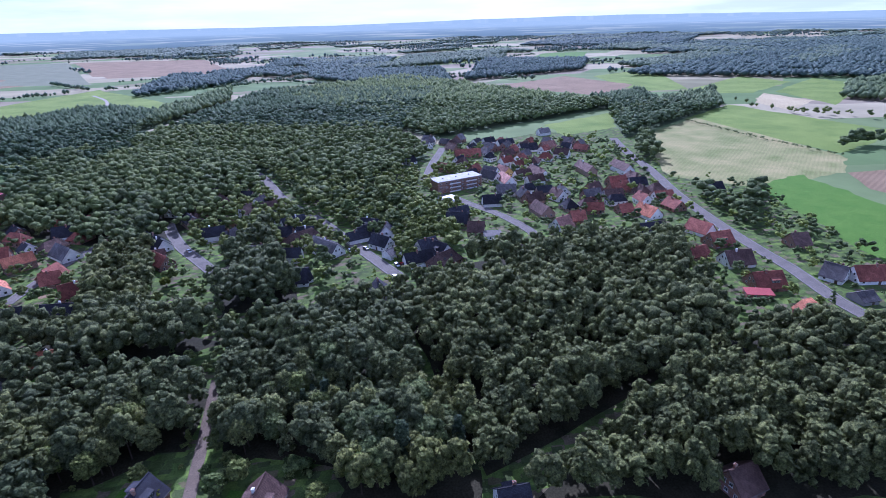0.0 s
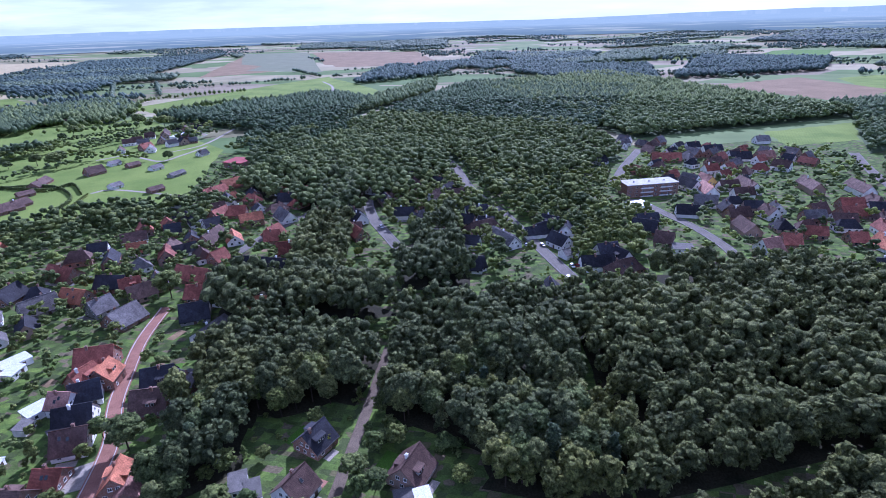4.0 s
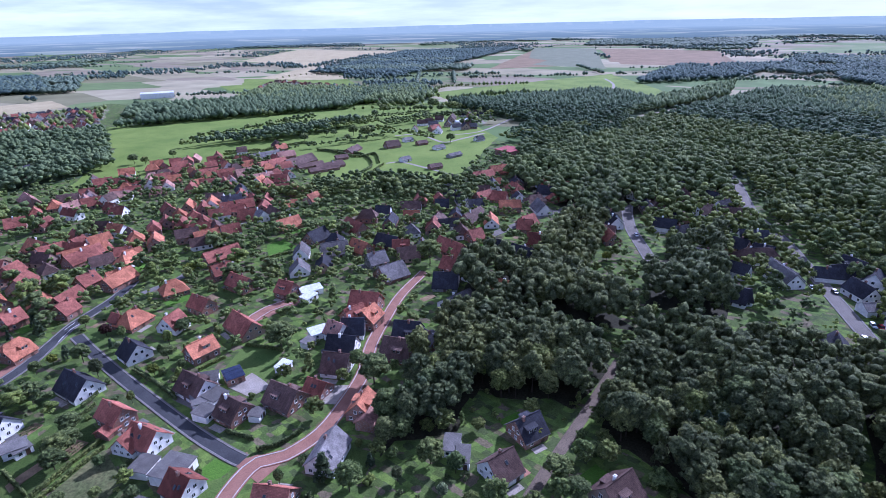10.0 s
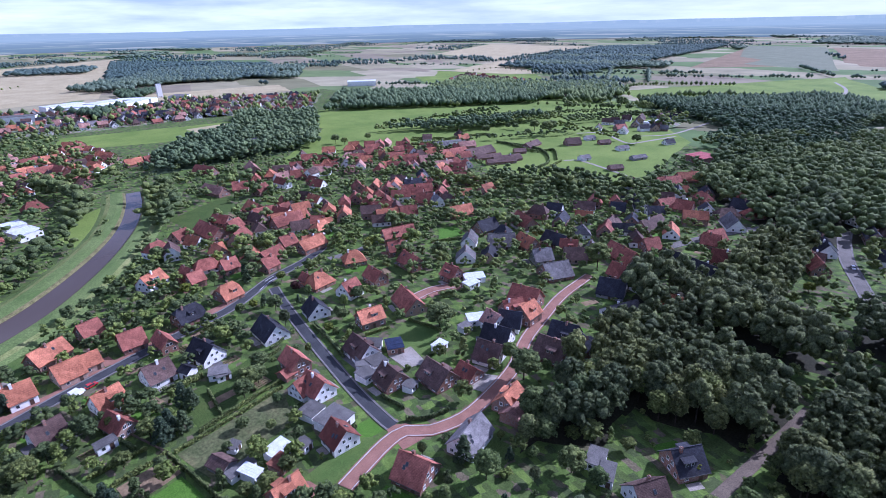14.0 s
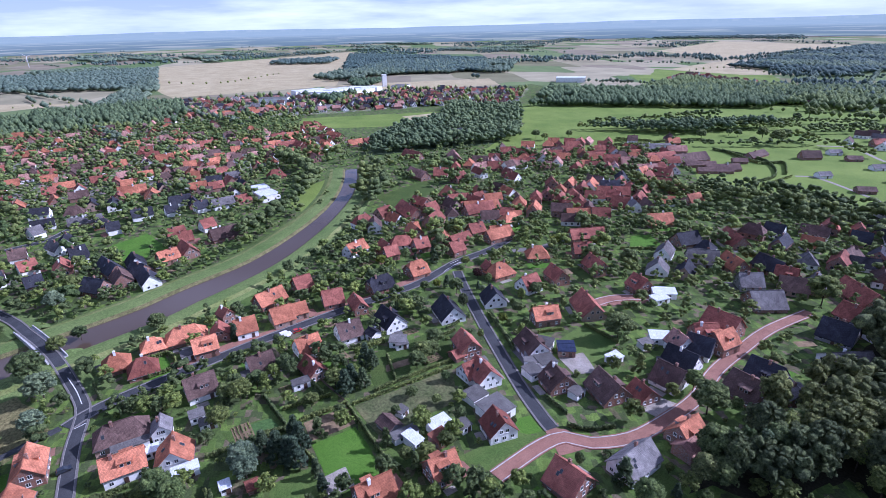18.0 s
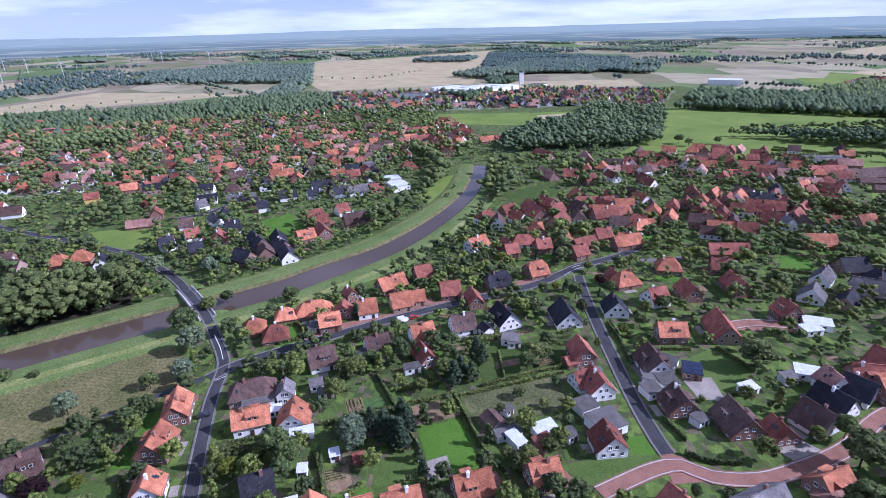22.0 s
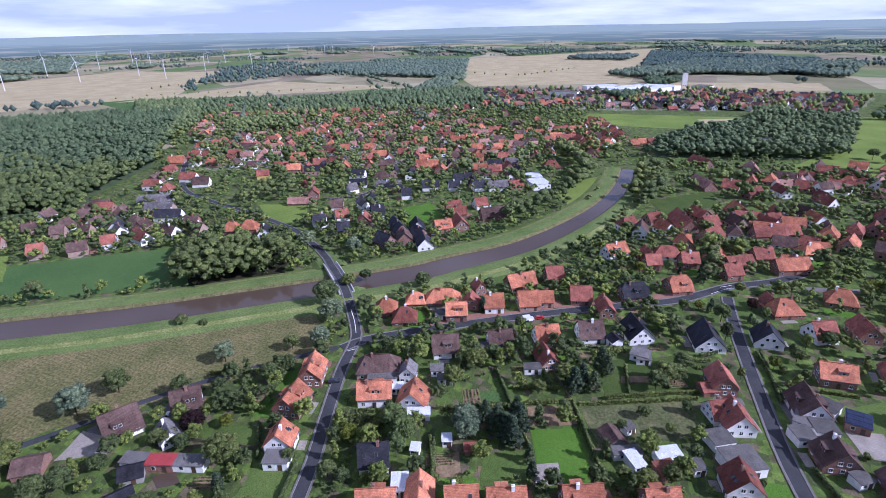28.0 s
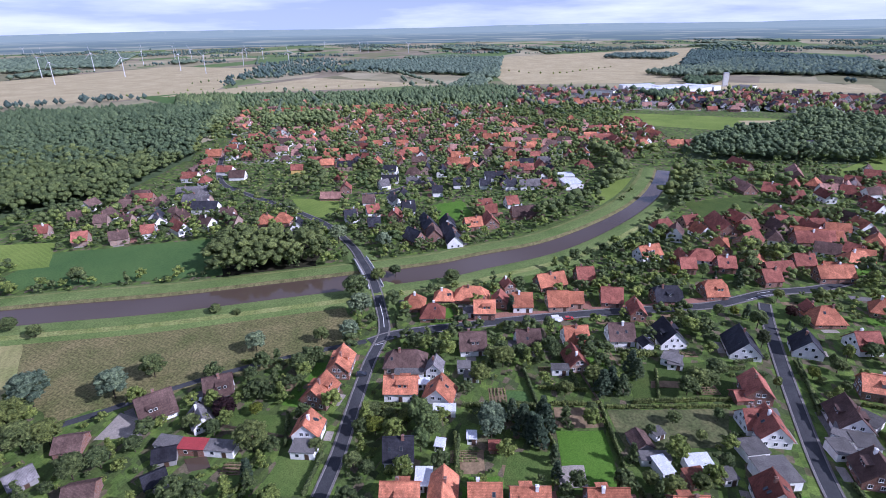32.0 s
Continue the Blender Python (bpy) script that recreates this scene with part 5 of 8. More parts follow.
field("ploughed_field", "soil", "reddish bare field between woods", (421.4, 1050.1), (627.4, 1152.8), (654.2, 933.1), (520.0, 798.9))
field("meadow", "meadow", "green meadow at the edge of the houses", (306.7, 612.3), (431.4, 659.0), (379.8, 565.3), (301.2, 544.2))
field("meadow", "meadow", "green meadow between woods", (679.2, 1118.5), (888.7, 1205.6), (694.5, 824.4), (601.8, 839.8))
field("meadow", "meadow", "green meadow between woods", (630.8, 787.4), (926.5, 955.0), (922.2, 826.8), (741.3, 733.8))
field("meadow", "meadow", "green meadow between woods", (787.2, 733.8), (1011.1, 857.8), (983.6, 733.6), (739.6, 583.0))
field("stubble_field", "wheat", "small pale stubble field", (663.6, 648.4), (755.9, 725.6), (751.5, 628.6), (652.6, 575.3))
field("meadow", "meadow", "distant green field", (267.3, 1844.2), (461.2, 2235.4), (811.0, 2148.7), (609.7, 1663.8))
field("bright_meadow", "brightlawn", "distant bright meadow in sunshine", (795.0, 1736.3), (977.9, 1984.6), (1155.7, 1959.1), (922.3, 1593.3))

field("river_meadow", "meadow", "long green river meadow before the tree belt", (-651.5, 325.9), (-806.1, 402.8), (-596.9, 800.8), (-458.4, 699.1))

# roads and paths
road("road", "asphalt", 3.7, (-98.7, -59.9), (-115.9, -61.9), (-136.4, -65.8), (-162.4, -70.2), (-177.0, -71.2), (-186.5, -72.9), (-202.2, -80.2), (-222.9, -91.3), (-247.7, -107.9), (-266.0, -120.1), (-289.6, -141.0), (-308.5, -163.0), (-332.9, -203.7), (-353.9, -244.7), (-378.0, -283.4), (-422.3, -318.9), (-488.8, -359.0), (-561.1, -396.0))
road("road", "asphalt", 4.8, (-175.4, -75.1), (-183.4, -67.0), (-194.2, -45.5), (-209.6, -11.4), (-223.6, 24.4), (-236.5, 61.2), (-246.6, 77.3), (-256.0, 91.5), (-265.2, 114.3), (-276.3, 131.2))
road("cycle_path", "asphalt", 2.6, (-105.2, -156.8), (-112.5, -149.6), (-130.4, -133.5), (-147.9, -115.4), (-164.6, -93.4), (-175.9, -77.0))
road("road", "asphalt", 4.1, (-244.2, 86.7), (-224.5, 83.3), (-194.0, 79.4), (-169.2, 76.8), (-143.7, 74.5), (-126.9, 74.0), (-120.6, 74.3))
road("brick_street", "redpave", 4.3, (-108.5, 49.5), (-112.6, 60.0), (-115.5, 68.6), (-116.0, 76.2), (-110.9, 82.6), (-108.7, 95.4), (-111.4, 109.5), (-117.3, 127.7), (-127.6, 145.8), (-135.1, 165.0), (-143.0, 188.0), (-148.0, 216.3))
road("street", "greyroad", 5, (-140.9, 282.4), (-133.8, 311.1), (-126.3, 334.6), (-116.5, 355.8))
road("forest_road", "sandroad", 3.2, (-40.0, 104.9), (-38.9, 125.4), (-37.6, 147.7), (-36.8, 168.3), (-36.2, 184.3))
road("estate_road", "greyroad", 6, (-33.6, 263.4), (-40.8, 276.4), (-56.0, 307.4), (-68.0, 332.2), (-77.9, 361.3), (-82.9, 381.3))
road("estate_road", "greyroad", 6, (47.9, 246.7), (39.6, 273.4), (27.4, 313.1), (14.9, 353.3), (-5.2, 404.0), (-19.1, 467.8), (-28.8, 502.7))
road("estate_road", "greyroad", 5.5, (137.4, 265.7), (138.3, 287.0), (133.0, 317.5), (121.4, 349.2), (113.7, 370.4), (103.1, 377.5))
road("estate_road", "greyroad", 6, (107.2, 422.7), (127.7, 474.5), (149.6, 522.4), (156.4, 536.3))
road("country_road", "greyroad", 7, (340.2, 509.4), (317.0, 450.5), (295.7, 383.8), (270.0, 315.0), (253.6, 257.0), (244.3, 216.5), (239.9, 190.2), (230.9, 157.8), (227.5, 132.9), (218.1, 99.7))
road("lane", "redpave", 5, (-187.2, 128.4), (-189.5, 143.9), (-184.8, 160.3))
road("lane", "pavement", 4, (-258.7, 125.4), (-258.5, 145.3), (-265.2, 165.4), (-260.2, 183.0))
road("track", "gravel", 5, (-368.7, 1306.5), (-321.8, 1204.1), (-296.6, 1107.7), (-298.7, 1037.0))
road("track", "gravel", 3, (-336.0, 557.2), (-315.2, 597.3), (-321.3, 696.0))
road("lane", "asphalt", 4, (-370.5, -157.9), (-381.8, -139.2), (-399.6, -131.1))
road("lane", "gravel", 3.5, (-305.5, 585.5), (-313.1, 541.5), (-320.8, 517.5), (-351.6, 533.8), (-376.1, 546.8), (-395.0, 525.1))
road("track", "gravel", 3, (-318.0, 406.2), (-308.1, 416.8), (-271.1, 408.0), (-242.1, 398.2))

# river, its banks and the bridge
river((-148.7, -262.5), (-166.7, -223.4), (-185.8, -178.8), (-209.8, -133.9), (-245.6, -68.6), (-263.5, -45.7), (-294.0, -9.5), (-342.9, 24.0), (-394.8, 48.8), (-444.7, 63.6), (-487.9, 71.6))
def bridge():
    """A concrete road bridge with pale parapets on two abutments."""
    a, b = BRIDGE_A, BRIDGE_B
    mid, d = (a + b) / 2, (b - a)
    turn = math.atan2(d.y, d.x)
    root = new("road_bridge")
    root.matrix_world = pose(mid.x, mid.y, 0, 0, 0, math.degrees(turn))
    tagged(root, "low concrete road bridge with pale parapets over the river", "bridge")
    H, n = d.length / 2 + 2, 14
    top = lambda u: 2.6 * math.exp(-(u / 30.0) ** 2)
    for name, y0, y1, z0, z1, m in (("deck", -3.3, 3.3, -0.9, 0.1, "concrete"), ("parapet", -3.7, -3.28, -1.0, 1.0, "concrete"), ("parapet", 3.28, 3.7, -1.0, 1.0, "concrete")):
        bl = Build()
        for i in range(n):
            u0, u1 = -H + 2 * H * i / n, -H + 2 * H * (i + 1) / n
            p = [(u0, y0, top(u0) + z0), (u1, y0, top(u1) + z0), (u1, y1, top(u1) + z0), (u0, y1, top(u0) + z0)]
            q = [(u0, y0, top(u0) + z1), (u1, y0, top(u1) + z1), (u1, y1, top(u1) + z1), (u0, y1, top(u0) + z1)]
            bl.face(q)
            bl.face(p[::-1])
            bl.face([p[0], p[1], q[1], q[0]])
            bl.face([p[2], p[3], q[3], q[2]])
            if i == 0:
                bl.face([p[3], p[0], q[0], q[3]])
            if i == n - 1:
                bl.face([p[1], p[2], q[2], q[1]])
        child(name, bl.mesh(name, [M[m]]), root)
    for u in (-H * 0.8, 0, H * 0.8):
        bl = Build()
        bl.box(u - 0.6, u + 0.6, -3.1, 3.1, -0.5, top(u) - 0.88)
        child("pier", bl.mesh("pier", [M["concrete"]]), root)
    for sg in (-1, 1):
        for i in range(12):
            u = -H + (i + 0.5) * 2 * H / 12
            bl = Build()
            bl.box(u - 0.05, u + 0.05, sg * 3.5 - 0.05, sg * 3.5 + 0.05, top(u) + 0.98, top(u) + 1.4)
            child("rail_post", bl.mesh("rail_post", [M["steel"]]), root)
    # grassy ramps that carry the road up to the bridge
    away = d.normalized()
    for s, e in ((a, -1), (b, 1)):
        p0, p1 = s - away * e * 3, s + away * e * 55
        line = [(p0.x, p0.y), ((p0.x + p1.x) / 2, (p0.y + p1.y) / 2), (p1.x, p1.y)]
        ribbon("road_embankment", line, [(-12, -2.7, 0), (-6, -0.1, 0), (6, -0.1, 0), (12, -2.7, 0)], [M["bankgrass"]], "grassy road embankment at the bridge", "embankment", lift=bridge_lift)


bridge()

CAR_PAINT = {}
for _n, _c in (("white", (0.75, 0.75, 0.75)), ("red", (0.45, 0.03, 0.03)), ("dark", (0.03, 0.035, 0.045))):
    m_, n_, l_, b_ = mat(_n + "_car_paint", 0.25)
    b_.inputs["Base Color"].default_value = (*_c, 1)
    b_.inputs["Coat Weight"].default_value = 0.5
    CAR_PAINT[_n] = m_
m_, n_, l_, b_ = mat("tyre_rubber", 0.8)
b_.inputs["Base Color"].default_value = (0.02, 0.02, 0.02, 1)
M["tyre"] = m_


def car(x, y, turn, paint="white", van=False):
    root = new("van" if van else "car")
    root.matrix_world = pose(x, y, gz(x, y) + 0.2, 0, 0, turn)
    tagged(root, "%s %s parked by the road" % (paint, "delivery van" if van else "hatchback car"), "van" if van else "car", "parked cars")
    L, W, roof = (2.6, 0.98, 2.3) if van else (2.1, 0.88, 1.46)
    mid = 1.1 if van else 0.82
    side = [(-L, 0.3), (L, 0.3), (L, 0.62), (L * 0.93, mid), (-L * 0.97, mid), (-L, 0.7)]
    b = Build()
    b.face([(p[0], -W, p[1]) for p in side])
    b.face([(p[0], W, p[1]) for p in side[::-1]])
    for i in range(len(side)):
        j = (i + 1) % len(side)
        b.face([(side[j][0], -W, side[j][1]), (side[i][0], -W, side[i][1]), (side[i][0], W, side[i][1]), (side[j][0], W, side[j][1])])
    child("body", b.mesh("body", [CAR_PAINT[paint]]), root)
    x0, x1, x2, x3 = (-L * 0.96, -L * 0.93, L * 0.3, L * 0.62) if van else (-L * 0.92, -L * 0.72, L * 0.12, L * 0.5)
    w = W * 0.86
    c = Build()
    c.face([(x0, -W, mid), (x3, -W, mid), (x2, -w, roof - 0.06), (x1, -w, roof - 0.06)])
    c.face([(x3, W, mid), (x0, W, mid), (x1, w, roof - 0.06), (x2, w, roof - 0.06)])
    c.face([(x3, -W, mid), (x3, W, mid), (x2, w, roof - 0.06), (x2, -w, roof - 0.06)])
    c.face([(x0, W, mid), (x0, -W, mid), (x1, -w, roof - 0.06), (x1, w, roof - 0.06)])
    child("cabin", c.mesh("cabin", [M["glass"] if not van else CAR_PAINT[paint]]), root)
    r = Build()
    r.box(x1, x2, -w, w, roof - 0.06, roof)
    child("roof", r.mesh("roof", [CAR_PAINT[paint]]), root)
    if van:
        ws = Build()
        ws.face([(x3 + 0.02, -W * 0.9, mid + 0.05), (x3 + 0.02, W * 0.9, mid + 0.05), (x2 + 0.04, w * 0.9, roof - 0.15), (x2 + 0.04, -w * 0.9, roof - 0.15)])
        child("windscreen", ws.mesh("windscreen", [M["glass"]]), root)
    for px in (-L * 0.62, L * 0.62):
        for py in (-W, W):
            bm = bmesh.new()
            bmesh.ops.create_cone(bm, cap_ends=True, segments=12, radius1=0.33, radius2=0.33, depth=0.22, matrix=pose(px, py * 0.93, 0.33, 90, 0, 0))
            me = bpy.data.meshes.new("wheel")
            bm.to_mesh(me)
            bm.free()
            me.materials.append(M["tyre"])
            child("wheel", me, root)
    return root



# houses, ridge by ridge
house(14.7, 295.7, -0.935, 19.8, 10.1, "g", "w")
house(2.1, 313.9, 0.544, 23.8, 11, "b", "w", "hip", 8)
house(-19.6, 297.4, 0.282, 11.1, 9.2, "b", "w", "gable", 7)
house(-2.1, 259.3, 0.405, 10.2, 9.2, "d", "w", "gable", 7)
house(69.9, 276.6, 0.315, 11.7, 9.2, "d", "w")
house(-75.3, 306.4, -0.937, 17.2, 9.2, "r", "k")
house(-85.1, 339.8, -0.811, 14.7, 8.3, "g", "w", "gable", 6)
house(-39.2, 336.4, 0.837, 11.7, 8.3, "d", "w", "gable", 7)
house(42.4, 315.5, 0.642, 18.8, 9.2, "d", "w", "gable", 7)
house(49.1, 275.3, 0.560, 8.4, 7.4, "g", "w", "gable", 5.5)
house(74.0, 254.8, 0.460, 18.1, 10.1, "b", "k", "hip", 8)
house(-154.9, -78.4, 0.187, 11.7, 8.3, "o", "k")
house(-137.9, -78.4, -0.007, 11.1, 9.2, "o", "k")
house(-119.9, -73.6, 0.159, 7.5, 8.3, "o", "w")
house(-162.0, -55.5, 1.791, 15.4, 9.2, "b", "t", "hip", 8)
house(-159.7, -43.7, 0.083, 6.3, 5.5, "g", "w", "gable", 7)
house(-146.3, -52.0, 1.793, 11.2, 8.3, "o", "w")
house(-146.2, -38.6, 0.030, 9.1, 10.1, "o", "w")
house(-117.8, -43.5, 1.862, 8.3, 9.2, "d", "w")
house(-105.9, -27.1, 0.182, 10.7, 7.4, "o", "w", "gable", 7)
house(-101.9, -37.7, 1.801, 9.9, 9.2, "o", "w")
house(-106.6, -16.0, 1.801, 8.3, 9.2, "o", "k")
house(-108.0, -4.4, 1.801, 9.8, 9.2, "o", "k")
house(-112.1, 15.0, 1.801, 10.1, 9.2, "o", "k")
house(-114.2, 35.0, 1.802, 8.4, 8.3, "o", "k")
house(-127.4, -16.6, 1.798, 3.3, 3.7, "r", "k", "gable", 3.4)
house(-207.9, -66.1, 1.784, 9.5, 10.1, "o", "k", "hip", 7)
house(-217.1, -54.6, 1.783, 8.9, 8.3, "o", "k", "hip", 6)
house(-220.6, -42.3, 1.685, 15.9, 10.1, "o", "k", "hip", 7)
house(-200.6, -55.6, 1.786, 10.3, 9.2, "r", "k", "hip", 7)
house(-206.6, -33.9, 1.785, 8.8, 8.3, "o", "k")
house(-217.4, -28.9, 0.029, 6.7, 7.4, "r", "k", "gable", 7)
house(-217.1, -18.7, 1.784, 8.3, 9.2, "o", "w")
house(-222.1, -3.6, 1.846, 9.1, 10.1, "o", "t")
house(-224.9, 3.9, 1.784, 6.7, 7.4, "o", "t", "gable", 7)
house(-240.6, -8.0, 2.101, 13.6, 9.2, "o", "k")
house(-251.3, 7.8, 1.899, 8.3, 9.2, "r", "k")
house(-231.9, -27.2, 0.551, 6.0, 5.5, "r", "k", "gable", 7)
house(-230.8, 19.9, 1.662, 9.1, 10.1, "r", "k")
house(-220.6, 30.0, 0.143, 10.6, 6.4, "r", "k", "gable", 7)
house(-237.4, 44.0, 1.832, 11.7, 10.1, "d", "k", "half", 8)
house(-248.3, 65.6, 1.859, 9.9, 11, "o", "k", "half", 8)
house(-287.3, 40.6, 2.155, 12.5, 9.2, "o", "w")
house(-273.6, 57.9, 1.777, 7.5, 8.3, "r", "k")
house(-308.3, 80.5, 1.773, 6.7, 7.4, "o", "w", "gable", 7)
house(-279.5, 77.1, 1.693, 8.3, 9.2, "r", "k")
house(-267.2, 93.9, 1.922, 8.6, 9.2, "r", "k")
house(-290.9, 115.6, 1.776, 9.7, 9.2, "r", "k")
house(-300.1, 143.0, 1.851, 13.6, 9.2, "o", "w", "hip", 8)
house(-277.9, 124.9, 1.816, 17.0, 9.2, "o", "k")
house(-328.5, 134.9, 1.771, 26.3, 10.1, "r", "k")
house(-231.4, 105.2, 1.786, 12.8, 11, "o", "k", "hip", 8)
house(-235.7, 100.7, 0.135, 5.0, 5.5, "r", "k", "gable", 7)
house(-202.0, 40.6, 0.296, 12.1, 10.1, "d", "w")
house(-193.7, 31.5, 0.428, 4.8, 4.6, "d", "w", "gable", 5)
house(-198.9, 22.2, 1.788, 9.6, 10.1, "b", "w")
house(-192.8, 4.9, 1.880, 9.1, 10.1, "o", "w")
house(-177.4, 5.4, 0.354, 10.0, 7.4, "r", "t", "gable", 6.5)
house(-186.2, -13.1, 1.878, 9.1, 10.1, "b", "w")
house(-179.5, -33.8, 1.869, 10.0, 10.1, "b", "w")
house(-201.0, 67.0, 0.022, 14.0, 11, "d", "w")
house(-205.0, 90.3, -0.118, 9.7, 10.1, "d", "w")
house(-212.0, 112.0, 1.832, 9.1, 10.1, "r", "w")
house(-171.9, 64.6, 0.047, 10.2, 8.3, "r", "k")
house(-168.8, 59.6, 1.861, 5.0, 5.5, "r", "k", "gable", 4)
house(-152.1, 63.5, 0.098, 11.0, 9.2, "r", "w")
house(-155.6, 60.1, 1.829, 7.6, 8.3, "r", "w", "gable", 7)
house(-124.7, 57.4, 0.031, 8.3, 9.2, "r", "w")
house(-162.4, 88.5, -0.018, 12.4, 10.1, "b", "w")
house(-139.5, 86.7, -0.004, 9.1, 10.1, "b", "k")
house(-138.8, 25.4, 0.372, 6.7, 5.5, "b", "s", "gable", 4)
house(-118.9, -128.8, 2.469, 10.8, 12, "b", "w")
house(-132.3, -114.0, 2.185, 9.1, 10.1, "b", "t")
house(-117.2, -110.2, 0.869, 8.3, 6.4, "g", "w", "gable", 6)
house(-98.8, -142.3, 2.012, 7.5, 8.3, "b", "k", "gable", 5)
house(-101.4, -110.6, 2.114, 6.1, 6.4, "d", "s", "gable", 4.5)
house(-92.5, -106.8, 2.457, 5.8, 6.4, "d", "s", "gable", 4.5)
house(-84.2, -144.9, 2.684, 6.7, 7.4, "g", "s", "gable", 4.5)
house(-83.5, -122.5, 2.075, 7.5, 8.3, "b", "k", "gable", 5.5)
house(-293.9, -193.0, 1.766, 10.6, 10.1, "o", "k", "hip", 8)
house(-298.2, -183.3, 1.766, 10.7, 10.1, "o", "k", "hip", 8)
house(-269.8, -161.2, 1.868, 9.3, 9.2, "d", "w")
house(-312.3, -142.0, 2.128, 7.5, 8.3, "d", "w")
house(-326.7, -131.8, 2.133, 8.3, 9.2, "r", "w")
house(-339.9, -110.8, 2.097, 8.3, 9.2, "d", "w")
house(-300.9, -120.9, 2.006, 7.5, 8.3, "d", "k")
house(-308.8, -87.9, 0.545, 19.1, 9.2, "d", "k")
house(-285.8, -89.8, 0.930, 12.3, 10.1, "d", "k")
house(-299.4, -72.3, 0.817, 9.9, 11, "d", "k")
house(-314.1, -60.3, 2.066, 10.4, 9.2, "o", "k")
house(-321.6, -51.0, 0.409, 14.2, 9.2, "r", "k")
house(-353.7, -60.1, 2.027, 9.5, 9.2, "r", "k")
house(-363.8, -42.9, 2.089, 8.3, 9.2, "r", "w")
house(-343.4, -30.0, 1.939, 20.3, 11, "b", "k")
house(-277.1, -260.8, 0.952, 8.7, 8.3, "g", "w")
house(-275.9, -284.3, 1.766, 7.5, 8.3, "b", "t")
house(-271.1, -240.5, 1.072, 16.1, 8.3, "r", "w")
house(-281.9, -227.9, 1.259, 10.9, 8.3, "b", "w")
house(-288.8, -213.0, 1.432, 7.5, 8.3, "b", "t")
house(-273.5, -324.0, 2.361, 7.5, 8.3, "b", "t")
house(-271.5, -300.3, 2.045, 7.8, 8.3, "b", "t")
house(-247.2, -321.2, 2.038, 7.5, 8.3, "r", "t")
house(-241.9, -286.5, 2.100, 8.3, 9.2, "r", "t")
house(-247.9, -264.5, 2.257, 9.8, 8.3, "b", "t")
house(-260.7, -254.5, 2.100, 7.5, 8.3, "r", "w")
house(-389.5, -146.6, 2.399, 7.5, 8.3, "g", "w")
house(-354.0, -125.1, 0.666, 13.5, 8.3, "g", "w")
house(-334.4, -108.9, 1.992, 8.3, 9.2, "d", "w")
house(-347.6, -142.7, 1.866, 8.3, 9.2, "b", "w")
house(-314.2, -141.8, 1.887, 7.5, 8.3, "b", "w")
house(-406.9, -69.0, 1.913, 8.4, 9.2, "d", "w")
house(-408.6, -49.7, 2.060, 9.2, 9.2, "d", "w")
house(-379.9, -100.6, 1.957, 7.5, 8.3, "d", "w")
house(-181.4, 104.3, 1.460, 10.9, 8.3, "o", "k")
house(-239.4, 158.6, 1.267, 9.7, 9.2, "r", "k")
house(-218.2, 153.7, -0.017, 13.6, 9.2, "r", "k")
house(-257.9, 173.0, 1.398, 20.4, 9.2, "r", "k")
house(-243.5, 133.1, 1.259, 11.9, 10.1, "o", "k", "hip", 8)
house(-215.0, 128.9, 0.013, 11.2, 8.3, "r", "k")
house(-182.6, 126.4, -0.196, 16.3, 11, "r", "t")
house(-191.9, 160.4, 0.065, 9.0, 9.2, "r", "k")
house(-129.5, 100.7, 0.014, 12.2, 11, "b", "k")
house(-123.9, 110.6, 0.081, 7.8, 8.3, "r", "k", "gable", 6)
house(-127.4, 124.9, 0.357, 9.9, 11, "b", "w")
house(-134.1, 135.6, 0.379, 11.3, 11, "d", "w")
house(-139.2, 148.5, 0.559, 9.2, 10.1, "d", "w")
house(-143.7, 142.6, 0.005, 7.5, 8.3, "p", "w")
house(-147.9, 167.5, 0.283, 13.3, 12, "r", "k", "gable", 10)
house(-144.8, 155.4, 1.249, 9.1, 10.1, "r", "k", "gable", 9)
house(-138.2, 158.0, 1.721, 9.6, 9.2, "o", "k", "gable", 9)
house(-117.6, 157.9, 0.342, 10.8, 12, "d", "k")
house(-105.7, 155.6, -0.373, 11.6, 10.1, "g", "k")
house(-113.1, 145.1, 0.223, 11.6, 12.9, "b", "k")
house(-102.3, 110.1, -1.276, 9.3, 9.2, "o", "k")
house(-97.3, 106.0, -1.275, 5.8, 6.4, "p", "k", "gable", 5.5)
house(-98.0, 88.0, -1.250, 13.0, 9.2, "g", "w")
house(-98.5, 67.2, 0.364, 9.9, 11, "r", "k")
house(-50.5, 109.2, 1.178, 9.1, 10.1, "b", "w")
house(-50.4, 128.2, 1.100, 9.1, 10.1, "d", "k")
house(-19.1, 117.1, 1.190, 11.0, 11, "b", "t")
house(-221.8, 247.1, -0.298, 17.9, 11, "r", "k")
house(-195.1, 220.2, -0.159, 13.4, 10.1, "o", "k")
house(-186.4, 235.2, -0.001, 14.7, 10.1, "d", "k")
house(-174.9, 232.6, 0.566, 9.4, 10.1, "r", "k")
house(-207.3, 211.4, 0.986, 15.0, 12.9, "g", "s")
house(-176.2, 211.0, 1.134, 10.3, 10.1, "g", "s")
house(-159.6, 202.5, 1.219, 14.0, 13.8, "g", "k")
house(-148.7, 245.9, -0.288, 20.0, 11, "r", "k")
house(-136.0, 224.9, 0.010, 10.1, 10.1, "r", "k")
house(-128.5, 207.1, 0.397, 12.2, 12.9, "d", "s")
house(-125.7, 221.5, -0.140, 10.7, 9.2, "d", "w")
house(-113.9, 193.0, 1.284, 15.8, 11, "g", "w", "gable", 6)
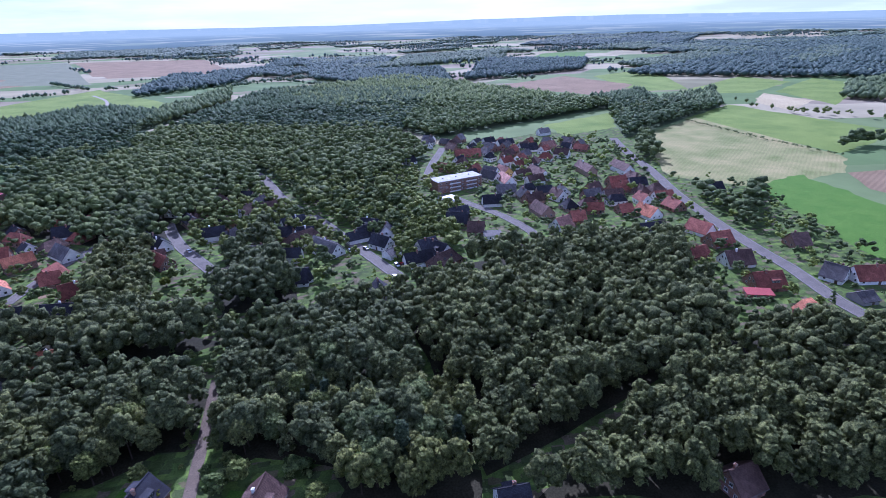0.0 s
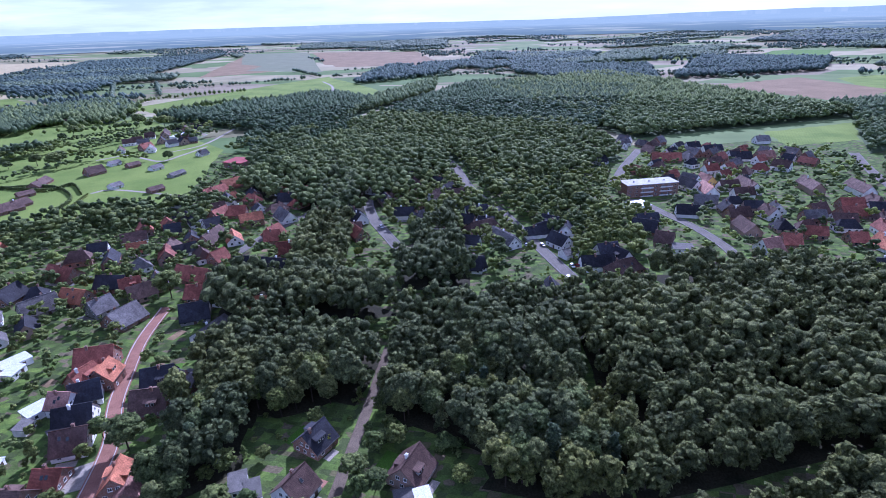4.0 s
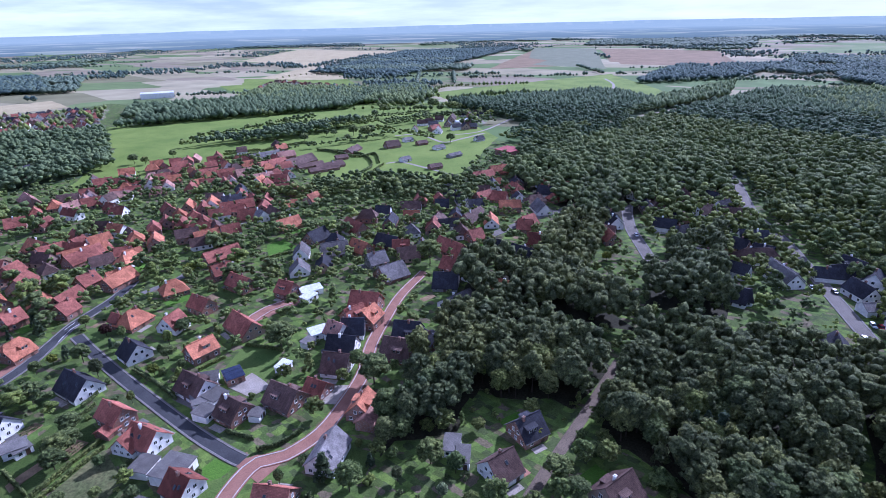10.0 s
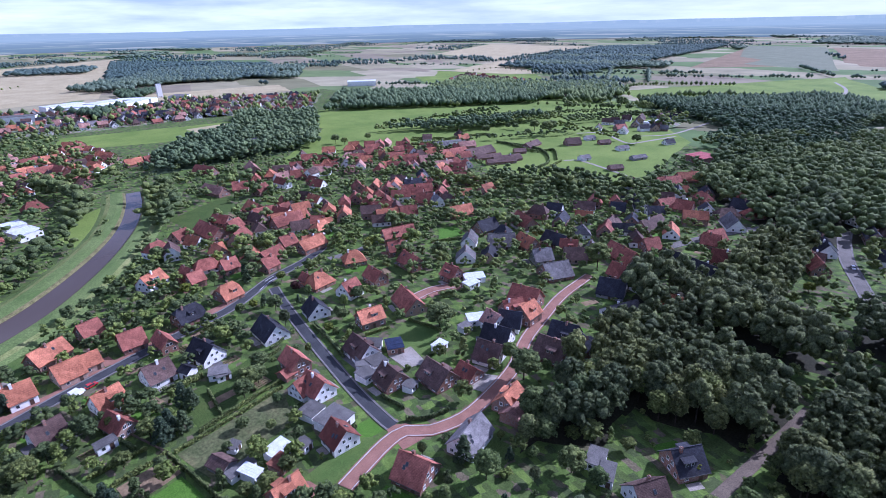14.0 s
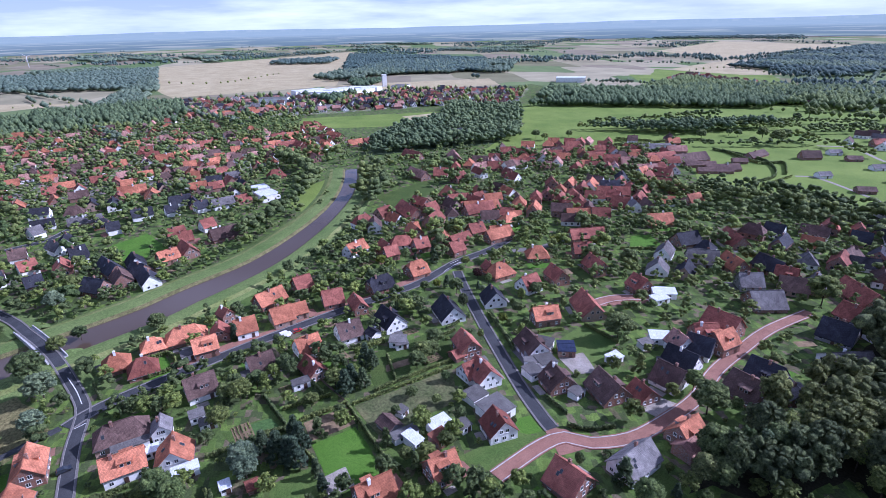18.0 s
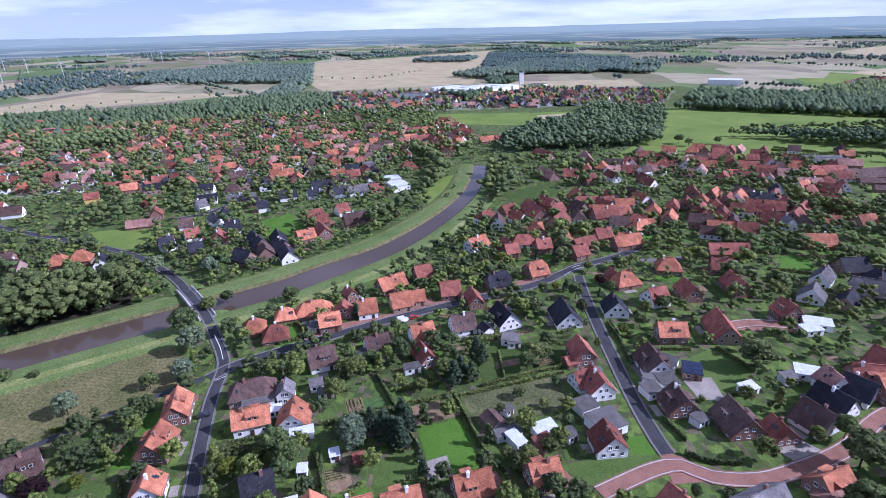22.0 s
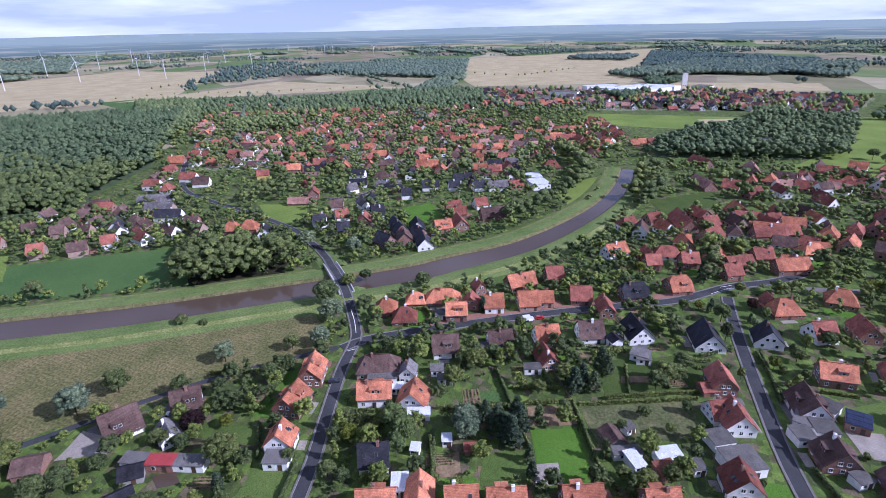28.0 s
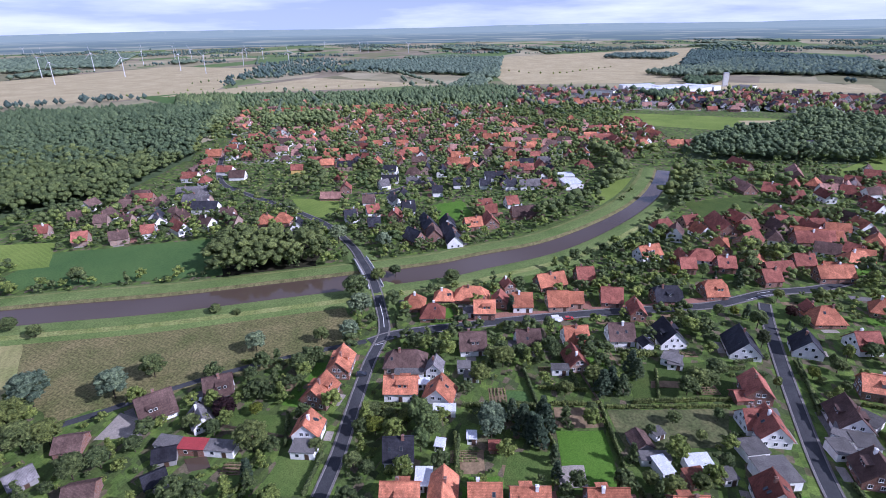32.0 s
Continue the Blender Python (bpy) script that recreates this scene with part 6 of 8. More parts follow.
house(-101.7, 213.6, -0.085, 11.8, 10.1, "o", "k")
house(-127.1, 259.4, 0.083, 10.0, 10.1, "d", "w")
house(-303.8, 229.2, 0.731, 11.9, 12, "r", "k")
house(-370.0, 126.8, 0.079, 15.6, 12, "o", "k")
house(-343.4, 88.0, 0.153, 25.5, 12.9, "r", "k")
house(-302.5, 79.7, 0.109, 10.0, 9.2, "o", "k")
house(-332.0, 135.9, 1.355, 22.7, 11, "o", "k")
house(-303.2, 147.4, 1.367, 9.1, 10.1, "o", "w")
house(-281.0, 126.9, 1.403, 11.0, 10.1, "o", "w")
house(-509.2, 136.2, 0.389, 23.6, 10.1, "r", "k")
house(-435.2, 120.5, 0.294, 24.4, 10.1, "p", "k")
house(-431.9, 139.9, 1.126, 11.6, 11, "r", "k")
house(-474.3, 167.0, -0.197, 24.4, 11, "p", "k", "gable", 11)
house(-436.6, 177.5, 1.699, 12.4, 10.1, "p", "w")
house(-294.6, 232.8, -0.255, 11.1, 9.2, "g", "w")
house(-264.2, 229.3, 1.365, 16.2, 11, "o", "k")
house(-290.8, 279.2, 1.656, 11.4, 10.1, "o", "k")
house(-231.4, 221.9, 1.555, 14.1, 11, "d", "k")
house(-406.7, 344.1, 1.460, 29.9, 12.9, "r", "k")
house(-393.2, 366.1, 1.573, 34.4, 14.7, "b", "k")
house(-355.0, 367.0, 1.302, 28.6, 11, "b", "k", "gable", 6)
house(-382.5, 432.3, 1.830, 26.1, 11, "b", "k", "gable", 6)
house(-204.4, 420.2, 0.939, 16.8, 12.9, "o", "k")
house(-168.1, 348.1, 0.130, 11.4, 11, "r", "k")
house(-128.2, 307.7, 1.216, 10.6, 11, "r", "k")
house(-164.5, 299.9, 1.517, 20.2, 11, "b", "k")
house(-131.4, 339.1, -0.885, 17.5, 11, "g", "w")
house(-80.3, 332.9, -0.925, 13.1, 10.1, "d", "w")
house(-145.8, 268.7, 1.118, 9.1, 10.1, "r", "k")
house(166.0, 389.7, -1.585, 19.9, 10.1, "p", "w")
house(196.7, 396.3, -1.511, 24.0, 9.2, "b", "w", "gable", 9)
house(239.7, 393.8, -1.629, 24.0, 9.2, "b", "t", "gable", 9)
house(268.9, 385.6, -1.608, 24.0, 9.2, "b", "w", "gable", 9)
house(15.2, 292.8, -0.960, 17.6, 11, "g", "w")
house(4.7, 321.2, -0.165, 9.9, 11, "d", "w")
house(74.5, 270.3, -1.021, 14.5, 11, "d", "w")
house(134.9, 341.7, -0.178, 13.1, 10.1, "d", "w")
house(159.2, 311.7, -1.527, 18.1, 10.1, "b", "t")
house(173.3, 289.8, -0.128, 9.1, 10.1, "r", "k")
house(100.4, 313.6, -0.442, 14.1, 11, "d", "k")
house(105.8, 293.2, -0.460, 9.8, 10.1, "b", "t")
house(158.6, 282.6, 0.324, 10.8, 12, "p", "w")
house(-3.6, 258.9, -0.128, 12.0, 11, "d", "w")
house(-20.2, 299.4, -0.004, 14.1, 10.1, "g", "w")
house(44.9, 321.9, -0.634, 11.4, 10.1, "d", "w")
house(221.5, 283.6, -1.419, 15.7, 11, "o", "w")
house(201.6, 254.9, -0.034, 14.6, 11, "d", "w")
house(231.8, 247.2, -1.296, 14.2, 11, "r", "w")
house(228.9, 229.1, 0.029, 13.6, 12, "r", "k")
house(205.2, 219.0, 0.124, 13.2, 9.2, "r", "k", "gable", 6)
house(218.2, 204.2, -0.148, 14.3, 12, "b", "w")
house(211.4, 178.8, -0.178, 14.5, 12.9, "r", "k")
house(205.3, 145.9, -1.897, 16.0, 11, "o", "k", "half", 8)
house(267.6, 212.7, -0.159, 9.9, 11, "b", "k")
house(248.6, 174.0, -1.180, 9.9, 11, "g", "w")
house(262.2, 168.0, -0.267, 15.8, 11, "r", "w")
house(240.3, 153.1, -0.077, 8.3, 9.2, "g", "s", "gable", 5)
house(299.2, 311.7, -0.058, 9.1, 10.1, "d", "w")
house(-83.5, 340.9, -0.938, 16.7, 10.1, "d", "w")
house(-77.9, 312.3, 0.108, 9.1, 10.1, "b", "k")
house(-125.9, 299.1, 0.252, 9.1, 10.1, "r", "k")
house(-110.8, 280.0, 0.307, 9.9, 11, "r", "k")
house(-109.1, 256.8, -0.191, 14.0, 11, "d", "w")
house(-106.6, 335.4, -0.803, 13.5, 10.1, "d", "w")
house(-143.2, 377.4, 0.066, 11.8, 11, "d", "w")
house(109.5, 505.4, -0.019, 18.8, 11, "d", "w")
house(166.9, 488.5, -0.108, 24.5, 12, "r", "k")
house(230.6, 488.8, 0.032, 18.0, 11, "d", "w")
house(216.1, 342.7, 0.300, 11.6, 11, "b", "k")
house(234.1, 337.2, 0.258, 17.4, 11, "r", "k")
house(46.3, 290.6, -0.927, 12.8, 9.2, "d", "w")
house(107.7, 84.4, 0.122, 9.1, 10.1, "b", "k")
house(46.0, 97.0, -0.081, 8.3, 9.2, "d", "w")
house(-586.2, 207.4, 1.990, 20.8, 12.9, "d", "k", "gable", 11)

# farther houses over the river, on the estate and by the pastures
house(-298.5, -336.6, 3.27, 11, 8, "b", "w", "gable", 8, 2)
house(-302.7, -313.1, 1.92, 14, 9, "b", "k", "gable", 8, 2)
house(-326.0, -317.1, 1.91, 13, 9, "b", "k", "gable", 8, 2)
house(-284.4, -268.5, 3.48, 9, 8, "d", "w", "gable", 8, 2)
house(-288.4, -253.1, 3.26, 9, 8, "b", "k", "gable", 8, 2)
house(-342.4, -284.2, 1.89, 24, 9, "g", "w", "gable", 8, 2)
house(-324.5, -267.3, 1.70, 20, 9, "g", "t", "gable", 8, 2)
house(-311.2, -250.5, 1.76, 18, 9, "d", "w", "gable", 8, 2)
house(-300.6, -225.4, 1.69, 9, 8, "b", "k", "gable", 8, 2)
house(-469.1, -356.5, 1.91, 15, 12, "o", "k", "gable", 8, 2)
house(-407.6, -301.2, 1.69, 14, 9, "r", "w", "gable", 8, 2)
house(-395.0, -280.6, 1.83, 13, 10, "b", "w", "gable", 8, 2)
house(-484.1, -347.4, 1.69, 11, 8, "r", "k", "gable", 8, 2)
house(-494.0, -337.5, 1.72, 10, 8, "r", "k", "gable", 8, 2)
house(-288.5, -167.0, 3.47, 9, 8, "d", "w", "gable", 8, 2)
house(-274.5, -174.8, 1.74, 8, 7, "g", "w", "gable", 6, 2)
house(-664.8, -456.5, 1.82, 22, 10, "p", "k", "gable", 8, 2)
house(-620.8, -439.9, 3.39, 12, 10, "o", "k", "gable", 8, 2)
house(-624.1, -413.4, 3.47, 12, 9, "p", "w", "gable", 8, 2)
house(-553.3, -362.7, 1.75, 14, 10, "r", "k", "gable", 8, 2)
house(-542.8, -340.5, 3.34, 13, 9, "r", "k", "gable", 8, 2)
house(-544.6, -327.6, 3.37, 13, 9, "r", "k", "gable", 8, 2)
house(-546.4, -314.6, 3.44, 13, 9, "r", "k", "gable", 8, 2)
house(-548.2, -301.8, 3.28, 13, 9, "r", "k", "gable", 8, 2)
house(-550.0, -288.9, 3.49, 13, 9, "o", "k", "gable", 8, 2)
house(-551.8, -276.2, 3.26, 13, 9, "r", "k", "gable", 8, 2)
house(-710.9, -459.2, 1.75, 15, 10, "o", "k", "gable", 8, 2)
house(-768.4, -465.6, 1.80, 16, 10, "p", "k", "gable", 8, 2)
house(-753.3, -435.9, 1.69, 14, 10, "o", "k", "gable", 8, 2)
house(-850.3, -455.6, 3.43, 16, 11, "o", "k", "gable", 8, 2)
house(-707.9, -390.2, 3.47, 15, 11, "p", "k", "gable", 8, 2)
house(-851.2, -530.1, 1.91, 15, 10, "r", "k", "gable", 8, 2)
house(-763.8, -391.9, 1.78, 14, 10, "r", "k", "gable", 8, 2)
house(-423.6, -240.0, 1.92, 10, 8, "r", "y", "gable", 8, 2)
house(-454.8, -238.2, 1.83, 12, 9, "r", "k", "gable", 8, 2)
house(-448.1, -222.5, 1.90, 12, 9, "o", "k", "gable", 8, 2)
house(-452.1, -211.5, 3.39, 11, 9, "r", "k", "gable", 8, 2)
house(-471.5, -207.4, 1.86, 12, 9, "r", "k", "gable", 8, 2)
house(-478.4, -194.2, 1.71, 12, 9, "r", "k", "gable", 8, 2)
house(-374.3, -172.1, 3.48, 10, 8, "r", "k", "gable", 8, 2)
house(-355.5, -175.2, 1.75, 16, 8, "p", "k", "gable", 6, 2)
house(-461.7, -179.4, 3.35, 11, 9, "o", "k", "gable", 8, 2)
house(-465.3, -156.1, 3.50, 12, 9, "o", "k", "gable", 8, 2)
house(-474.4, -142.6, 1.77, 13, 9, "b", "k", "gable", 8, 2)
house(-456.9, -111.5, 3.29, 11, 9, "r", "k", "gable", 8, 2)
house(-475.5, -105.4, 1.75, 20, 11, "o", "k", "gable", 8, 2)
house(-458.3, -88.9, 3.28, 14, 11, "o", "k", "gable", 8, 2)
house(-465.6, -56.1, 1.87, 13, 9, "o", "k", "gable", 8, 2)
house(-461.5, -42.4, 1.88, 11, 9, "r", "k", "gable", 8, 2)
house(-476.0, -31.5, 3.49, 13, 11, "r", "k", "gable", 8, 2)
house(-484.0, 5.7, 1.77, 15, 11, "r", "k", "hip", 8, 2)
house(-364.2, -123.1, 3.29, 11, 8, "d", "w", "gable", 8, 2)
house(-319.7, -113.3, 3.40, 11, 9, "r", "k", "gable", 8, 2)
house(-408.0, -123.1, 1.82, 20, 9, "g", "t", "gable", 6, 2)
house(-405.2, -87.5, 1.85, 13, 9, "d", "w", "gable", 8, 2)
house(-430.2, -65.9, 1.88, 15, 9, "d", "w", "gable", 8, 2)
house(-410.7, -35.0, 1.92, 15, 9, "g", "w", "gable", 8, 2)
house(-342.1, -56.4, 1.83, 13, 9, "r", "k", "gable", 8, 2)
house(-312.8, -76.5, 3.49, 11, 9, "d", "w", "gable", 8, 2)
house(-285.5, -65.9, 3.50, 13, 9, "d", "w", "gable", 8, 2)
house(-292.5, -79.6, 3.49, 12, 9, "b", "k", "gable", 8, 2)
house(-768.8, -343.7, 3.49, 13, 10, "r", "k", "gable", 8, 2)
house(-799.9, -338.5, 1.69, 13, 10, "o", "k", "gable", 8, 2)
house(-774.5, -287.7, 1.70, 14, 10, "r", "k", "gable", 8, 2)
house(-676.4, -240.3, 1.68, 18, 11, "o", "k", "gable", 8, 2)
house(-605.4, -243.9, 1.89, 16, 10, "r", "k", "gable", 8, 2)
house(-615.6, -284.4, 1.91, 14, 10, "r", "k", "gable", 8, 2)
house(-619.3, -195.7, 1.92, 16, 10, "r", "k", "gable", 8, 2)
house(-629.4, -177.7, 1.86, 13, 10, "p", "k", "gable", 8, 2)
house(-584.4, -136.0, 1.92, 14, 10, "o", "k", "gable", 8, 2)
house(-688.2, -141.5, 1.92, 16, 10, "o", "k", "gable", 8, 2)
house(-703.7, -126.0, 1.77, 14, 10, "r", "k", "gable", 8, 2)
house(-715.0, -109.3, 1.90, 15, 10, "p", "k", "gable", 8, 2)
house(-596.5, -97.0, 1.91, 16, 10, "o", "k", "gable", 8, 2)
house(-605.7, -79.4, 1.82, 18, 11, "o", "k", "gable", 8, 2)
house(-655.9, -62.6, 1.75, 16, 11, "r", "k", "gable", 8, 2)
house(-787.9, -60.5, 3.49, 18, 12, "r", "k", "gable", 10, 2)
house(-700.5, -38.9, 1.92, 13, 10, "b", "w", "gable", 8, 2)
house(-665.8, 15.9, 1.88, 16, 11, "r", "k", "gable", 8, 2)
house(-668.3, 35.2, 1.69, 18, 12, "o", "k", "gable", 8, 2)
house(-612.5, 21.4, 1.69, 20, 10, "r", "w", "gable", 8, 2)
house(-623.3, 51.4, 1.78, 15, 10, "b", "k", "gable", 8, 2)
house(-561.2, 44.9, 1.92, 18, 12, "r", "k", "gable", 8, 2)
house(-591.1, 93.6, 1.78, 16, 10, "o", "k", "gable", 8, 2)
house(-593.5, 110.1, 1.76, 13, 10, "r", "k", "gable", 8, 2)
house(-497.7, -166.6, 1.70, 14, 9, "r", "k", "gable", 8, 2)
house(-530.5, -227.2, 1.92, 14, 9, "b", "k", "gable", 8, 2)
house(-523.2, -139.2, 1.92, 13, 9, "r", "k", "gable", 8, 2)
house(-776.7, -266.4, 3.41, 12, 9, "r", "k", "gable", 8, 2)
house(-782.8, -207.5, 3.48, 12, 9, "p", "k", "gable", 8, 2)
house(-808.6, -249.9, 1.84, 12, 9, "b", "k", "gable", 8, 2)
house(-665.5, -330.8, 1.92, 15, 10, "r", "k", "gable", 8, 2)
house(-713.9, -336.8, 1.92, 12, 9, "o", "k", "gable", 8, 2)
house(-1.9, 344.3, 0.32, 15, 10, "d", "w", "gable", 8, 2)
house(34.6, 306.0, 0.25, 14, 8, "d", "w", "gable", 7, 2)
house(60.5, 259.8, 0.09, 15, 9, "d", "w", "gable", 8, 2)
house(104.5, 324.9, 0.19, 14, 9, "d", "w", "gable", 8, 2)
house(174.0, 414.6, 1.82, 14, 10, "p", "y", "gable", 8, 2)
house(164.4, 336.0, 0.17, 14, 10, "b", "k", "gable", 8, 2)
house(117.5, 257.5, 1.66, 13, 9, "b", "w", "gable", 8, 2)
house(189.4, 446.6, 0.31, 12, 9, "r", "w", "gable", 8, 2)
house(34.8, 229.2, 1.70, 12, 9, "d", "w", "gable", 8, 2)
house(-50.2, 341.2, 0.09, 13, 9, "d", "w", "gable", 8, 2)
house(-14.9, 384.3, 0.29, 16, 10, "b", "k", "gable", 8, 2)
house(183.5, 397.7, 0.16, 14, 9, "b", "w", "gable", 8, 2)
house(186.0, 379.2, 0.10, 14, 9, "b", "w", "gable", 8, 2)
house(280.5, 556.8, 0.20, 14, 9, "g", "w", "gable", 8, 2)
house(218.0, 518.5, 0.20, 18, 9, "d", "w", "gable", 8, 2)
house(205.3, 533.3, 0.26, 13, 9, "d", "w", "gable", 8, 2)
house(252.7, 490.7, 0.23, 16, 9, "p", "k", "gable", 8, 2)
house(-373.4, 360.5, 1.27, 26, 8, "b", "k", "gable", 5, 2)
house(-351.5, 356.1, 1.12, 28, 8, "b", "k", "gable", 5, 2)
house(-357.4, 469.1, 1.14, 16, 11, "b", "k", "gable", 8, 2)
house(-224.6, 371.6, 2.82, 12, 10, "g", "w", "gable", 8, 2)
house(-361.3, 504.0, 1.20, 11, 8, "g", "w", "gable", 5, 2)
house(-336.6, 496.0, 1.08, 12, 8, "b", "k", "gable", 5, 2)
house(-306.5, 483.9, 1.23, 12, 8, "g", "w", "gable", 5, 2)
house(-273.3, 460.0, 1.29, 16, 7, "g", "s", "gable", 4.5, 2)
house(-306.9, 422.4, 1.28, 10, 8, "g", "w", "gable", 5, 2)
house(-369.7, 400.6, 1.05, 12, 8, "b", "k", "gable", 5, 2)
house(-369.2, 573.8, 1.22, 14, 9, "r", "k", "gable", 8, 2)
house(-348.9, 591.2, 1.06, 12, 8, "d", "w", "gable", 8, 2)
house(-348.7, 622.3, 1.05, 12, 8, "b", "k", "gable", 8, 2)
house(-289.0, 542.0, 1.22, 11, 8, "d", "w", "gable", 6, 2)
house(-264.7, 410.6, 1.05, 12, 8, "b", "k", "gable", 5, 2)
house(-207.7, 396.3, 1.08, 20, 10, "r", "k", "gable", 8, 2)
house(-402.2, 307.2, 1.22, 14, 11, "p", "k", "gable", 8, 2)
house(-431.6, 293.1, 1.08, 16, 11, "r", "k", "gable", 8, 2)
house(-374.1, 304.3, 1.28, 18, 9, "p", "k", "gable", 8, 2)
house(-448.7, 288.1, 2.77, 13, 9, "o", "k", "gable", 8, 2)
house(-179.0, 343.1, 1.27, 14, 10, "r", "k", "gable", 8, 2)
house(-359.3, 269.9, 2.62, 13, 10, "d", "w", "gable", 8, 2)
house(-341.9, 246.7, 1.05, 14, 10, "d", "k", "gable", 8, 2)
house(-441.3, 356.7, 1.25, 16, 10, "g", "k", "gable", 8, 2)
house(-423.5, 377.3, 1.19, 18, 9, "p", "k", "gable", 8, 2)

# low sheds and garages
shed(-129.3, 30.6, 2.045, 3.6, 6, 3, "sheet")
shed(-132.8, 40.4, 1.892, 7.2, 5, 3, "sheet")
shed(-127.2, 38.8, 1.985, 5.6, 5, 2.8, "rust")
shed(-130.0, 47.6, 1.915, 3.6, 4, 2.8, "felt")
shed(-133.6, 60.2, 1.888, 9.8, 9, 3.5, "felt")
shed(-142.6, 56.7, 1.938, 6.8, 6, 3, "felt")
shed(-132.6, 28.9, 1.799, 8.4, 3, 2.6, "felt")
shed(-163.8, 94.2, 0.807, 7.3, 6, 3, "felt")
shed(-152.4, 89.0, 1.617, 6.7, 6, 3, "felt")
shed(-139.5, -35.1, 1.796, 7.1, 3, 2.8, "sheet")
shed(-112.9, -71.5, 1.731, 7.2, 5, 3, "felt")
shed(-109.8, -33.6, 1.800, 4.4, 6, 3, "sheet")
shed(-106.2, -104.6, 1.736, 7.9, 4, 3, "redsheet")
shed(-107.6, -96.2, 1.694, 9.2, 4, 2.8, "felt")
shed(-105.5, -112.7, 1.634, 7.5, 4, 3, "felt")
shed(-183.7, 40.9, 1.573, 5.1, 4, 2.6, "felt")
shed(-189.1, 41.4, 1.530, 3.0, 4, 2.6, "felt")
shed(-205.4, -40.2, 1.786, 5.5, 4, 2.8, "felt")
shed(-164.5, -34.0, 1.792, 4.6, 4, 2.8, "felt")
shed(-156.4, -52.4, 1.793, 10.3, 3, 2.8, "felt")
shed(-151.6, -45.9, 1.794, 4.4, 3, 2.8, "sheet")
shed(-182.2, -17.1, 1.790, 5.5, 4, 2.8, "felt")
shed(-170.8, 0.3, 1.792, 6.1, 3, 2.8, "felt")
shed(-183.0, 167.5, 1.084, 10.4, 6, 3, "sheet")
shed(-157.4, 100.6, 1.166, 6.5, 7, 3, "solar")
shed(-155.0, 85.0, 1.067, 6.4, 6, 3, "felt")
shed(-151.5, 139.8, 1.092, 7.8, 6, 3, "sheet")
shed(-135.1, 129.1, 0.915, 5.8, 5, 3, "felt")
shed(-202.9, 497.3, -0.003, 29.1, 12, 6, "sheet")
shed(-228.2, 491.8, -0.260, 21.3, 20, 6, "redsheet")
shed(-67.8, 110.7, 0.406, 5.0, 7, 3, "felt")
shed(-62.4, 108.2, 0.449, 4.1, 7, 3, "felt")
shed(-19.5, 106.4, 0.283, 5.5, 6, 3, "felt")
shed(-14.7, 107.6, 0.359, 4.3, 5, 3, "sheet")
flats(123.9, 391.2, 0.214, 39.1, 14, 9)
shed(-111.7, 154.7, 1.376, 7.6, 5, 3, "felt")
shed(-361.3, 634.8, 1.495, 30.5, 10, 5, "sheet")
shed(199.6, 170.8, -0.441, 11.5, 6, 3, "redsheet")
shed(212.0, 255.6, 0.033, 10.3, 6, 3, "sheet")
shed(210.6, 243.7, -0.357, 6.5, 6, 3, "felt")
shed(112.5, 282.4, -0.173, 10.5, 8, 3, "felt")
shed(-1144.8, 97.0, 1.984, 64.8, 20, 8, "sheet")
shed(-1131.3, 155.6, 2.191, 60.8, 25, 8, "sheet")
shed(-1110.5, 204.1, 2.369, 91.1, 25, 8, "sheet")
shed(-1076.6, 123.1, 2.000, 55.8, 15, 7, "sheet")
shed(-1134.2, 283.8, 0.899, 30.6, 30, 8, "felt")
shed(-1029.5, 26.8, 1.277, 50.4, 18, 9, "felt")
shed(-1083.3, 654.0, 1.003, 61.3, 30, 10, "sheet")
shed(-1141.4, 209.2, 0.998, 63.4, 25, 8, "sheet")
shed(-1088.5, 127.3, 0.996, 73.0, 25, 8, "sheet")
# white water tower, stood in for by a tall narrow works hall
shed(-1205.0, 265.7, 1.590, 9.1, 8, 25, "sheet")
shed(-159.5, -30.2, 1.724, 5.2, 3, 2.6, "felt")
shed(-185.8, 40.1, 1.200, 6.6, 5, 3, "felt")
shed(-124.1, -32.6, 1.603, 2.7, 3, 2.4, "sheet")
shed(-129.4, -24.0, 1.780, 2.8, 3, 2.4, "sheet")
shed(-148.2, 81.4, 1.803, 5.7, 6, 3, "felt")
shed(-143.7, 30.7, 2.192, 3.5, 3, 2.4, "felt")
shed(-100.4, 167.2, 0.039, 6.6, 4, 2.6, "felt")
shed(-448.8, 380.0, 1.297, 27.2, 7, 4, "felt")
shed(-145.7, 114.5, 1.811, 5.9, 4, 2.6, "sheet")
shed(-178.8, 161.7, 1.631, 7.7, 5, 2.8, "sheet")
shed(-149.8, 131.9, 1.660, 5.4, 4, 2.6, "felt")
shed(-132.4, 90.1, 1.992, 4.7, 4, 2.6, "felt")
shed(-440.8, -8.7, 1.907, 11.9, 12, 5, "sheet")
shed(-420.1, -3.6, 1.997, 14.1, 14, 5, "sheet")
shed(107.3, 355.7, 0.416, 13.5, 10, 4, "sheet")

# white road markings
ribbon("road_marking", ((-206.0, -82.3), (-196.0, -77.0), (-187.4, -73.4)), [(-0.13, 0.215, 0), (0.13, 0.215, 0)], [M["white"]], "white painted line on the asphalt", "marking", lift=bridge_lift)
ribbon("road_marking", ((-173.6, -72.4), (-174.6, -70.9), (-175.7, -69.4)), [(-0.13, 0.215, 0), (0.13, 0.215, 0)], [M["white"]], "white painted line on the asphalt", "marking", lift=bridge_lift)
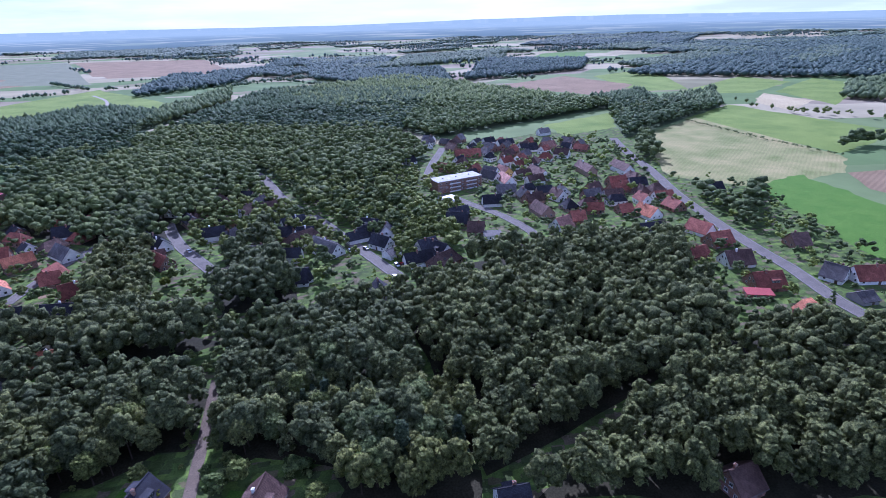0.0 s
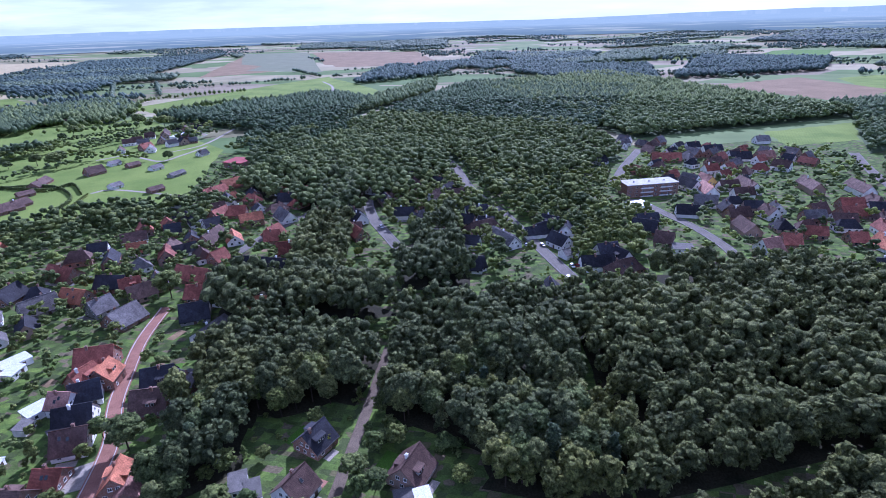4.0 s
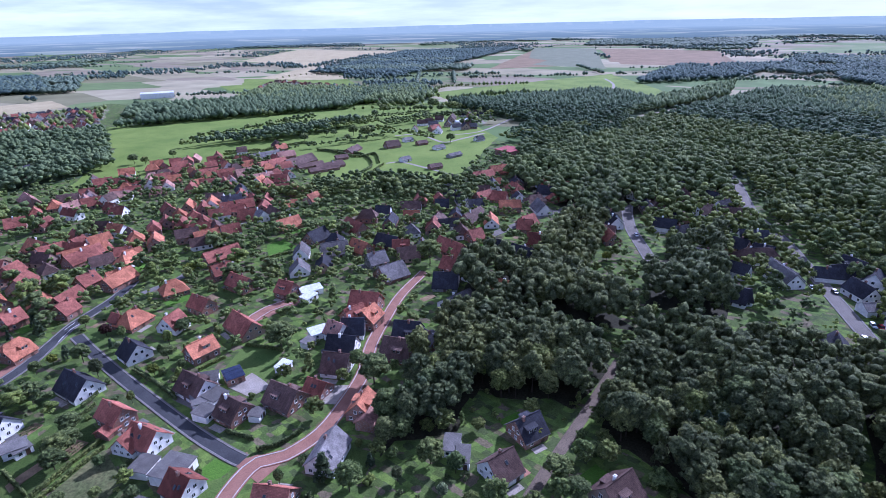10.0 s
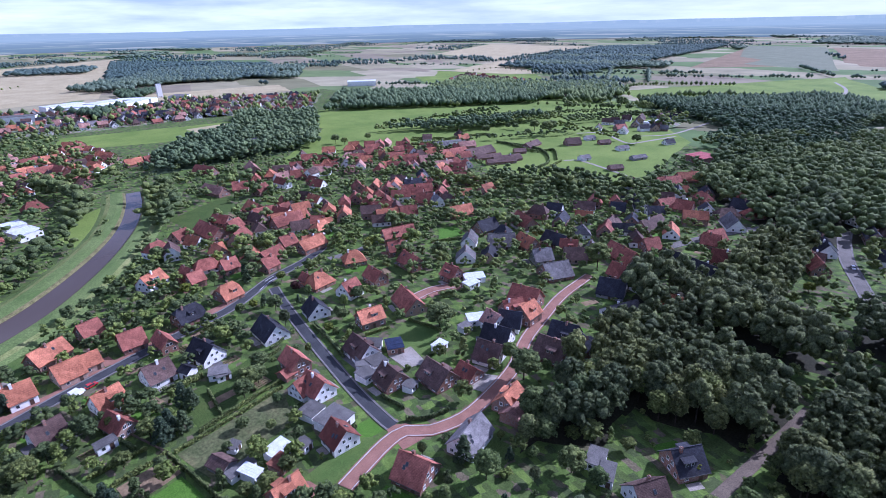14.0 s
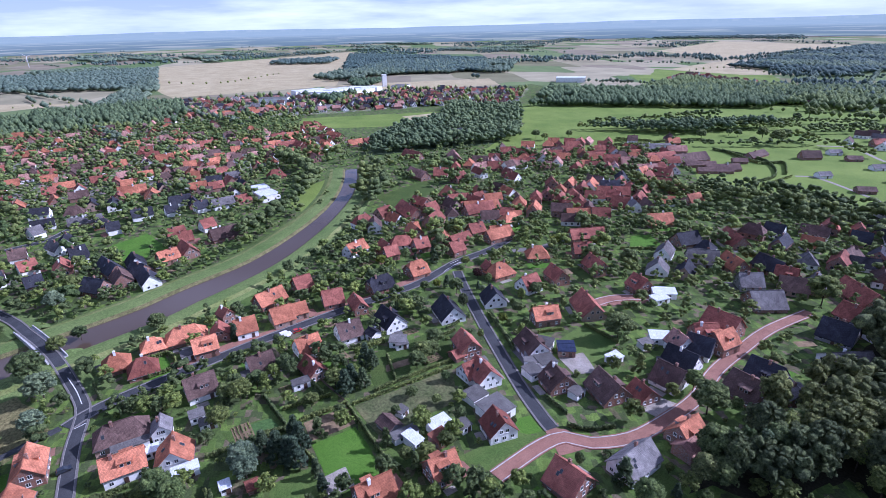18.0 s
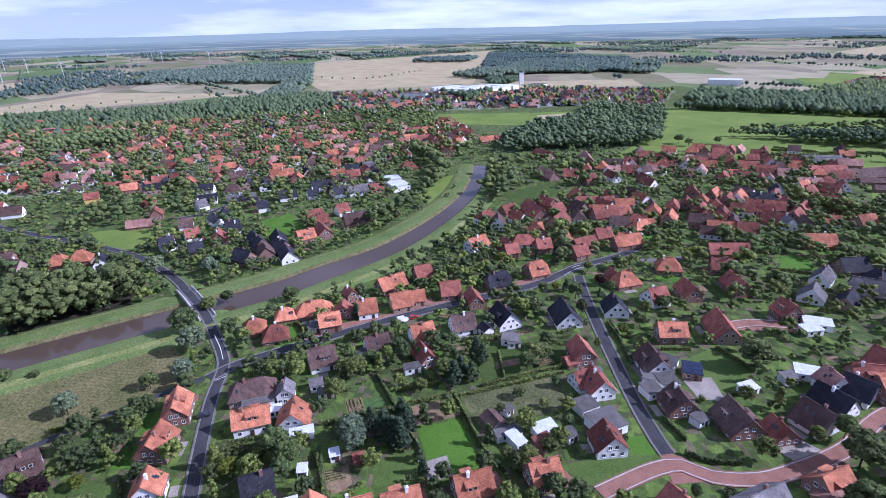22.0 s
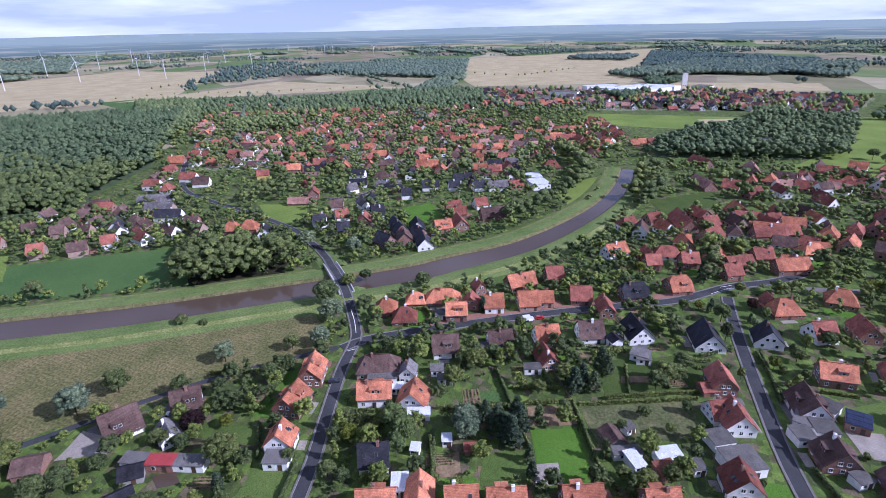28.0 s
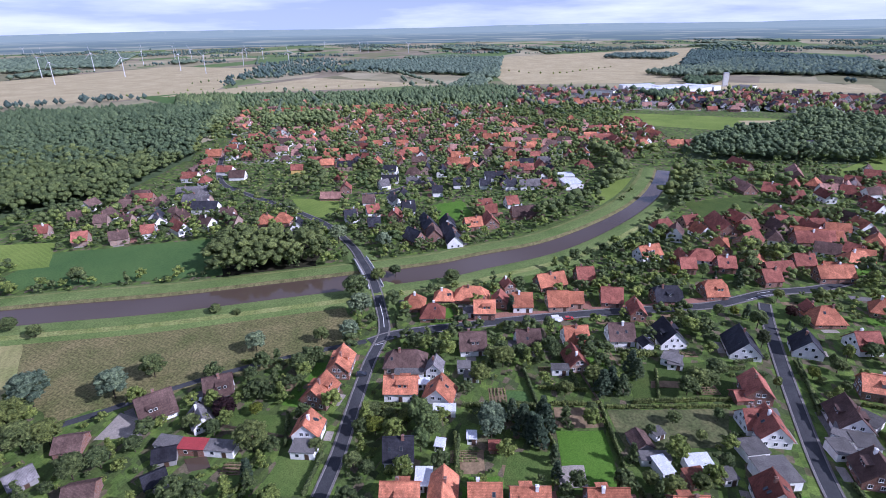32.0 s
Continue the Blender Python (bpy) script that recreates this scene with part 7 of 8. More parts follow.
ribbon("road_marking", ((-246.1, 80.0), (-252.4, 88.1), (-254.8, 94.0)), [(-0.13, 0.215, 0), (0.13, 0.215, 0)], [M["white"]], "white painted line on the asphalt", "marking", lift=bridge_lift)
ribbon("road_marking", ((-254.3, 86.3), (-257.4, 92.3)), [(-0.13, 0.215, 0), (0.13, 0.215, 0)], [M["white"]], "white painted line on the asphalt", "marking", lift=bridge_lift)

# hedges
hedge(2.2, (-153.6, 14.4), (-139.3, 17.8), (-127.2, 20.5))
hedge(2.0, (-127.2, 20.5), (-118.7, 25.1))
hedge(2.5, (-186.2, 22.6), (-189.8, 35.1))
hedge(2.0, (-130.4, -29.4), (-114.3, -25.4))
hedge(2.2, (-208.3, -58.0), (-210.8, -48.6), (-200.3, -44.7), (-196.1, -53.0))
hedge(2.0, (-113.8, -66.1), (-98.5, -64.4))
hedge(1.6, (-197.3, 85.7), (-179.9, 83.8), (-166.0, 82.0))
hedge(1.8, (-159.0, 25.0), (-162.1, 35.9), (-167.3, 56.0))
hedge(1.6, (-152.5, 3.0), (-155.9, 13.9))
hedge(1.8, (-178.7, 34.0), (-163.7, 33.4))
hedge(1.6, (-183.5, 47.1), (-168.4, 47.4))
hedge(2.0, (-113.0, -84.8), (-95.6, -83.1))
hedge(2.0, (-149.3, -7.0), (-130.6, 1.4))
hedge(1.6, (-154.4, 16.6), (-163.6, 55.2))
hedge(1.8, (-150.8, -117.5), (-155.5, -98.4))
hedge(2.0, (-136.0, -61.2), (-137.2, -43.5))
hedge(1.8, (-194.0, 69.3), (-190.7, 62.8))
hedge(2.0, (-144.7, -29.9), (-149.1, -7.9))
hedge(1.8, (-127.6, -85.3), (-114.4, -78.9))
hedge(1.6, (-197.8, -71.9), (-188.2, -67.7))
hedge(2.0, (-169.2, -12.6), (-150.2, -6.0))
hedge(1.8, (-159.8, -6.4), (-161.8, 9.6))
hedge(2.0, (-183.9, -0.8), (-164.1, 6.9))
hedge(2.0, (-149.4, -15.0), (-149.6, -7.7))
hedge(1.8, (-151.8, -1.5), (-154.1, 6.6))
hedge(2.2, (-129.5, -28.2), (-115.3, -25.5))
hedge(1.8, (-138.2, -60.6), (-139.9, -50.6))
hedge(2.6, (-188.8, 20.8), (-190.3, 34.3))
hedge(1.8, (-185.8, 58.7), (-188.0, 65.4))
hedge(1.6, (-195.7, 84.2), (-166.0, 83.8))
hedge(1.6, (-174.2, 97.7), (-172.7, 108.3))
hedge(1.6, (-135.4, 80.2), (-125.2, 82.1))
hedge(3.0, (-474.0, 374.3), (-466.1, 436.3), (-443.3, 441.8))
hedge(3.0, (-420.6, 419.0), (-368.3, 425.1), (-324.6, 392.9), (-311.3, 350.6))
hedge(2.0, (-119.9, 79.4), (-116.0, 84.4), (-114.3, 92.7))
hedge(2.0, (-509.4, 369.6), (-481.5, 392.9))
hedge(1.8, (-172.4, 118.9), (-156.0, 123.5))
hedge(1.8, (-238.7, 183.8), (-229.3, 205.1))
hedge(3.0, (-338.5, 329.5), (-268.0, 330.7), (-226.0, 372.4))

hedge(3.0, (-413.0, 423.0), (-361.5, 413.7), (-352.0, 431.3), (-323.8, 403.7))
hedge(2.5, (-316.6, 400.7), (-304.3, 355.2))
hedge(3.0, (-496.1, 358.2), (-482.2, 389.3), (-466.9, 378.9), (-478.6, 345.9))
hedge(2.2, (-253.1, 326.3), (-276.7, 331.0), (-298.9, 320.4))


def vegetable_patch(x, y, turn, length, width, rows):
    """A dug bed with rows of low plants."""
    rng = np.random.default_rng(int(abs(x * 10)))
    bed = Build()
    bed.box(-length / 2, length / 2, -width / 2, width / 2, -0.05, 0.16)
    root = tagged(new("vegetable_patch", bed.mesh("vegetable_patch", [M["soil"]])), "dug vegetable patch with rows of green plants", "vegetable patch", "kitchen gardens")
    root.matrix_world = pose(x, y, gz(x, y), 0, 0, math.degrees(turn))
    take(x, y, max(length, width) * 0.5)
    for i in range(rows):
        v0 = -width / 2 + (i + 0.5) * width / rows
        tall = rng.uniform(0.3, 0.75)
        cs = [(-length / 2 + 0.4 + k * 0.6, v0 + rng.uniform(-0.1, 0.1), 0.14 + tall * 0.4) for k in range(int((length - 0.6) / 0.6)) if rng.random() < 0.88]
        child("plant_row", leaf_mesh("plant_row", leaf_clumps(rng, cs, 0.3, tall * 1.5), LEAF[int(rng.integers(0, 2))]), root)
    return root


def fence(x0, y0, x1, y1, high=1.3):
    """A weathered board fence on posts."""
    a, b = Vector((x0, y0, 0)), Vector((x1, y1, 0))
    d = b - a
    root = tagged(new("garden_fence"), "low weathered wooden fence between gardens", "fence", "garden fences")
    root.matrix_world = pose(x0, y0, gz(x0, y0), 0, 0, math.degrees(math.atan2(d.y, d.x)))
    n = max(2, round(d.length / 2.4))
    post = Build()
    post.box(-0.07, 0.07, -0.07, 0.07, 0.0, high + 0.1)
    post_mesh = post.mesh("post", [M["fence"]])
    for i in range(n + 1):
        child("post", post_mesh, root, pose(d.length * i / n, 0, 0))
    panel = Build()
    for k in range(4):
        panel.box(0.07, d.length / n - 0.07, -0.03, 0.03, 0.12 + k * high / 4, 0.04 + (k + 1) * high / 4)
    panel_mesh = panel.mesh("panel", [M["fence"]])
    for i in range(n):
        child("panel", panel_mesh, root, pose(d.length * i / n, 0, 0))
    return root


# kitchen gardens and fences
vegetable_patch(-213.6, 36.1, 0.23, 9, 5, 5)
vegetable_patch(-193.8, 46.5, 1.80, 8, 4, 4)
vegetable_patch(-171.6, -2.7, 1.80, 9, 5, 5)
vegetable_patch(-152.7, -19.6, 0.23, 9, 6, 5)
vegetable_patch(-122.6, -24.5, 1.80, 9, 5, 5)
vegetable_patch(-102.9, -88.4, 1.80, 8, 5, 4)
vegetable_patch(-118.5, -93.6, 0.23, 7, 4, 3)
vegetable_patch(-171.9, 49.8, 1.80, 8, 5, 4)
fence(-155.1, 14.8, -133.3, 19.0)
fence(-173.1, 7.2, -155.2, 14.6)
fence(-138.6, -47.9, -109.0, -37.9)
fence(-117.5, -104.8, -117.4, -76.0)

# parked cars
car(-209.0, -2.9, 113, "white", True)
car(-211.0, 2.0, 113, "red")
car(-126.8, -119.8, 112, "white")
car(-149.1, 86.3, 1, "dark")
car(45.4, 247.6, -62, "white")
car(36.8, 290.8, -64, "dark")
car(49.2, 262.0, -73, "white")
car(27.6, 290.6, -72, "white")
car(101.3, 322.7, -83, "white")
car(-62.9, 322.8, -62, "white")
car(52.1, 261.3, -65, "red")
car(-153.4, -69.9, 112, "dark")
car(-209.6, -2.5, 28, "white")
car(-203.3, 34.1, 9, "white")

# wind farm
turbine(-1316, -1541, 56, 75)
turbine(-1134, -1293, 52, 86)
turbine(-1570, -1608, 56, 96)
turbine(-1363, -1293, 52, 114)
turbine(-1850, -1657, 49, 75)
turbine(-1574, -1272, 50, 80)
turbine(-1467, -1099, 50, 65)
turbine(-2327, -1901, 52, 70)
turbine(-2137, -1661, 46, 100)
turbine(-1780, -1175, 45, 84)
turbine(-2295, -1494, 43, 89)
turbine(-2242, -1379, 45, 82)
turbine(-1929, -1080, 44, 104)
turbine(-2914, -1197, 46, 86)
turbine(-2837, -1121, 44, 64)
turbine(-2738, -868, 41, 111)
turbine(-2749, -3307, 40, 100)
turbine(-2813, -3253, 40, 70)
turbine(-3205, -2867, 40, 70)
turbine(-3583, -1727, 37, 95)

# single trees
take(63.7, 368.3, 2.0)
tree(63.7, 368.3, 17, 0, 1.5)
take(68.7, 353.8, 2.0)
tree(68.7, 353.8, 14, 0, 1.5)
take(34.7, 349.8, 2.0)
tree(34.7, 349.8, 14, 1, 1.5)
take(-32.9, 305.5, 2.0)
tree(-32.9, 305.5, 8, 1, 1.5)
take(-35.4, 115.5, 2.0)
tree(-35.4, 115.5, 9, 0, 1.5)
take(-28.6, 111.4, 2.0)
tree(-28.6, 111.4, 8, 0, 1.5)
take(-64.8, 122.2, 2.0)
tree(-64.8, 122.2, 5, 0, 1.5)
take(-70.3, 102.4, 2.0)
tree(-70.3, 102.4, 9, 0, 1.5)
take(-83.9, 105.9, 2.0)
tree(-83.9, 105.9, 10, 0, 1.5)
take(-61.9, 103.0, 2.0)
tree(-61.9, 103.0, 8, 1, 1.5)
take(-69.2, 145.6, 2.0)
tree(-69.2, 145.6, 13, 6, 1.5)
take(-62.3, 150.0, 2.0)
tree(-62.3, 150.0, 13, 6, 1.5)
take(-51.2, 148.6, 2.0)
tree(-51.2, 148.6, 12, 6, 1.5)
take(-47.3, 129.0, 2.0)
tree(-47.3, 129.0, 5, 4, 1.5)
take(-8.5, 128.3, 2.0)
tree(-8.5, 128.3, 6, 8, 1.5)
take(-4.1, 114.7, 2.0)
tree(-4.1, 114.7, 7, 0, 1.5)
take(-29.0, 129.6, 2.0)
tree(-29.0, 129.6, 6, 0, 1.5)
take(-135.6, -9.2, 2.0)
tree(-135.6, -9.2, 12, 2, 1.5)
take(-131.7, -4.5, 2.0)
tree(-131.7, -4.5, 12, 2, 1.5)
take(-141.3, -13.4, 2.0)
tree(-141.3, -13.4, 9, 2, 1.5)
take(-138.4, -2.5, 2.0)
tree(-138.4, -2.5, 11, 2, 1.5)
take(-158.2, 2.7, 2.0)
tree(-158.2, 2.7, 6, 0, 1.5)
take(-132.2, -18.4, 2.0)
tree(-132.2, -18.4, 9, 3, 1.5)
take(-126.7, -36.7, 2.0)
tree(-126.7, -36.7, 11, 1, 1.5)
take(-121.5, -37.9, 2.0)
tree(-121.5, -37.9, 9, 1, 1.5)
take(-164.9, 17.8, 2.0)
tree(-164.9, 17.8, 10, 2, 1.5)
take(-162.5, 21.4, 2.0)
tree(-162.5, 21.4, 9, 2, 1.5)
take(-166.9, 12.1, 2.0)
tree(-166.9, 12.1, 8, 0, 1.5)
take(-172.2, 49.9, 2.0)
tree(-172.2, 49.9, 8, 0, 1.5)
take(-167.4, 42.8, 2.0)
tree(-167.4, 42.8, 8, 0, 1.5)
take(-158.1, -26.7, 2.0)
tree(-158.1, -26.7, 8, 0, 1.5)
take(-170.1, -20.4, 2.0)
tree(-170.1, -20.4, 9, 0, 1.5)
take(-175.1, -14.7, 2.0)
tree(-175.1, -14.7, 8, 0, 1.5)
take(-172.8, -25.1, 2.0)
tree(-172.8, -25.1, 7, 0, 1.5)
take(-123.5, -73.0, 2.0)
tree(-123.5, -73.0, 6, 0, 1.5)
take(-99.9, -82.3, 2.0)
tree(-99.9, -82.3, 8, 2, 1.5)
take(-114.5, -112.0, 2.0)
tree(-114.5, -112.0, 6, 0, 1.5)
take(-115.3, -108.4, 2.0)
tree(-115.3, -108.4, 6, 0, 1.5)
take(-113.8, -103.2, 2.0)
tree(-113.8, -103.2, 6, 0, 1.5)
take(-101.9, -122.2, 2.0)
tree(-101.9, -122.2, 6, 0, 1.5)
take(-93.9, -126.8, 2.0)
tree(-93.9, -126.8, 8, 0, 1.5)
take(-88.5, -131.2, 2.0)
tree(-88.5, -131.2, 9, 0, 1.5)
take(-97.9, -149.8, 2.0)
tree(-97.9, -149.8, 10, 0, 1.5)
take(-94.0, -156.2, 2.0)
tree(-94.0, -156.2, 11, 0, 1.5)
take(-120.8, 32.4, 2.0)
tree(-120.8, 32.4, 7, 0, 1.5)
take(-123.4, 26.9, 2.0)
tree(-123.4, 26.9, 5, 0, 1.5)
take(-125.9, 0.9, 2.0)
tree(-125.9, 0.9, 7, 2, 1.5)
take(-120.7, 2.0, 2.0)
tree(-120.7, 2.0, 6, 2, 1.5)
take(-124.3, -58.0, 2.0)
tree(-124.3, -58.0, 6, 0, 1.5)
take(-132.5, -51.6, 2.0)
tree(-132.5, -51.6, 5, 0, 1.5)
take(-132.4, -45.8, 2.0)
tree(-132.4, -45.8, 6, 0, 1.5)
take(-110.6, -55.1, 2.0)
tree(-110.6, -55.1, 6, 0, 1.5)
take(-109.5, -50.3, 2.0)
tree(-109.5, -50.3, 5, 0, 1.5)
take(-135.6, -143.8, 2.0)
tree(-135.6, -143.8, 10, 0, 1.5)
take(-122.1, -148.6, 2.0)
tree(-122.1, -148.6, 12, 3, 1.5)
take(-159.4, -116.5, 2.0)
tree(-159.4, -116.5, 9, 3, 1.5)
take(-171.5, -94.4, 2.0)
tree(-171.5, -94.4, 7, 0, 1.5)
take(-196.3, -241.6, 2.0)
tree(-196.3, -241.6, 9, 0, 1.5)
take(-181.5, -150.7, 2.0)
tree(-181.5, -150.7, 6, 0, 1.5)
take(-182.7, -140.9, 2.0)
tree(-182.7, -140.9, 4, 0, 1.5)
take(-148.7, -227.5, 2.0)
tree(-148.7, -227.5, 8, 0, 1.5)
take(-147.5, -212.5, 2.0)
tree(-147.5, -212.5, 7, 0, 1.5)
take(-111.9, -172.7, 2.0)
tree(-111.9, -172.7, 14, 3, 1.5)
take(-99.1, -166.8, 2.0)
tree(-99.1, -166.8, 13, 0, 1.5)
take(-209.1, -95.3, 2.0)
tree(-209.1, -95.3, 13, 0, 1.5)
take(-194.6, -86.6, 2.0)
tree(-194.6, -86.6, 12, 3, 1.5)
take(-176.1, -84.0, 2.0)
tree(-176.1, -84.0, 9, 3, 1.5)
take(-274.4, -133.3, 2.0)
tree(-274.4, -133.3, 12, 3, 1.5)
take(-271.5, -103.8, 2.0)
tree(-271.5, -103.8, 10, 3, 1.5)
take(-233.1, -54.7, 2.0)
tree(-233.1, -54.7, 9, 0, 1.5)
take(-130.9, -40.7, 2.0)
tree(-130.9, -40.7, 12, 1, 1.5)
take(-125.3, -53.7, 2.0)
tree(-125.3, -53.7, 7, 4, 1.5)
take(-132.5, -57.4, 2.0)
tree(-132.5, -57.4, 6, 0, 1.5)
take(-125.3, -95.3, 2.0)
tree(-125.3, -95.3, 5, 4, 1.5)
take(-121.7, -104.6, 2.0)
tree(-121.7, -104.6, 8, 5, 1.5)
take(-161.0, 14.9, 2.0)
tree(-161.0, 14.9, 11, 2, 1.5)
take(-176.7, 25.1, 2.0)
tree(-176.7, 25.1, 10, 2, 1.5)
take(-133.7, -6.4, 2.0)
tree(-133.7, -6.4, 11, 2, 1.5)
take(-135.9, -19.0, 2.0)
tree(-135.9, -19.0, 10, 3, 1.5)
take(-144.9, -3.9, 2.0)
tree(-144.9, -3.9, 9, 2, 1.5)
take(-171.3, 46.1, 2.0)
tree(-171.3, 46.1, 9, 0, 1.5)
take(-186.9, 87.0, 2.0)
tree(-186.9, 87.0, 5, 4, 1.5)
take(-232.7, 93.5, 2.0)
tree(-232.7, 93.5, 6, 5, 1.5)
take(-229.2, 70.7, 2.0)
tree(-229.2, 70.7, 5, 4, 1.5)
take(-180.0, 53.7, 2.0)
tree(-180.0, 53.7, 8, 0, 1.5)
take(-173.3, 27.0, 2.0)
tree(-173.3, 27.0, 9, 2, 1.5)
take(-192.5, 96.5, 2.0)
tree(-192.5, 96.5, 6, 0, 1.5)
take(-205.2, 112.2, 2.0)
tree(-205.2, 112.2, 7, 0, 1.5)
take(-209.1, 54.7, 2.0)
tree(-209.1, 54.7, 6, 0, 1.5)
take(-219.1, 47.6, 2.0)
tree(-219.1, 47.6, 6, 0, 1.5)
take(-179.3, 3.9, 2.0)
tree(-179.3, 3.9, 6, 0, 1.5)
take(-149.7, 11.2, 2.0)
tree(-149.7, 11.2, 5, 0, 1.5)
take(-144.4, 28.9, 2.0)
tree(-144.4, 28.9, 4, 0, 1.5)
take(-151.4, 36.3, 2.0)
tree(-151.4, 36.3, 5, 0, 1.5)
take(-145.3, 43.5, 2.0)
tree(-145.3, 43.5, 4, 0, 1.5)
take(-156.0, 50.3, 2.0)
tree(-156.0, 50.3, 5, 1, 1.5)
take(-258.7, 78.8, 2.0)
tree(-258.7, 78.8, 9, 2, 1.5)
take(-213.8, -23.0, 2.0)
tree(-213.8, -23.0, 8, 2, 1.5)
take(-290.4, -101.6, 2.0)
tree(-290.4, -101.6, 10, 0, 1.5)
take(-113.4, -24.8, 2.0)
tree(-113.4, -24.8, 4, 0, 1.5)
take(-124.5, 40.0, 2.0)
tree(-124.5, 40.0, 6, 0, 1.5)
take(-265.6, 50.8, 2.0)
tree(-265.6, 50.8, 7, 4, 1.5)
take(-321.8, 51.6, 2.0)
tree(-321.8, 51.6, 9, 0, 1.5)
take(-110.1, -86.9, 2.0)
tree(-110.1, -86.9, 11, 0, 1.5)
take(-114.4, -68.5, 2.0)
tree(-114.4, -68.5, 5, 0, 1.5)
take(-228.5, -91.3, 2.0)
tree(-228.5, -91.3, 8, 0, 1.5)
take(-236.6, -85.1, 2.0)
tree(-236.6, -85.1, 7, 0, 1.5)
take(-158.8, 125.3, 2.0)
tree(-158.8, 125.3, 12, 0, 1.5)
take(-150.9, 226.5, 2.0)
tree(-150.9, 226.5, 15, 0, 1.5)
take(-67.8, 276.2, 2.0)
tree(-67.8, 276.2, 6, 4, 1.5)
take(-109.7, 125.0, 2.0)
tree(-109.7, 125.0, 13, 0, 1.5)
take(-121.0, 129.4, 2.0)
tree(-121.0, 129.4, 9, 1, 1.5)
take(-255.1, 150.7, 2.0)
tree(-255.1, 150.7, 8, 4, 1.5)
take(-536.4, 326.1, 2.0)
tree(-536.4, 326.1, 9, 0, 1.5)
take(45.6, 428.3, 2.0)
tree(45.6, 428.3, 14, 0, 1.5)
take(67.2, 394.8, 2.0)
tree(67.2, 394.8, 16, 0, 1.5)
take(26.3, 337.1, 2.0)
tree(26.3, 337.1, 9, 1, 1.5)
take(-35.4, 310.1, 2.0)
tree(-35.4, 310.1, 8, 1, 1.5)
take(-228.5, 75.6, 2.0)
tree(-228.5, 75.6, 7, 2, 1.5)
take(-93.9, 81.7, 2.0)
tree(-93.9, 81.7, 10, 2, 1.5)
take(-84.4, 81.8, 2.0)
tree(-84.4, 81.8, 11, 1, 1.5)

tree(-465.2, 445.2, 12, 0, 1.5)
tree(-442.6, 504.9, 13, 0, 1.5)
tree(-413.1, 493.0, 17, 0, 1.5)
tree(-421.0, 510.2, 15, 0, 1.5)
tree(-313.9, 520.5, 11, 0, 1.5)
tree(-514.3, 657.7, 16, 0, 1.5)
tree(-471.3, 728.7, 19, 0, 1.5)
tree(-445.8, 709.6, 13, 0, 1.5)
tree(-427.2, 716.0, 18, 0, 1.5)
tree(-426.4, 725.4, 15, 0, 1.5)
tree(-505.7, 626.9, 12, 0, 1.5)
tree(-485.4, 705.3, 10, 0, 1.5)
tree(-545.9, 289.8, 11, 0, 1.5)
tree(-532.7, 293.5, 9, 0, 1.5)
tree(-461.9, 491.4, 9, 0, 1.5)
tree(-471.6, 488.4, 8, 0, 1.5)
tree(-424.4, 473.0, 9, 0, 1.5)

# rows of trees
tree_row(5, 3.5, (476.9, 562.2), (471.7, 440.6), (477.7, 358.6))
tree_row(6, 11, (282.9, 309.9), (275.7, 271.9), (266.7, 241.4))
tree_row(8, 9, (630.9, 559.3), (639.5, 529.9), (651.8, 509.6))
tree_row(5, 12, (398.1, 600.0), (464.5, 642.5), (522.0, 659.0))
tree_row(6, 9, (-591.5, 386.3), (-585.1, 474.3), (-540.9, 539.7), (-498.5, 611.3), (-448.1, 677.3))
tree_row(7, 9, (-497.9, 767.1), (-360.3, 758.9), (-291.9, 867.8))
tree_row(8, 9, (-614.0, 932.7), (-603.0, 1028.1), (-481.3, 1123.4))
tree_row(9, 8, (-449.6, 394.8), (-415.4, 469.3), (-395.5, 517.4))
tree_row(9, 8, (-268.0, 330.7), (-242.4, 364.6), (-216.3, 399.3))
tree_row(14, 8, (-578.0, 665.9), (-533.8, 740.2), (-446.1, 765.8), (-465.8, 833.8))
tree_row(26, 5, (-916.8, -875.7), (-1071.3, -759.1), (-1083.8, -602.4), (-1224.4, -314.5))
tree_row(30, 6, (-1159.6, -912.6), (-1342.8, -894.2), (-1623.3, -895.4))
tree_row(30, 7, (-1544.7, -205.6), (-1474.1, -80.1), (-1713.2, 66.1))
tree_row(6, 10, (-554.7, 423.0), (-524.3, 465.9), (-494.9, 519.8), (-466.0, 578.7))
tree_row(6, 10, (-441.4, 566.4), (-419.9, 628.0), (-393.7, 682.2))
tree_row(8, 12, (-500.3, 821.3), (-431.6, 935.4), (-304.6, 1009.5))
tree_row(7, 9, (-688.0, 694.1), (-639.7, 768.5))
tree_row(7, 12, (-579.0, 526.8), (-569.0, 566.7))
tree_row(12, 12, (-565.6, 711.2), (-502.9, 791.6))
tree_row(8, 10, (-337.4, 518.4), (-433.4, 535.4))
tree_row(8, 12, (-258.2, 545.8), (-200.3, 655.0))
tree_row(9, 8, (-386.6, 225.2), (-365.3, 280.0), (-288.6, 280.4), (-289.5, 334.6), (-224.2, 369.5))
tree_row(20, 9, (634.3, 613.3), (645.9, 551.9), (673.9, 512.9), (675.5, 466.8))
tree_row(5, 13, (292.8, 395.6), (360.9, 483.8), (318.5, 407.2))
tree_row(5, 13, (276.5, 277.9), (277.4, 259.3), (326.6, 300.2))
tree_row(5, 14, (501.7, 378.4), (542.2, 388.2), (539.7, 369.8))
tree_row(14, 10, (-886.5, 721.8), (-895.4, 792.2), (-809.1, 823.9), (-749.7, 892.6))
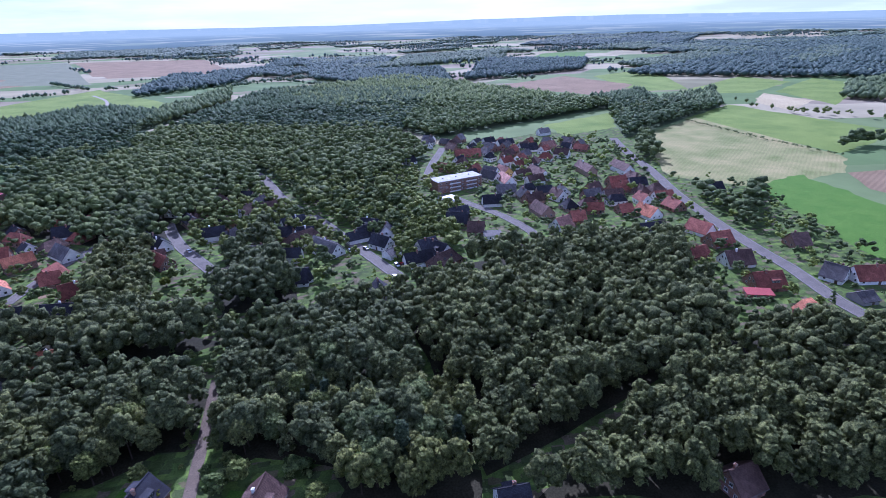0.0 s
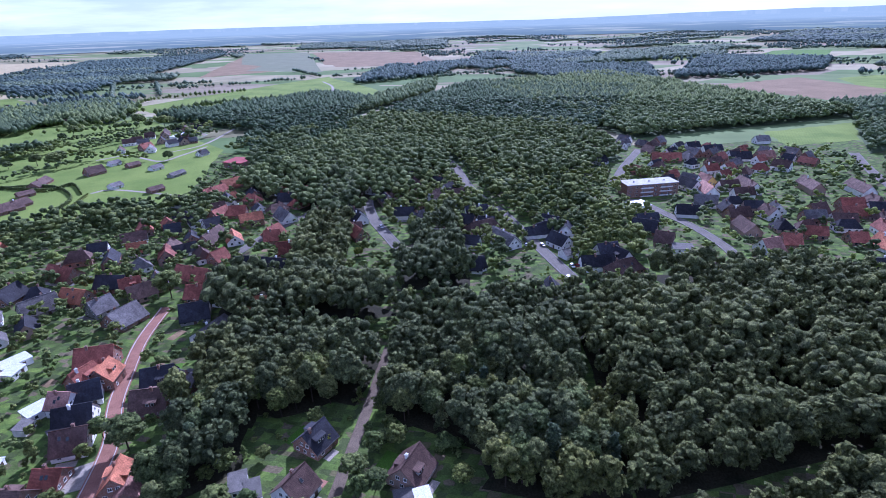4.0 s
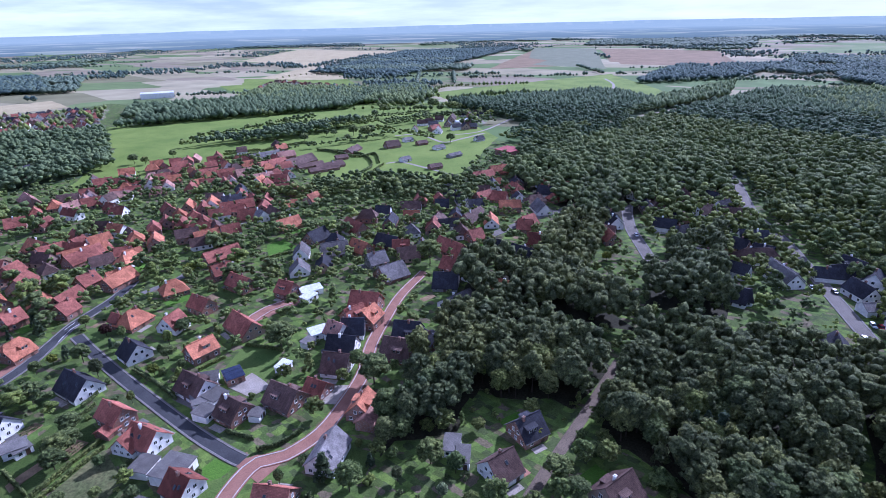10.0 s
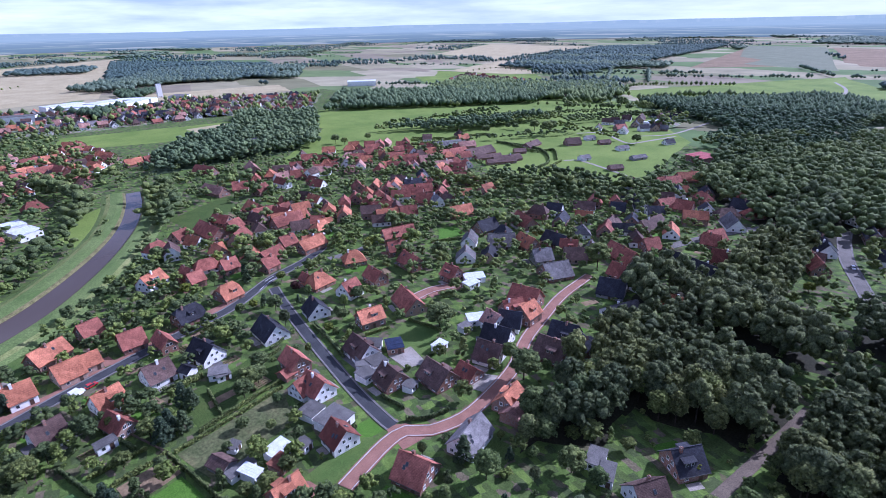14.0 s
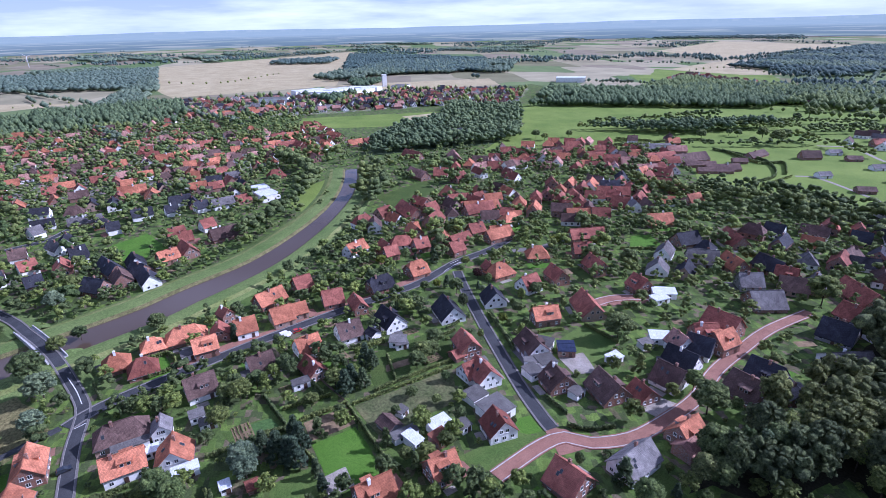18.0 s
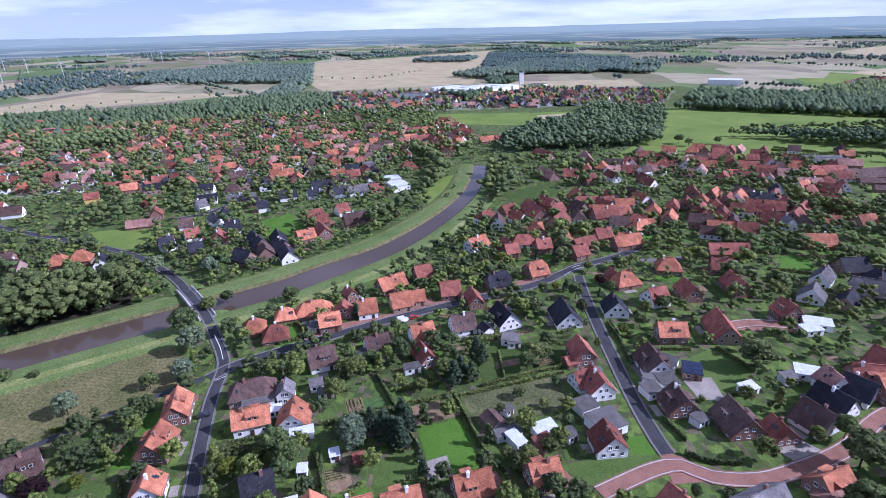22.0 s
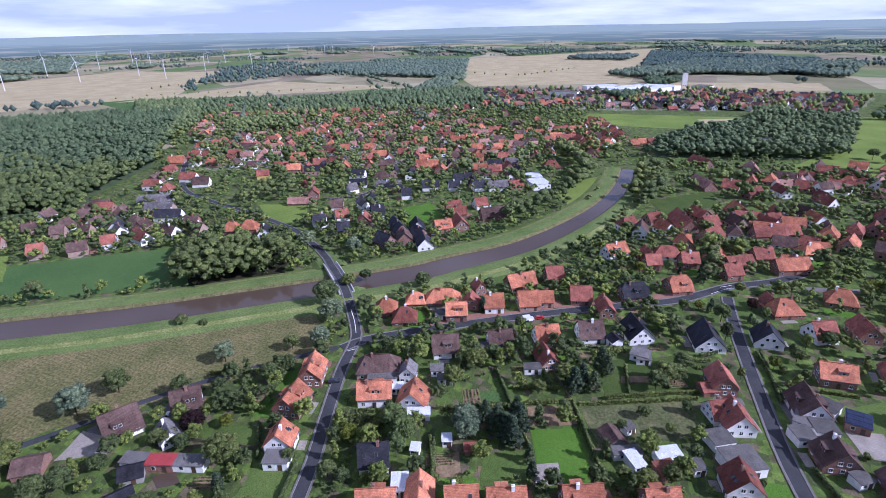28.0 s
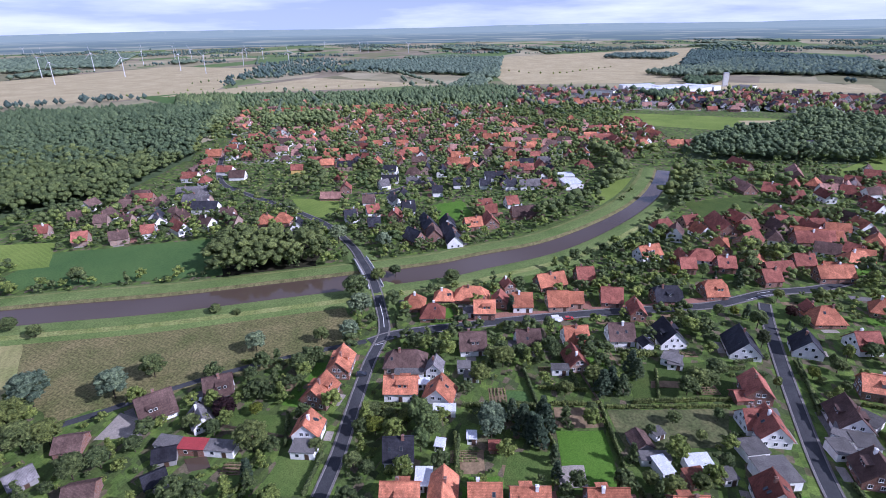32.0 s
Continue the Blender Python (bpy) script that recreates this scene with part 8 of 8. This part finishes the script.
tree_row(12, 11, (-625.0, 763.0), (-540.4, 853.6))
tree_row(10, 12, (-347.7, 612.2), (-314.1, 671.5), (-267.0, 716.3))
tree_row(25, 6, (-1156.7, 1036.2), (-1180.2, 1168.5), (-1002.9, 1132.1))
tree_row(30, 5, (-901.1, -764.5), (-1009.0, -612.1))
tree_row(60, 7, (598.7, 732.6), (657.1, 679.2), (627.8, 616.6))
tree_row(14, 7, (-438.6, 76.8), (-468.3, 98.0), (-502.8, 130.8))
tree_row(6, 14, (-538.7, 13.7), (-495.3, 30.5), (-451.2, 34.7), (-420.2, 21.6))
tree_row(6, 15, (-491.6, 68.0), (-477.6, 77.6), (-438.6, 76.8))
tree_row(6, 14, (-543.2, 40.1), (-535.2, 65.1))
tree_row(8, 10, (-284.6, -18.6), (-316.0, 7.7), (-372.0, 30.9))
tree_row(6, 12, (-472.4, 90.2), (-415.1, 85.6), (-373.6, 68.1))
tree_row(7, 8, (-280.1, -2.3), (-306.5, 22.2), (-341.6, 50.5))
tree_row(6, 9, (-573.8, 363.2), (-553.9, 436.7), (-525.7, 500.7), (-497.7, 564.4), (-491.1, 600.1))
tree_row(7, 9, (-452.4, 587.1), (-425.8, 647.6), (-370.7, 698.5))
tree_row(7, 10, (-703.9, 562.5), (-661.8, 571.2))
tree_row(9, 9, (-600.8, 515.1), (-576.2, 527.7))
tree_row(8, 10, (-518.9, 668.7), (-490.3, 706.5), (-464.4, 713.2))
tree_row(6, 11, (-334.6, 268.6), (-300.9, 283.8), (-280.5, 302.0), (-271.6, 325.4), (-251.4, 329.7), (-232.7, 339.1), (-218.9, 358.6))
tree_row(7, 9, (-301.0, 252.8), (-271.4, 262.6), (-255.2, 286.8), (-233.7, 303.6))
tree_row(7, 12, (-335.7, -21.9), (-363.2, -1.2), (-403.5, 18.3), (-446.7, 34.5))
tree_row(7, 13, (-434.3, 61.3), (-390.1, 62.3), (-414.1, 78.9), (-456.3, 91.5))
tree_row(8, 10, (-465.3, -377.8), (-578.7, -451.8), (-729.9, -529.3))
tree_row(7, 11, (-354.5, -219.4), (-389.9, -199.1), (-441.1, -234.8))

# quarters of the town
quarter(23, "rppboo", ((-443.4, -326.3), (-779.4, -526.9), (-859.3, -129.9), (-511.0, -6.7)), 20)
quarter(24, "ddbgrw", ((-363.9, -192.4), (-458.2, -216.1), (-498.8, -11.4), (-414.6, -7.9)), 21)
quarter(17, "bbtrb", ((-257.8, -337.5), (-337.8, -329.2), (-338.8, -283.8), (-279.6, -230.0)), 22)
quarter(22, "rpobdg", ((-859.3, -129.9), (-1148.4, -198.5), (-1086.6, 347.2), (-851.4, 277.5)), 23)
quarter(18, "oorr", ((-625.5, 14.1), (-761.5, 50.8), (-628.8, 96.8), (-580.8, 58.4)), 24)
quarter(23, "rpobpo", ((-492.6, -72.7), (-727.4, -94.2), (-750.4, 71.2), (-519.8, 43.9)), 25)
quarter(17, "bdorr", ((-366.0, -310.1), (-437.6, -359.5), (-443.4, -326.3), (-367.3, -258.4)), 26)
quarter(16, "rrbrop", ((-449.3, 147.1), (-519.1, 247.9), (-476.4, 418.8), (-357.5, 326.5)), 27)
quarter(16, "rrrob", ((-310.6, 136.5), (-372.1, 216.1), (-328.9, 299.8), (-256.2, 222.1)), 28)
quarter(18, "rrbodd", ((-245.1, 232.3), (-221.0, 341.0), (-164.9, 411.5), (-123.5, 303.0)), 29)
quarter(17, "rgbgdr", ((-216.0, 165.4), (-235.7, 233.5), (-139.6, 321.6), (-114.5, 250.7)), 30)
quarter(24, "rbrbd", ((-944.3, 56.2), (-1156.3, 227.9), (-1011.5, 513.7), (-799.2, 383.0)), 31)
quarter(22, "bdgb", ((-386.6, 538.8), (-439.2, 664.2), (-360.3, 725.9), (-316.3, 573.4)), 32)
quarter(16, "rrrbo", ((-333.1, 222.4), (-516.8, 369.9), (-407.5, 363.4), (-289.5, 253.9)), 33)
quarter(20, "ddbrg", ((85.9, 493.3), (156.5, 592.0), (304.2, 478.5), (164.2, 380.9)), 34)
quarter(20, "dbrdg", ((108.9, 266.2), (150.3, 370.0), (229.1, 355.0), (172.2, 261.5)), 35)
quarter(18, "bdrr", ((-173.0, 360.3), (-193.5, 414.0), (-128.6, 401.4), (-114.6, 321.9)), 36)
quarter(22, "ddb", ((-96.9, 383.5), (-88.7, 448.2), (-16.3, 435.9), (-16.4, 342.1)), 37)
quarter(22, "dddg", ((-40.6, 295.2), (-23.6, 355.9), (75.1, 318.8), (63.9, 273.9)), 38)
quarter(20, "ddb", ((-80.5, 375.9), (-57.8, 426.4), (-32.4, 381.2), (-55.7, 315.7)), 39)
quarter(18, "rrbd", ((182.4, 278.4), (229.1, 355.0), (288.8, 366.8), (241.5, 278.9)), 40)
quarter(24, "rbb", ((-968.0, 792.3), (-1103.1, 986.2), (-692.7, 928.9), (-584.4, 763.2)), 41)
quarter(25, "rrbrob", ((-252.1, 33.7), (-368.4, 42.4), (-450.1, 220.6), (-294.6, 155.0)), 42)
quarter(25, "rrbrob", ((-291.0, 41.8), (-382.0, 87.1), (-357.7, 205.3), (-260.5, 138.1)), 43)

# woods
wood("near", ((-84.7, 146.3), (-59.3, 168.4), (-44.1, 153.1), (-66.9, 139.8)), 60)
wood("near", ((-85.6, 96.8), (-94.0, 113.4), (-91.4, 141.9), (-80.3, 139.1)), 61)
wood("near", ((-35.1, 149.7), (7.5, 179.2), (9.4, 146.8), (-23.2, 138.5)), 62)
wood("near", ((-1.2, 137.0), (9.4, 146.8), (12.1, 114.2), (5.3, 113.0)), 63)
wood("near", ((7.5, 113.4), (7.5, 146.5), (31.0, 150.5), (27.1, 116.9)), 64)
wood("near", ((26.4, 116.8), (30.0, 148.9), (52.8, 155.6), (45.0, 120.1)), 65)
wood("near", ((-110.7, 172.5), (-42.0, 147.5), (-38.0, 178.6), (-121.6, 225.7)), 66)
wood("near", ((-31.0, 143.9), (-34.6, 209.0), (41.7, 230.4), (28.6, 112.8)), 67)
wood("near", ((42.5, 108.3), (41.7, 230.4), (134.0, 232.2), (161.4, 146.4)), 68)
wood("near", ((53.3, 97.5), (161.4, 146.4), (227.8, 123.7), (147.7, 67.1)), 69)
wood("near", ((1.3, 113.2), (8.8, 121.4), (42.1, 111.7), (38.3, 101.4)), 70)
wood("near", ((83.1, 250.5), (145.1, 252.9), (206.5, 239.3), (161.4, 146.4)), 71)
wood("near", ((-135.1, 230.2), (-67.6, 203.3), (-34.6, 209.0), (-74.1, 247.5)), 72)
wood("near", ((-109.6, 142.2), (-104.7, 177.9), (-79.2, 165.2), (-75.4, 135.4)), 73)
wood("near", ((-88.1, 100.8), (-93.3, 129.4), (-79.3, 144.0), (-71.2, 117.4)), 74)
wood("mid", ((-196.1, 420.9), (-141.2, 765.6), (127.8, 642.1), (-21.1, 493.4)), 75)
wood("mid", ((-141.2, 765.6), (-15.5, 1160.8), (276.6, 996.0), (120.7, 608.2)), 76)
wood("mid", ((-190.9, 407.4), (-126.2, 667.1), (-16.3, 453.1), (-93.3, 331.2)), 77)
wood("mid", ((-21.1, 493.4), (124.2, 624.7), (131.3, 498.7), (54.3, 424.9)), 78)
wood("mid", ((-15.5, 1111.3), (291.1, 1293.1), (466.5, 699.7), (162.4, 589.4)), 79)
wood("mid", ((431.4, 659.0), (692.9, 761.1), (592.1, 635.1), (351.0, 504.5)), 80)
wood("mid", ((471.6, 778.7), (588.2, 820.2), (512.4, 646.3), (432.8, 647.5)), 81)
wood("mid", ((-476.7, 783.0), (-296.6, 1030.5), (-172.9, 937.3), (-208.4, 620.4)), 82)
wood("mid", ((-221.9, 502.8), (-220.3, 652.5), (-129.8, 453.5), (-174.8, 413.4)), 83)
wood("mid", ((-532.8, 173.7), (-836.2, 286.8), (-755.7, 369.9), (-545.1, 267.9)), 84)
wood("mid", ((-534.8, 93.6), (-629.9, 135.9), (-717.9, 242.7), (-544.7, 178.1)), 85)
wood("mid", ((-784.9, 394.3), (-840.8, 775.1), (-684.5, 946.6), (-602.6, 680.2)), 86)
wood("mid", ((-565.1, 368.5), (-520.0, 497.6), (-485.6, 583.5), (-489.9, 449.4)), 87)
wood("mid", ((-321.8, -499.3), (-614.5, -905.1), (-806.3, -576.5), (-447.7, -370.5)), 88)
wood("mid", ((-250.6, -400.5), (-335.9, -518.8), (-399.9, -384.3), (-336.0, -338.2)), 89)
wood("mid", ((-538.5, -429.2), (-806.3, -576.5), (-808.7, -556.7), (-675.3, -468.1)), 90)
wood("mid", ((-214.0, -174.8), (-255.9, -200.9), (-272.3, -143.3), (-234.5, -128.2)), 91)
wood("mid", ((-618.0, -397.3), (-694.8, -435.5), (-709.4, -329.3), (-639.9, -305.8)), 92)
wood("near", ((-91.6, 206.5), (-108.4, 323.3), (-82.9, 322.6), (-62.8, 208.2)), 93)
wood("near", ((-108.4, 323.3), (-132.2, 473.5), (-92.5, 394.8), (-80.1, 313.9)), 94)
wood("near", ((-46.5, 279.5), (-18.0, 351.1), (-2.8, 238.6), (-38.3, 231.8)), 95)
wood("sparse", ((-91.9, 487.1), (-50.9, 593.7), (-21.8, 379.4), (-60.2, 367.9)), 96)
wood("sparse", ((-764.3, -547.5), (-941.0, -632.3), (-1079.8, -142.2), (-849.0, -110.8)), 97)
wood("sparse", ((-92.6, 335.5), (-16.2, 491.4), (152.6, 443.0), (77.4, 252.6)), 98)
wood("sparse", ((-16.3, 453.1), (56.9, 442.0), (82.0, 316.2), (7.4, 277.9)), 99)
wood("sparse", ((-281.2, 597.7), (-257.4, 849.1), (-136.2, 696.9), (-182.4, 479.8)), 100)
wood("mid", ((-869.5, 670.5), (-984.5, 875.3), (-574.7, 910.1), (-521.3, 758.1)), 101)
wood("sparse", ((-300.5, 298.9), (-290.3, 345.0), (-193.8, 401.2), (-163.7, 315.2)), 102)
wood("sparse", ((-312.6, 291.0), (-334.7, 332.8), (-217.6, 375.4), (-216.8, 334.9)), 103)
wood("far", ((-1536.9, -693.3), (-1950.3, -799.1), (-2162.8, -311.3), (-1402.8, -214.5)), 104)
wood("far", ((-1516.0, 215.9), (-2649.0, 432.3), (-1989.9, 828.7), (-1433.1, 605.1)), 105)
wood("far", ((-1415.2, 121.2), (-1668.6, 243.2), (-1608.6, 317.7), (-1362.1, 248.8)), 106)
wood("far", ((-2171.5, 50.7), (-2405.0, 109.5), (-2378.2, 339.2), (-2086.8, 263.6)), 107)
wood("far", ((-1513.7, -2152.0), (-2034.3, -2874.0), (-2706.0, -2466.2), (-1673.3, -1632.7)), 108)
wood("far", ((-1200.7, 1207.1), (-1714.5, 2401.2), (-1256.5, 2788.5), (-862.7, 1166.8)), 109)
wood("far", ((-3429.9, 2709.5), (-4600.0, 4392.8), (-3413.0, 4144.6), (-2717.4, 3239.5)), 110)
wood("far", ((739.4, 1078.7), (1288.9, 1477.7), (2346.4, 1643.0), (1118.0, 763.3)), 111)
wood("far", ((799.3, 623.8), (961.5, 747.0), (1118.0, 763.3), (817.6, 548.3)), 112)
wood("far", ((386.4, 1160.1), (660.0, 1747.8), (910.7, 1539.5), (731.0, 1258.8)), 113)
wood("far", ((-73.9, 1616.5), (26.1, 2199.5), (423.6, 2055.7), (174.2, 1223.8)), 114)
wood("far", ((-1028.2, 3151.1), (-1215.5, 4140.0), (-227.1, 4020.7), (-177.2, 3054.8)), 115)
wood("far", ((-279.7, 1208.8), (-277.4, 1657.3), (-31.2, 1800.2), (-90.9, 1384.4)), 116)
wood("far", ((333.6, 1709.8), (482.3, 2127.0), (962.1, 2276.7), (724.9, 1761.2)), 117)
wood("far", ((128.4, 1251.5), (218.2, 1517.1), (432.1, 1492.8), (347.7, 1118.7)), 118)
wood("far", ((1170.1, 2627.9), (1958.1, 3636.0), (2791.7, 3235.1), (1696.3, 2126.5)), 119)
wood("far", ((1209.2, 1712.6), (1696.3, 2126.5), (2876.4, 2022.5), (1925.8, 1341.8)), 120)
wood("far", ((-845.5, 446.6), (-957.0, 531.6), (-837.6, 682.9), (-710.3, 565.7)), 121)
wood("far", ((-754.7, 601.7), (-859.9, 701.3), (-678.3, 1018.4), (-550.7, 846.8)), 122)
wood("far", ((-1060.0, -264.2), (-1755.3, -272.3), (-1317.9, -198.2), (-1067.9, -192.7)), 123)
wood("far", ((-1548.0, 214.7), (-1975.6, 456.3), (-1745.0, 840.6), (-1370.2, 640.4)), 124)
wood("far", ((-1091.3, 84.0), (-1305.8, 212.9), (-1339.7, 300.0), (-935.5, 117.0)), 125)
wood("mid", ((-417.7, -601.2), (-258.5, -391.3), (-329.4, -344.9), (-441.5, -372.3)), 126)
wood("mid", ((-878.7, -727.4), (-748.7, -623.7), (-731.9, -511.3), (-903.8, -626.5)), 127)
wood("mid", ((-1041.2, -344.1), (-880.3, -291.7), (-918.4, -108.2), (-1104.3, -131.1)), 128)
wood("mid", ((-183.1, 760.6), (-192.2, 915.5), (-95.4, 1259.9), (-84.5, 1049.7)), 129)

# paved yards and small lawns round the houses
for _p in plots:
    yard(*_p, random.Random(int(_p[0] * 5 + _p[1] * 11)))

# garden trees and shrubs all over the village
garden_trees(((-330, -330), (60, -330), (60, 60), (-330, 60)), 5.1, 5, 60)
garden_trees(((-330, 60), (-20, 60), (-20, 330), (-330, 330)), 7.6, 6, 110)
garden_trees(((-620, -330), (-330, -330), (-330, 420), (-620, 420)), 10.5, 7, 110)
garden_trees(((-330, 330), (60, 330), (60, 480), (-330, 480)), 8.0, 8, 110)
garden_trees(((-20, 150), (330, 150), (330, 520), (-20, 520)), 8.5, 10, 110)
garden_trees(((-443.4, -326.3), (-779.4, -526.9), (-859.3, -129.9), (-511.0, -6.7)), 12, 200, 0, 1.5)
garden_trees(((-859.3, -129.9), (-1148.4, -198.5), (-1086.6, 347.2), (-851.4, 277.5)), 16, 203, 0, 1.5)
garden_trees(((-625.5, 14.1), (-761.5, 50.8), (-628.8, 96.8), (-580.8, 58.4)), 12, 204, 0, 1.5)
garden_trees(((-492.6, -72.7), (-727.4, -94.2), (-750.4, 71.2), (-519.8, 43.9)), 12, 205, 0, 1.5)
garden_trees(((-449.3, 147.1), (-519.1, 247.9), (-476.4, 418.8), (-357.5, 326.5)), 12, 207, 0, 1.5)
garden_trees(((-944.3, 56.2), (-1156.3, 227.9), (-1011.5, 513.7), (-799.2, 383.0)), 16, 211, 0, 1.5)
garden_trees(((-386.6, 538.8), (-439.2, 664.2), (-360.3, 725.9), (-316.3, 573.4)), 12, 212, 0, 1.5)
garden_trees(((-968.0, 792.3), (-1103.1, 986.2), (-692.7, 928.9), (-584.4, 763.2)), 16, 221, 0, 1.5)
garden_trees(((-811.8, -640.7), (-883.2, 84.5), (-295.3, 13.3), (-251.4, -215.5)), 11, 300, 0, 1.4)
garden_trees(((-316.8, -434.0), (-343.0, -285.0), (-263.6, -224.7), (-237.5, -336.9)), 9, 301, 0, 1.4)
garden_trees(((-502.2, 115.0), (-440.3, 385.2), (-237.8, 215.1), (-298.5, 92.4)), 10, 302, 0, 1.4)
garden_trees(((-311.0, 67.1), (-194.8, 393.4), (-142.1, 301.9), (-245.8, 87.4)), 8.5, 303, 0, 1.4)

# scattered woods out to the horizon
rng = random.Random(77)
places = []
for ang in range(0, 260, 1):
    a = radians(ang + 25)
    r = 1100.0
    while r < 4500:
        x, y = math.cos(a + rng.uniform(-0.009, 0.009)) * r, math.sin(a + rng.uniform(-0.009, 0.009)) * r
        v = noise.noise(Vector((x * 0.0016, y * 0.0016, 2.0))) + 0.5 * noise.noise(Vector((x * 0.006, y * 0.006, 4.0)))
        if v > 0.18 + 0.25 * max(0, 1 - (r - 1100) / 900) and not any(in_quad((x, y), q) for q in lawns):
            for k in range(3):
                places.append((x + rng.uniform(-22, 22), y + rng.uniform(-22, 22), rng.uniform(9, 16), "round", rng.uniform(1.0, 1.6)))
        r += 24 + r * 0.004
tagged(new("distant_woods", leaf_mesh("distant_woods", tile_crowns(places), LEAF[6])), "scattered woods in the far plain, haze tinted into their leaves", "woodland", "", "stuff")

# larger far woods and hedgerows between the fields, along the lie of the land
def far_open(x, y):
    return not any(in_quad((x, y), q) for q in lawns)


places = []
for k in range(110):
    a = radians(25 + 260 * rng.random() if k % 3 else 30 + 60 * rng.random())
    r = 1500 + 3000 * rng.random() ** 0.8
    o = Vector((math.cos(a) * r, math.sin(a) * r))
    u = Vector((math.cos(0.5), math.sin(0.5))) * rng.uniform(70, 280)
    w = Vector((-u.y, u.x)).normalized() * rng.uniform(25, 80)
    if k % 4 == 0:
        u, w = Vector((-u.y, u.x)), w.length * u.normalized()
    step = r * 0.0078
    for x, y in quad_points([tuple(o + u * i + w * j) for i, j in ((-1, -0.8), (0.9, -1), (1, 0.9), (-0.8, 1))], step, rng):
        if far_open(x, y) and math.hypot(x, y) < 4580:
            h = rng.uniform(12, 18)
            places.append((x, y, h, "round", rng.uniform(1.1, 1.4) * max(1.0, 2.0 * step / h)))
for k in range(150):
    a = radians(25 + 260 * rng.random())
    r = 1150 + 3100 * rng.random()
    p = Vector((math.cos(a) * r, math.sin(a) * r))
    turn = 0.5 + rng.choice((0, 0, math.pi / 2)) + rng.gauss(0, 0.06)
    gap = max(8.0, r * 0.006)
    for i in range(int(rng.uniform(120, 620) / gap)):
        p = p + Vector((math.cos(turn), math.sin(turn))) * gap * rng.choice((0.8, 1.0, 1.0, 2.2))
        if far_open(p.x, p.y) and p.length < 4580:
            places.append((p.x, p.y, rng.uniform(6, 13), "round", rng.uniform(1.3, 2.1)))
tagged(new("distant_woods", leaf_mesh("distant_woods", tile_crowns(places), LEAF[6])), "dark woods and hedgerows between far fields, haze tinted into their leaves", "woodland", "", "stuff")

# the plain goes on past the last fields: a glowing backdrop with haze painted in
m_, n_, l_, b_ = mat("hazed_distance", 1.0)


def far_math(kind, a, b):
    """One step of arithmetic between sockets and numbers."""
    q = n_.new("ShaderNodeMath")
    q.operation = kind
    for i, val in enumerate((a, b)):
        if isinstance(val, bpy.types.NodeSocket):
            l_.new(val, q.inputs[i])
        else:
            q.inputs[i].default_value = val
    return q.outputs[0]


geo = n_.new("ShaderNodeNewGeometry")
sx = n_.new("ShaderNodeSeparateXYZ")
l_.new(geo.outputs["Position"], sx.inputs[0])
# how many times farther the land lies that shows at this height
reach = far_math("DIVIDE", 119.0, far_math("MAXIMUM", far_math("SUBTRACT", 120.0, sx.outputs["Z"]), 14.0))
spread = n_.new("ShaderNodeVectorMath")
spread.operation = "SCALE"
l_.new(geo.outputs["Position"], spread.inputs[0])
l_.new(reach, spread.inputs["Scale"])
level = n_.new("ShaderNodeVectorMath")
level.operation = "MULTIPLY"
level.inputs[1].default_value = (1, 1, 0)
l_.new(spread.outputs[0], level.inputs[0])
wood_n = n_.new("ShaderNodeTexNoise")
wood_n.inputs["Scale"].default_value, wood_n.inputs["Detail"].default_value = 0.0011, 5
l_.new(level.outputs[0], wood_n.inputs["Vector"])
plots_n = n_.new("ShaderNodeTexVoronoi")
plots_n.inputs["Scale"].default_value = 0.0024
l_.new(level.outputs[0], plots_n.inputs["Vector"])
sep = n_.new("ShaderNodeSeparateColor")
l_.new(plots_n.outputs["Color"], sep.inputs[0])
rr = ramp(n_, [(0.0, (0.36, 0.36, 0.26)), (0.3, (0.2, 0.25, 0.18)), (0.55, (0.42, 0.4, 0.3)), (0.8, (0.26, 0.3, 0.2))])
rr.color_ramp.interpolation = "CONSTANT"
l_.new(sep.outputs["Red"], rr.inputs["Fac"])
mask = ramp(n_, [(0.44, (0, 0, 0)), (0.48, (1, 1, 1))])
l_.new(wood_n.outputs["Fac"], mask.inputs["Fac"])
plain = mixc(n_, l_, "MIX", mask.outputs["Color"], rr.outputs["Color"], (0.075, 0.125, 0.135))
# painted haze: the colour turns blue-grey the farther the land lies
haze_share = far_math("MINIMUM", far_math("MULTIPLY", reach, 0.3), 0.85)
blue = mixc(n_, l_, "MIX", haze_share, plain, (0.41, 0.51, 0.49))
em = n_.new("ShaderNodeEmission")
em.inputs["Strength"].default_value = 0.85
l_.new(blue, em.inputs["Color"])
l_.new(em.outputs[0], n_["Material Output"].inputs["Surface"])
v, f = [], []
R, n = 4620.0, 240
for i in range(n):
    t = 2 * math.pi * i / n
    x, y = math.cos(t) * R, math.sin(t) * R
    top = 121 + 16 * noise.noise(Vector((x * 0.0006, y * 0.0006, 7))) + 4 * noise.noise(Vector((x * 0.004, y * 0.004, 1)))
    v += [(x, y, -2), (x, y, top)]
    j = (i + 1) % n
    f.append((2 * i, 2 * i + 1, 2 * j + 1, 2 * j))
backdrop = tagged(new("backdrop", mesh_from("backdrop", v, f, m_)), "wooded distance under the horizon, blue haze painted in", "backdrop", "", "structure")
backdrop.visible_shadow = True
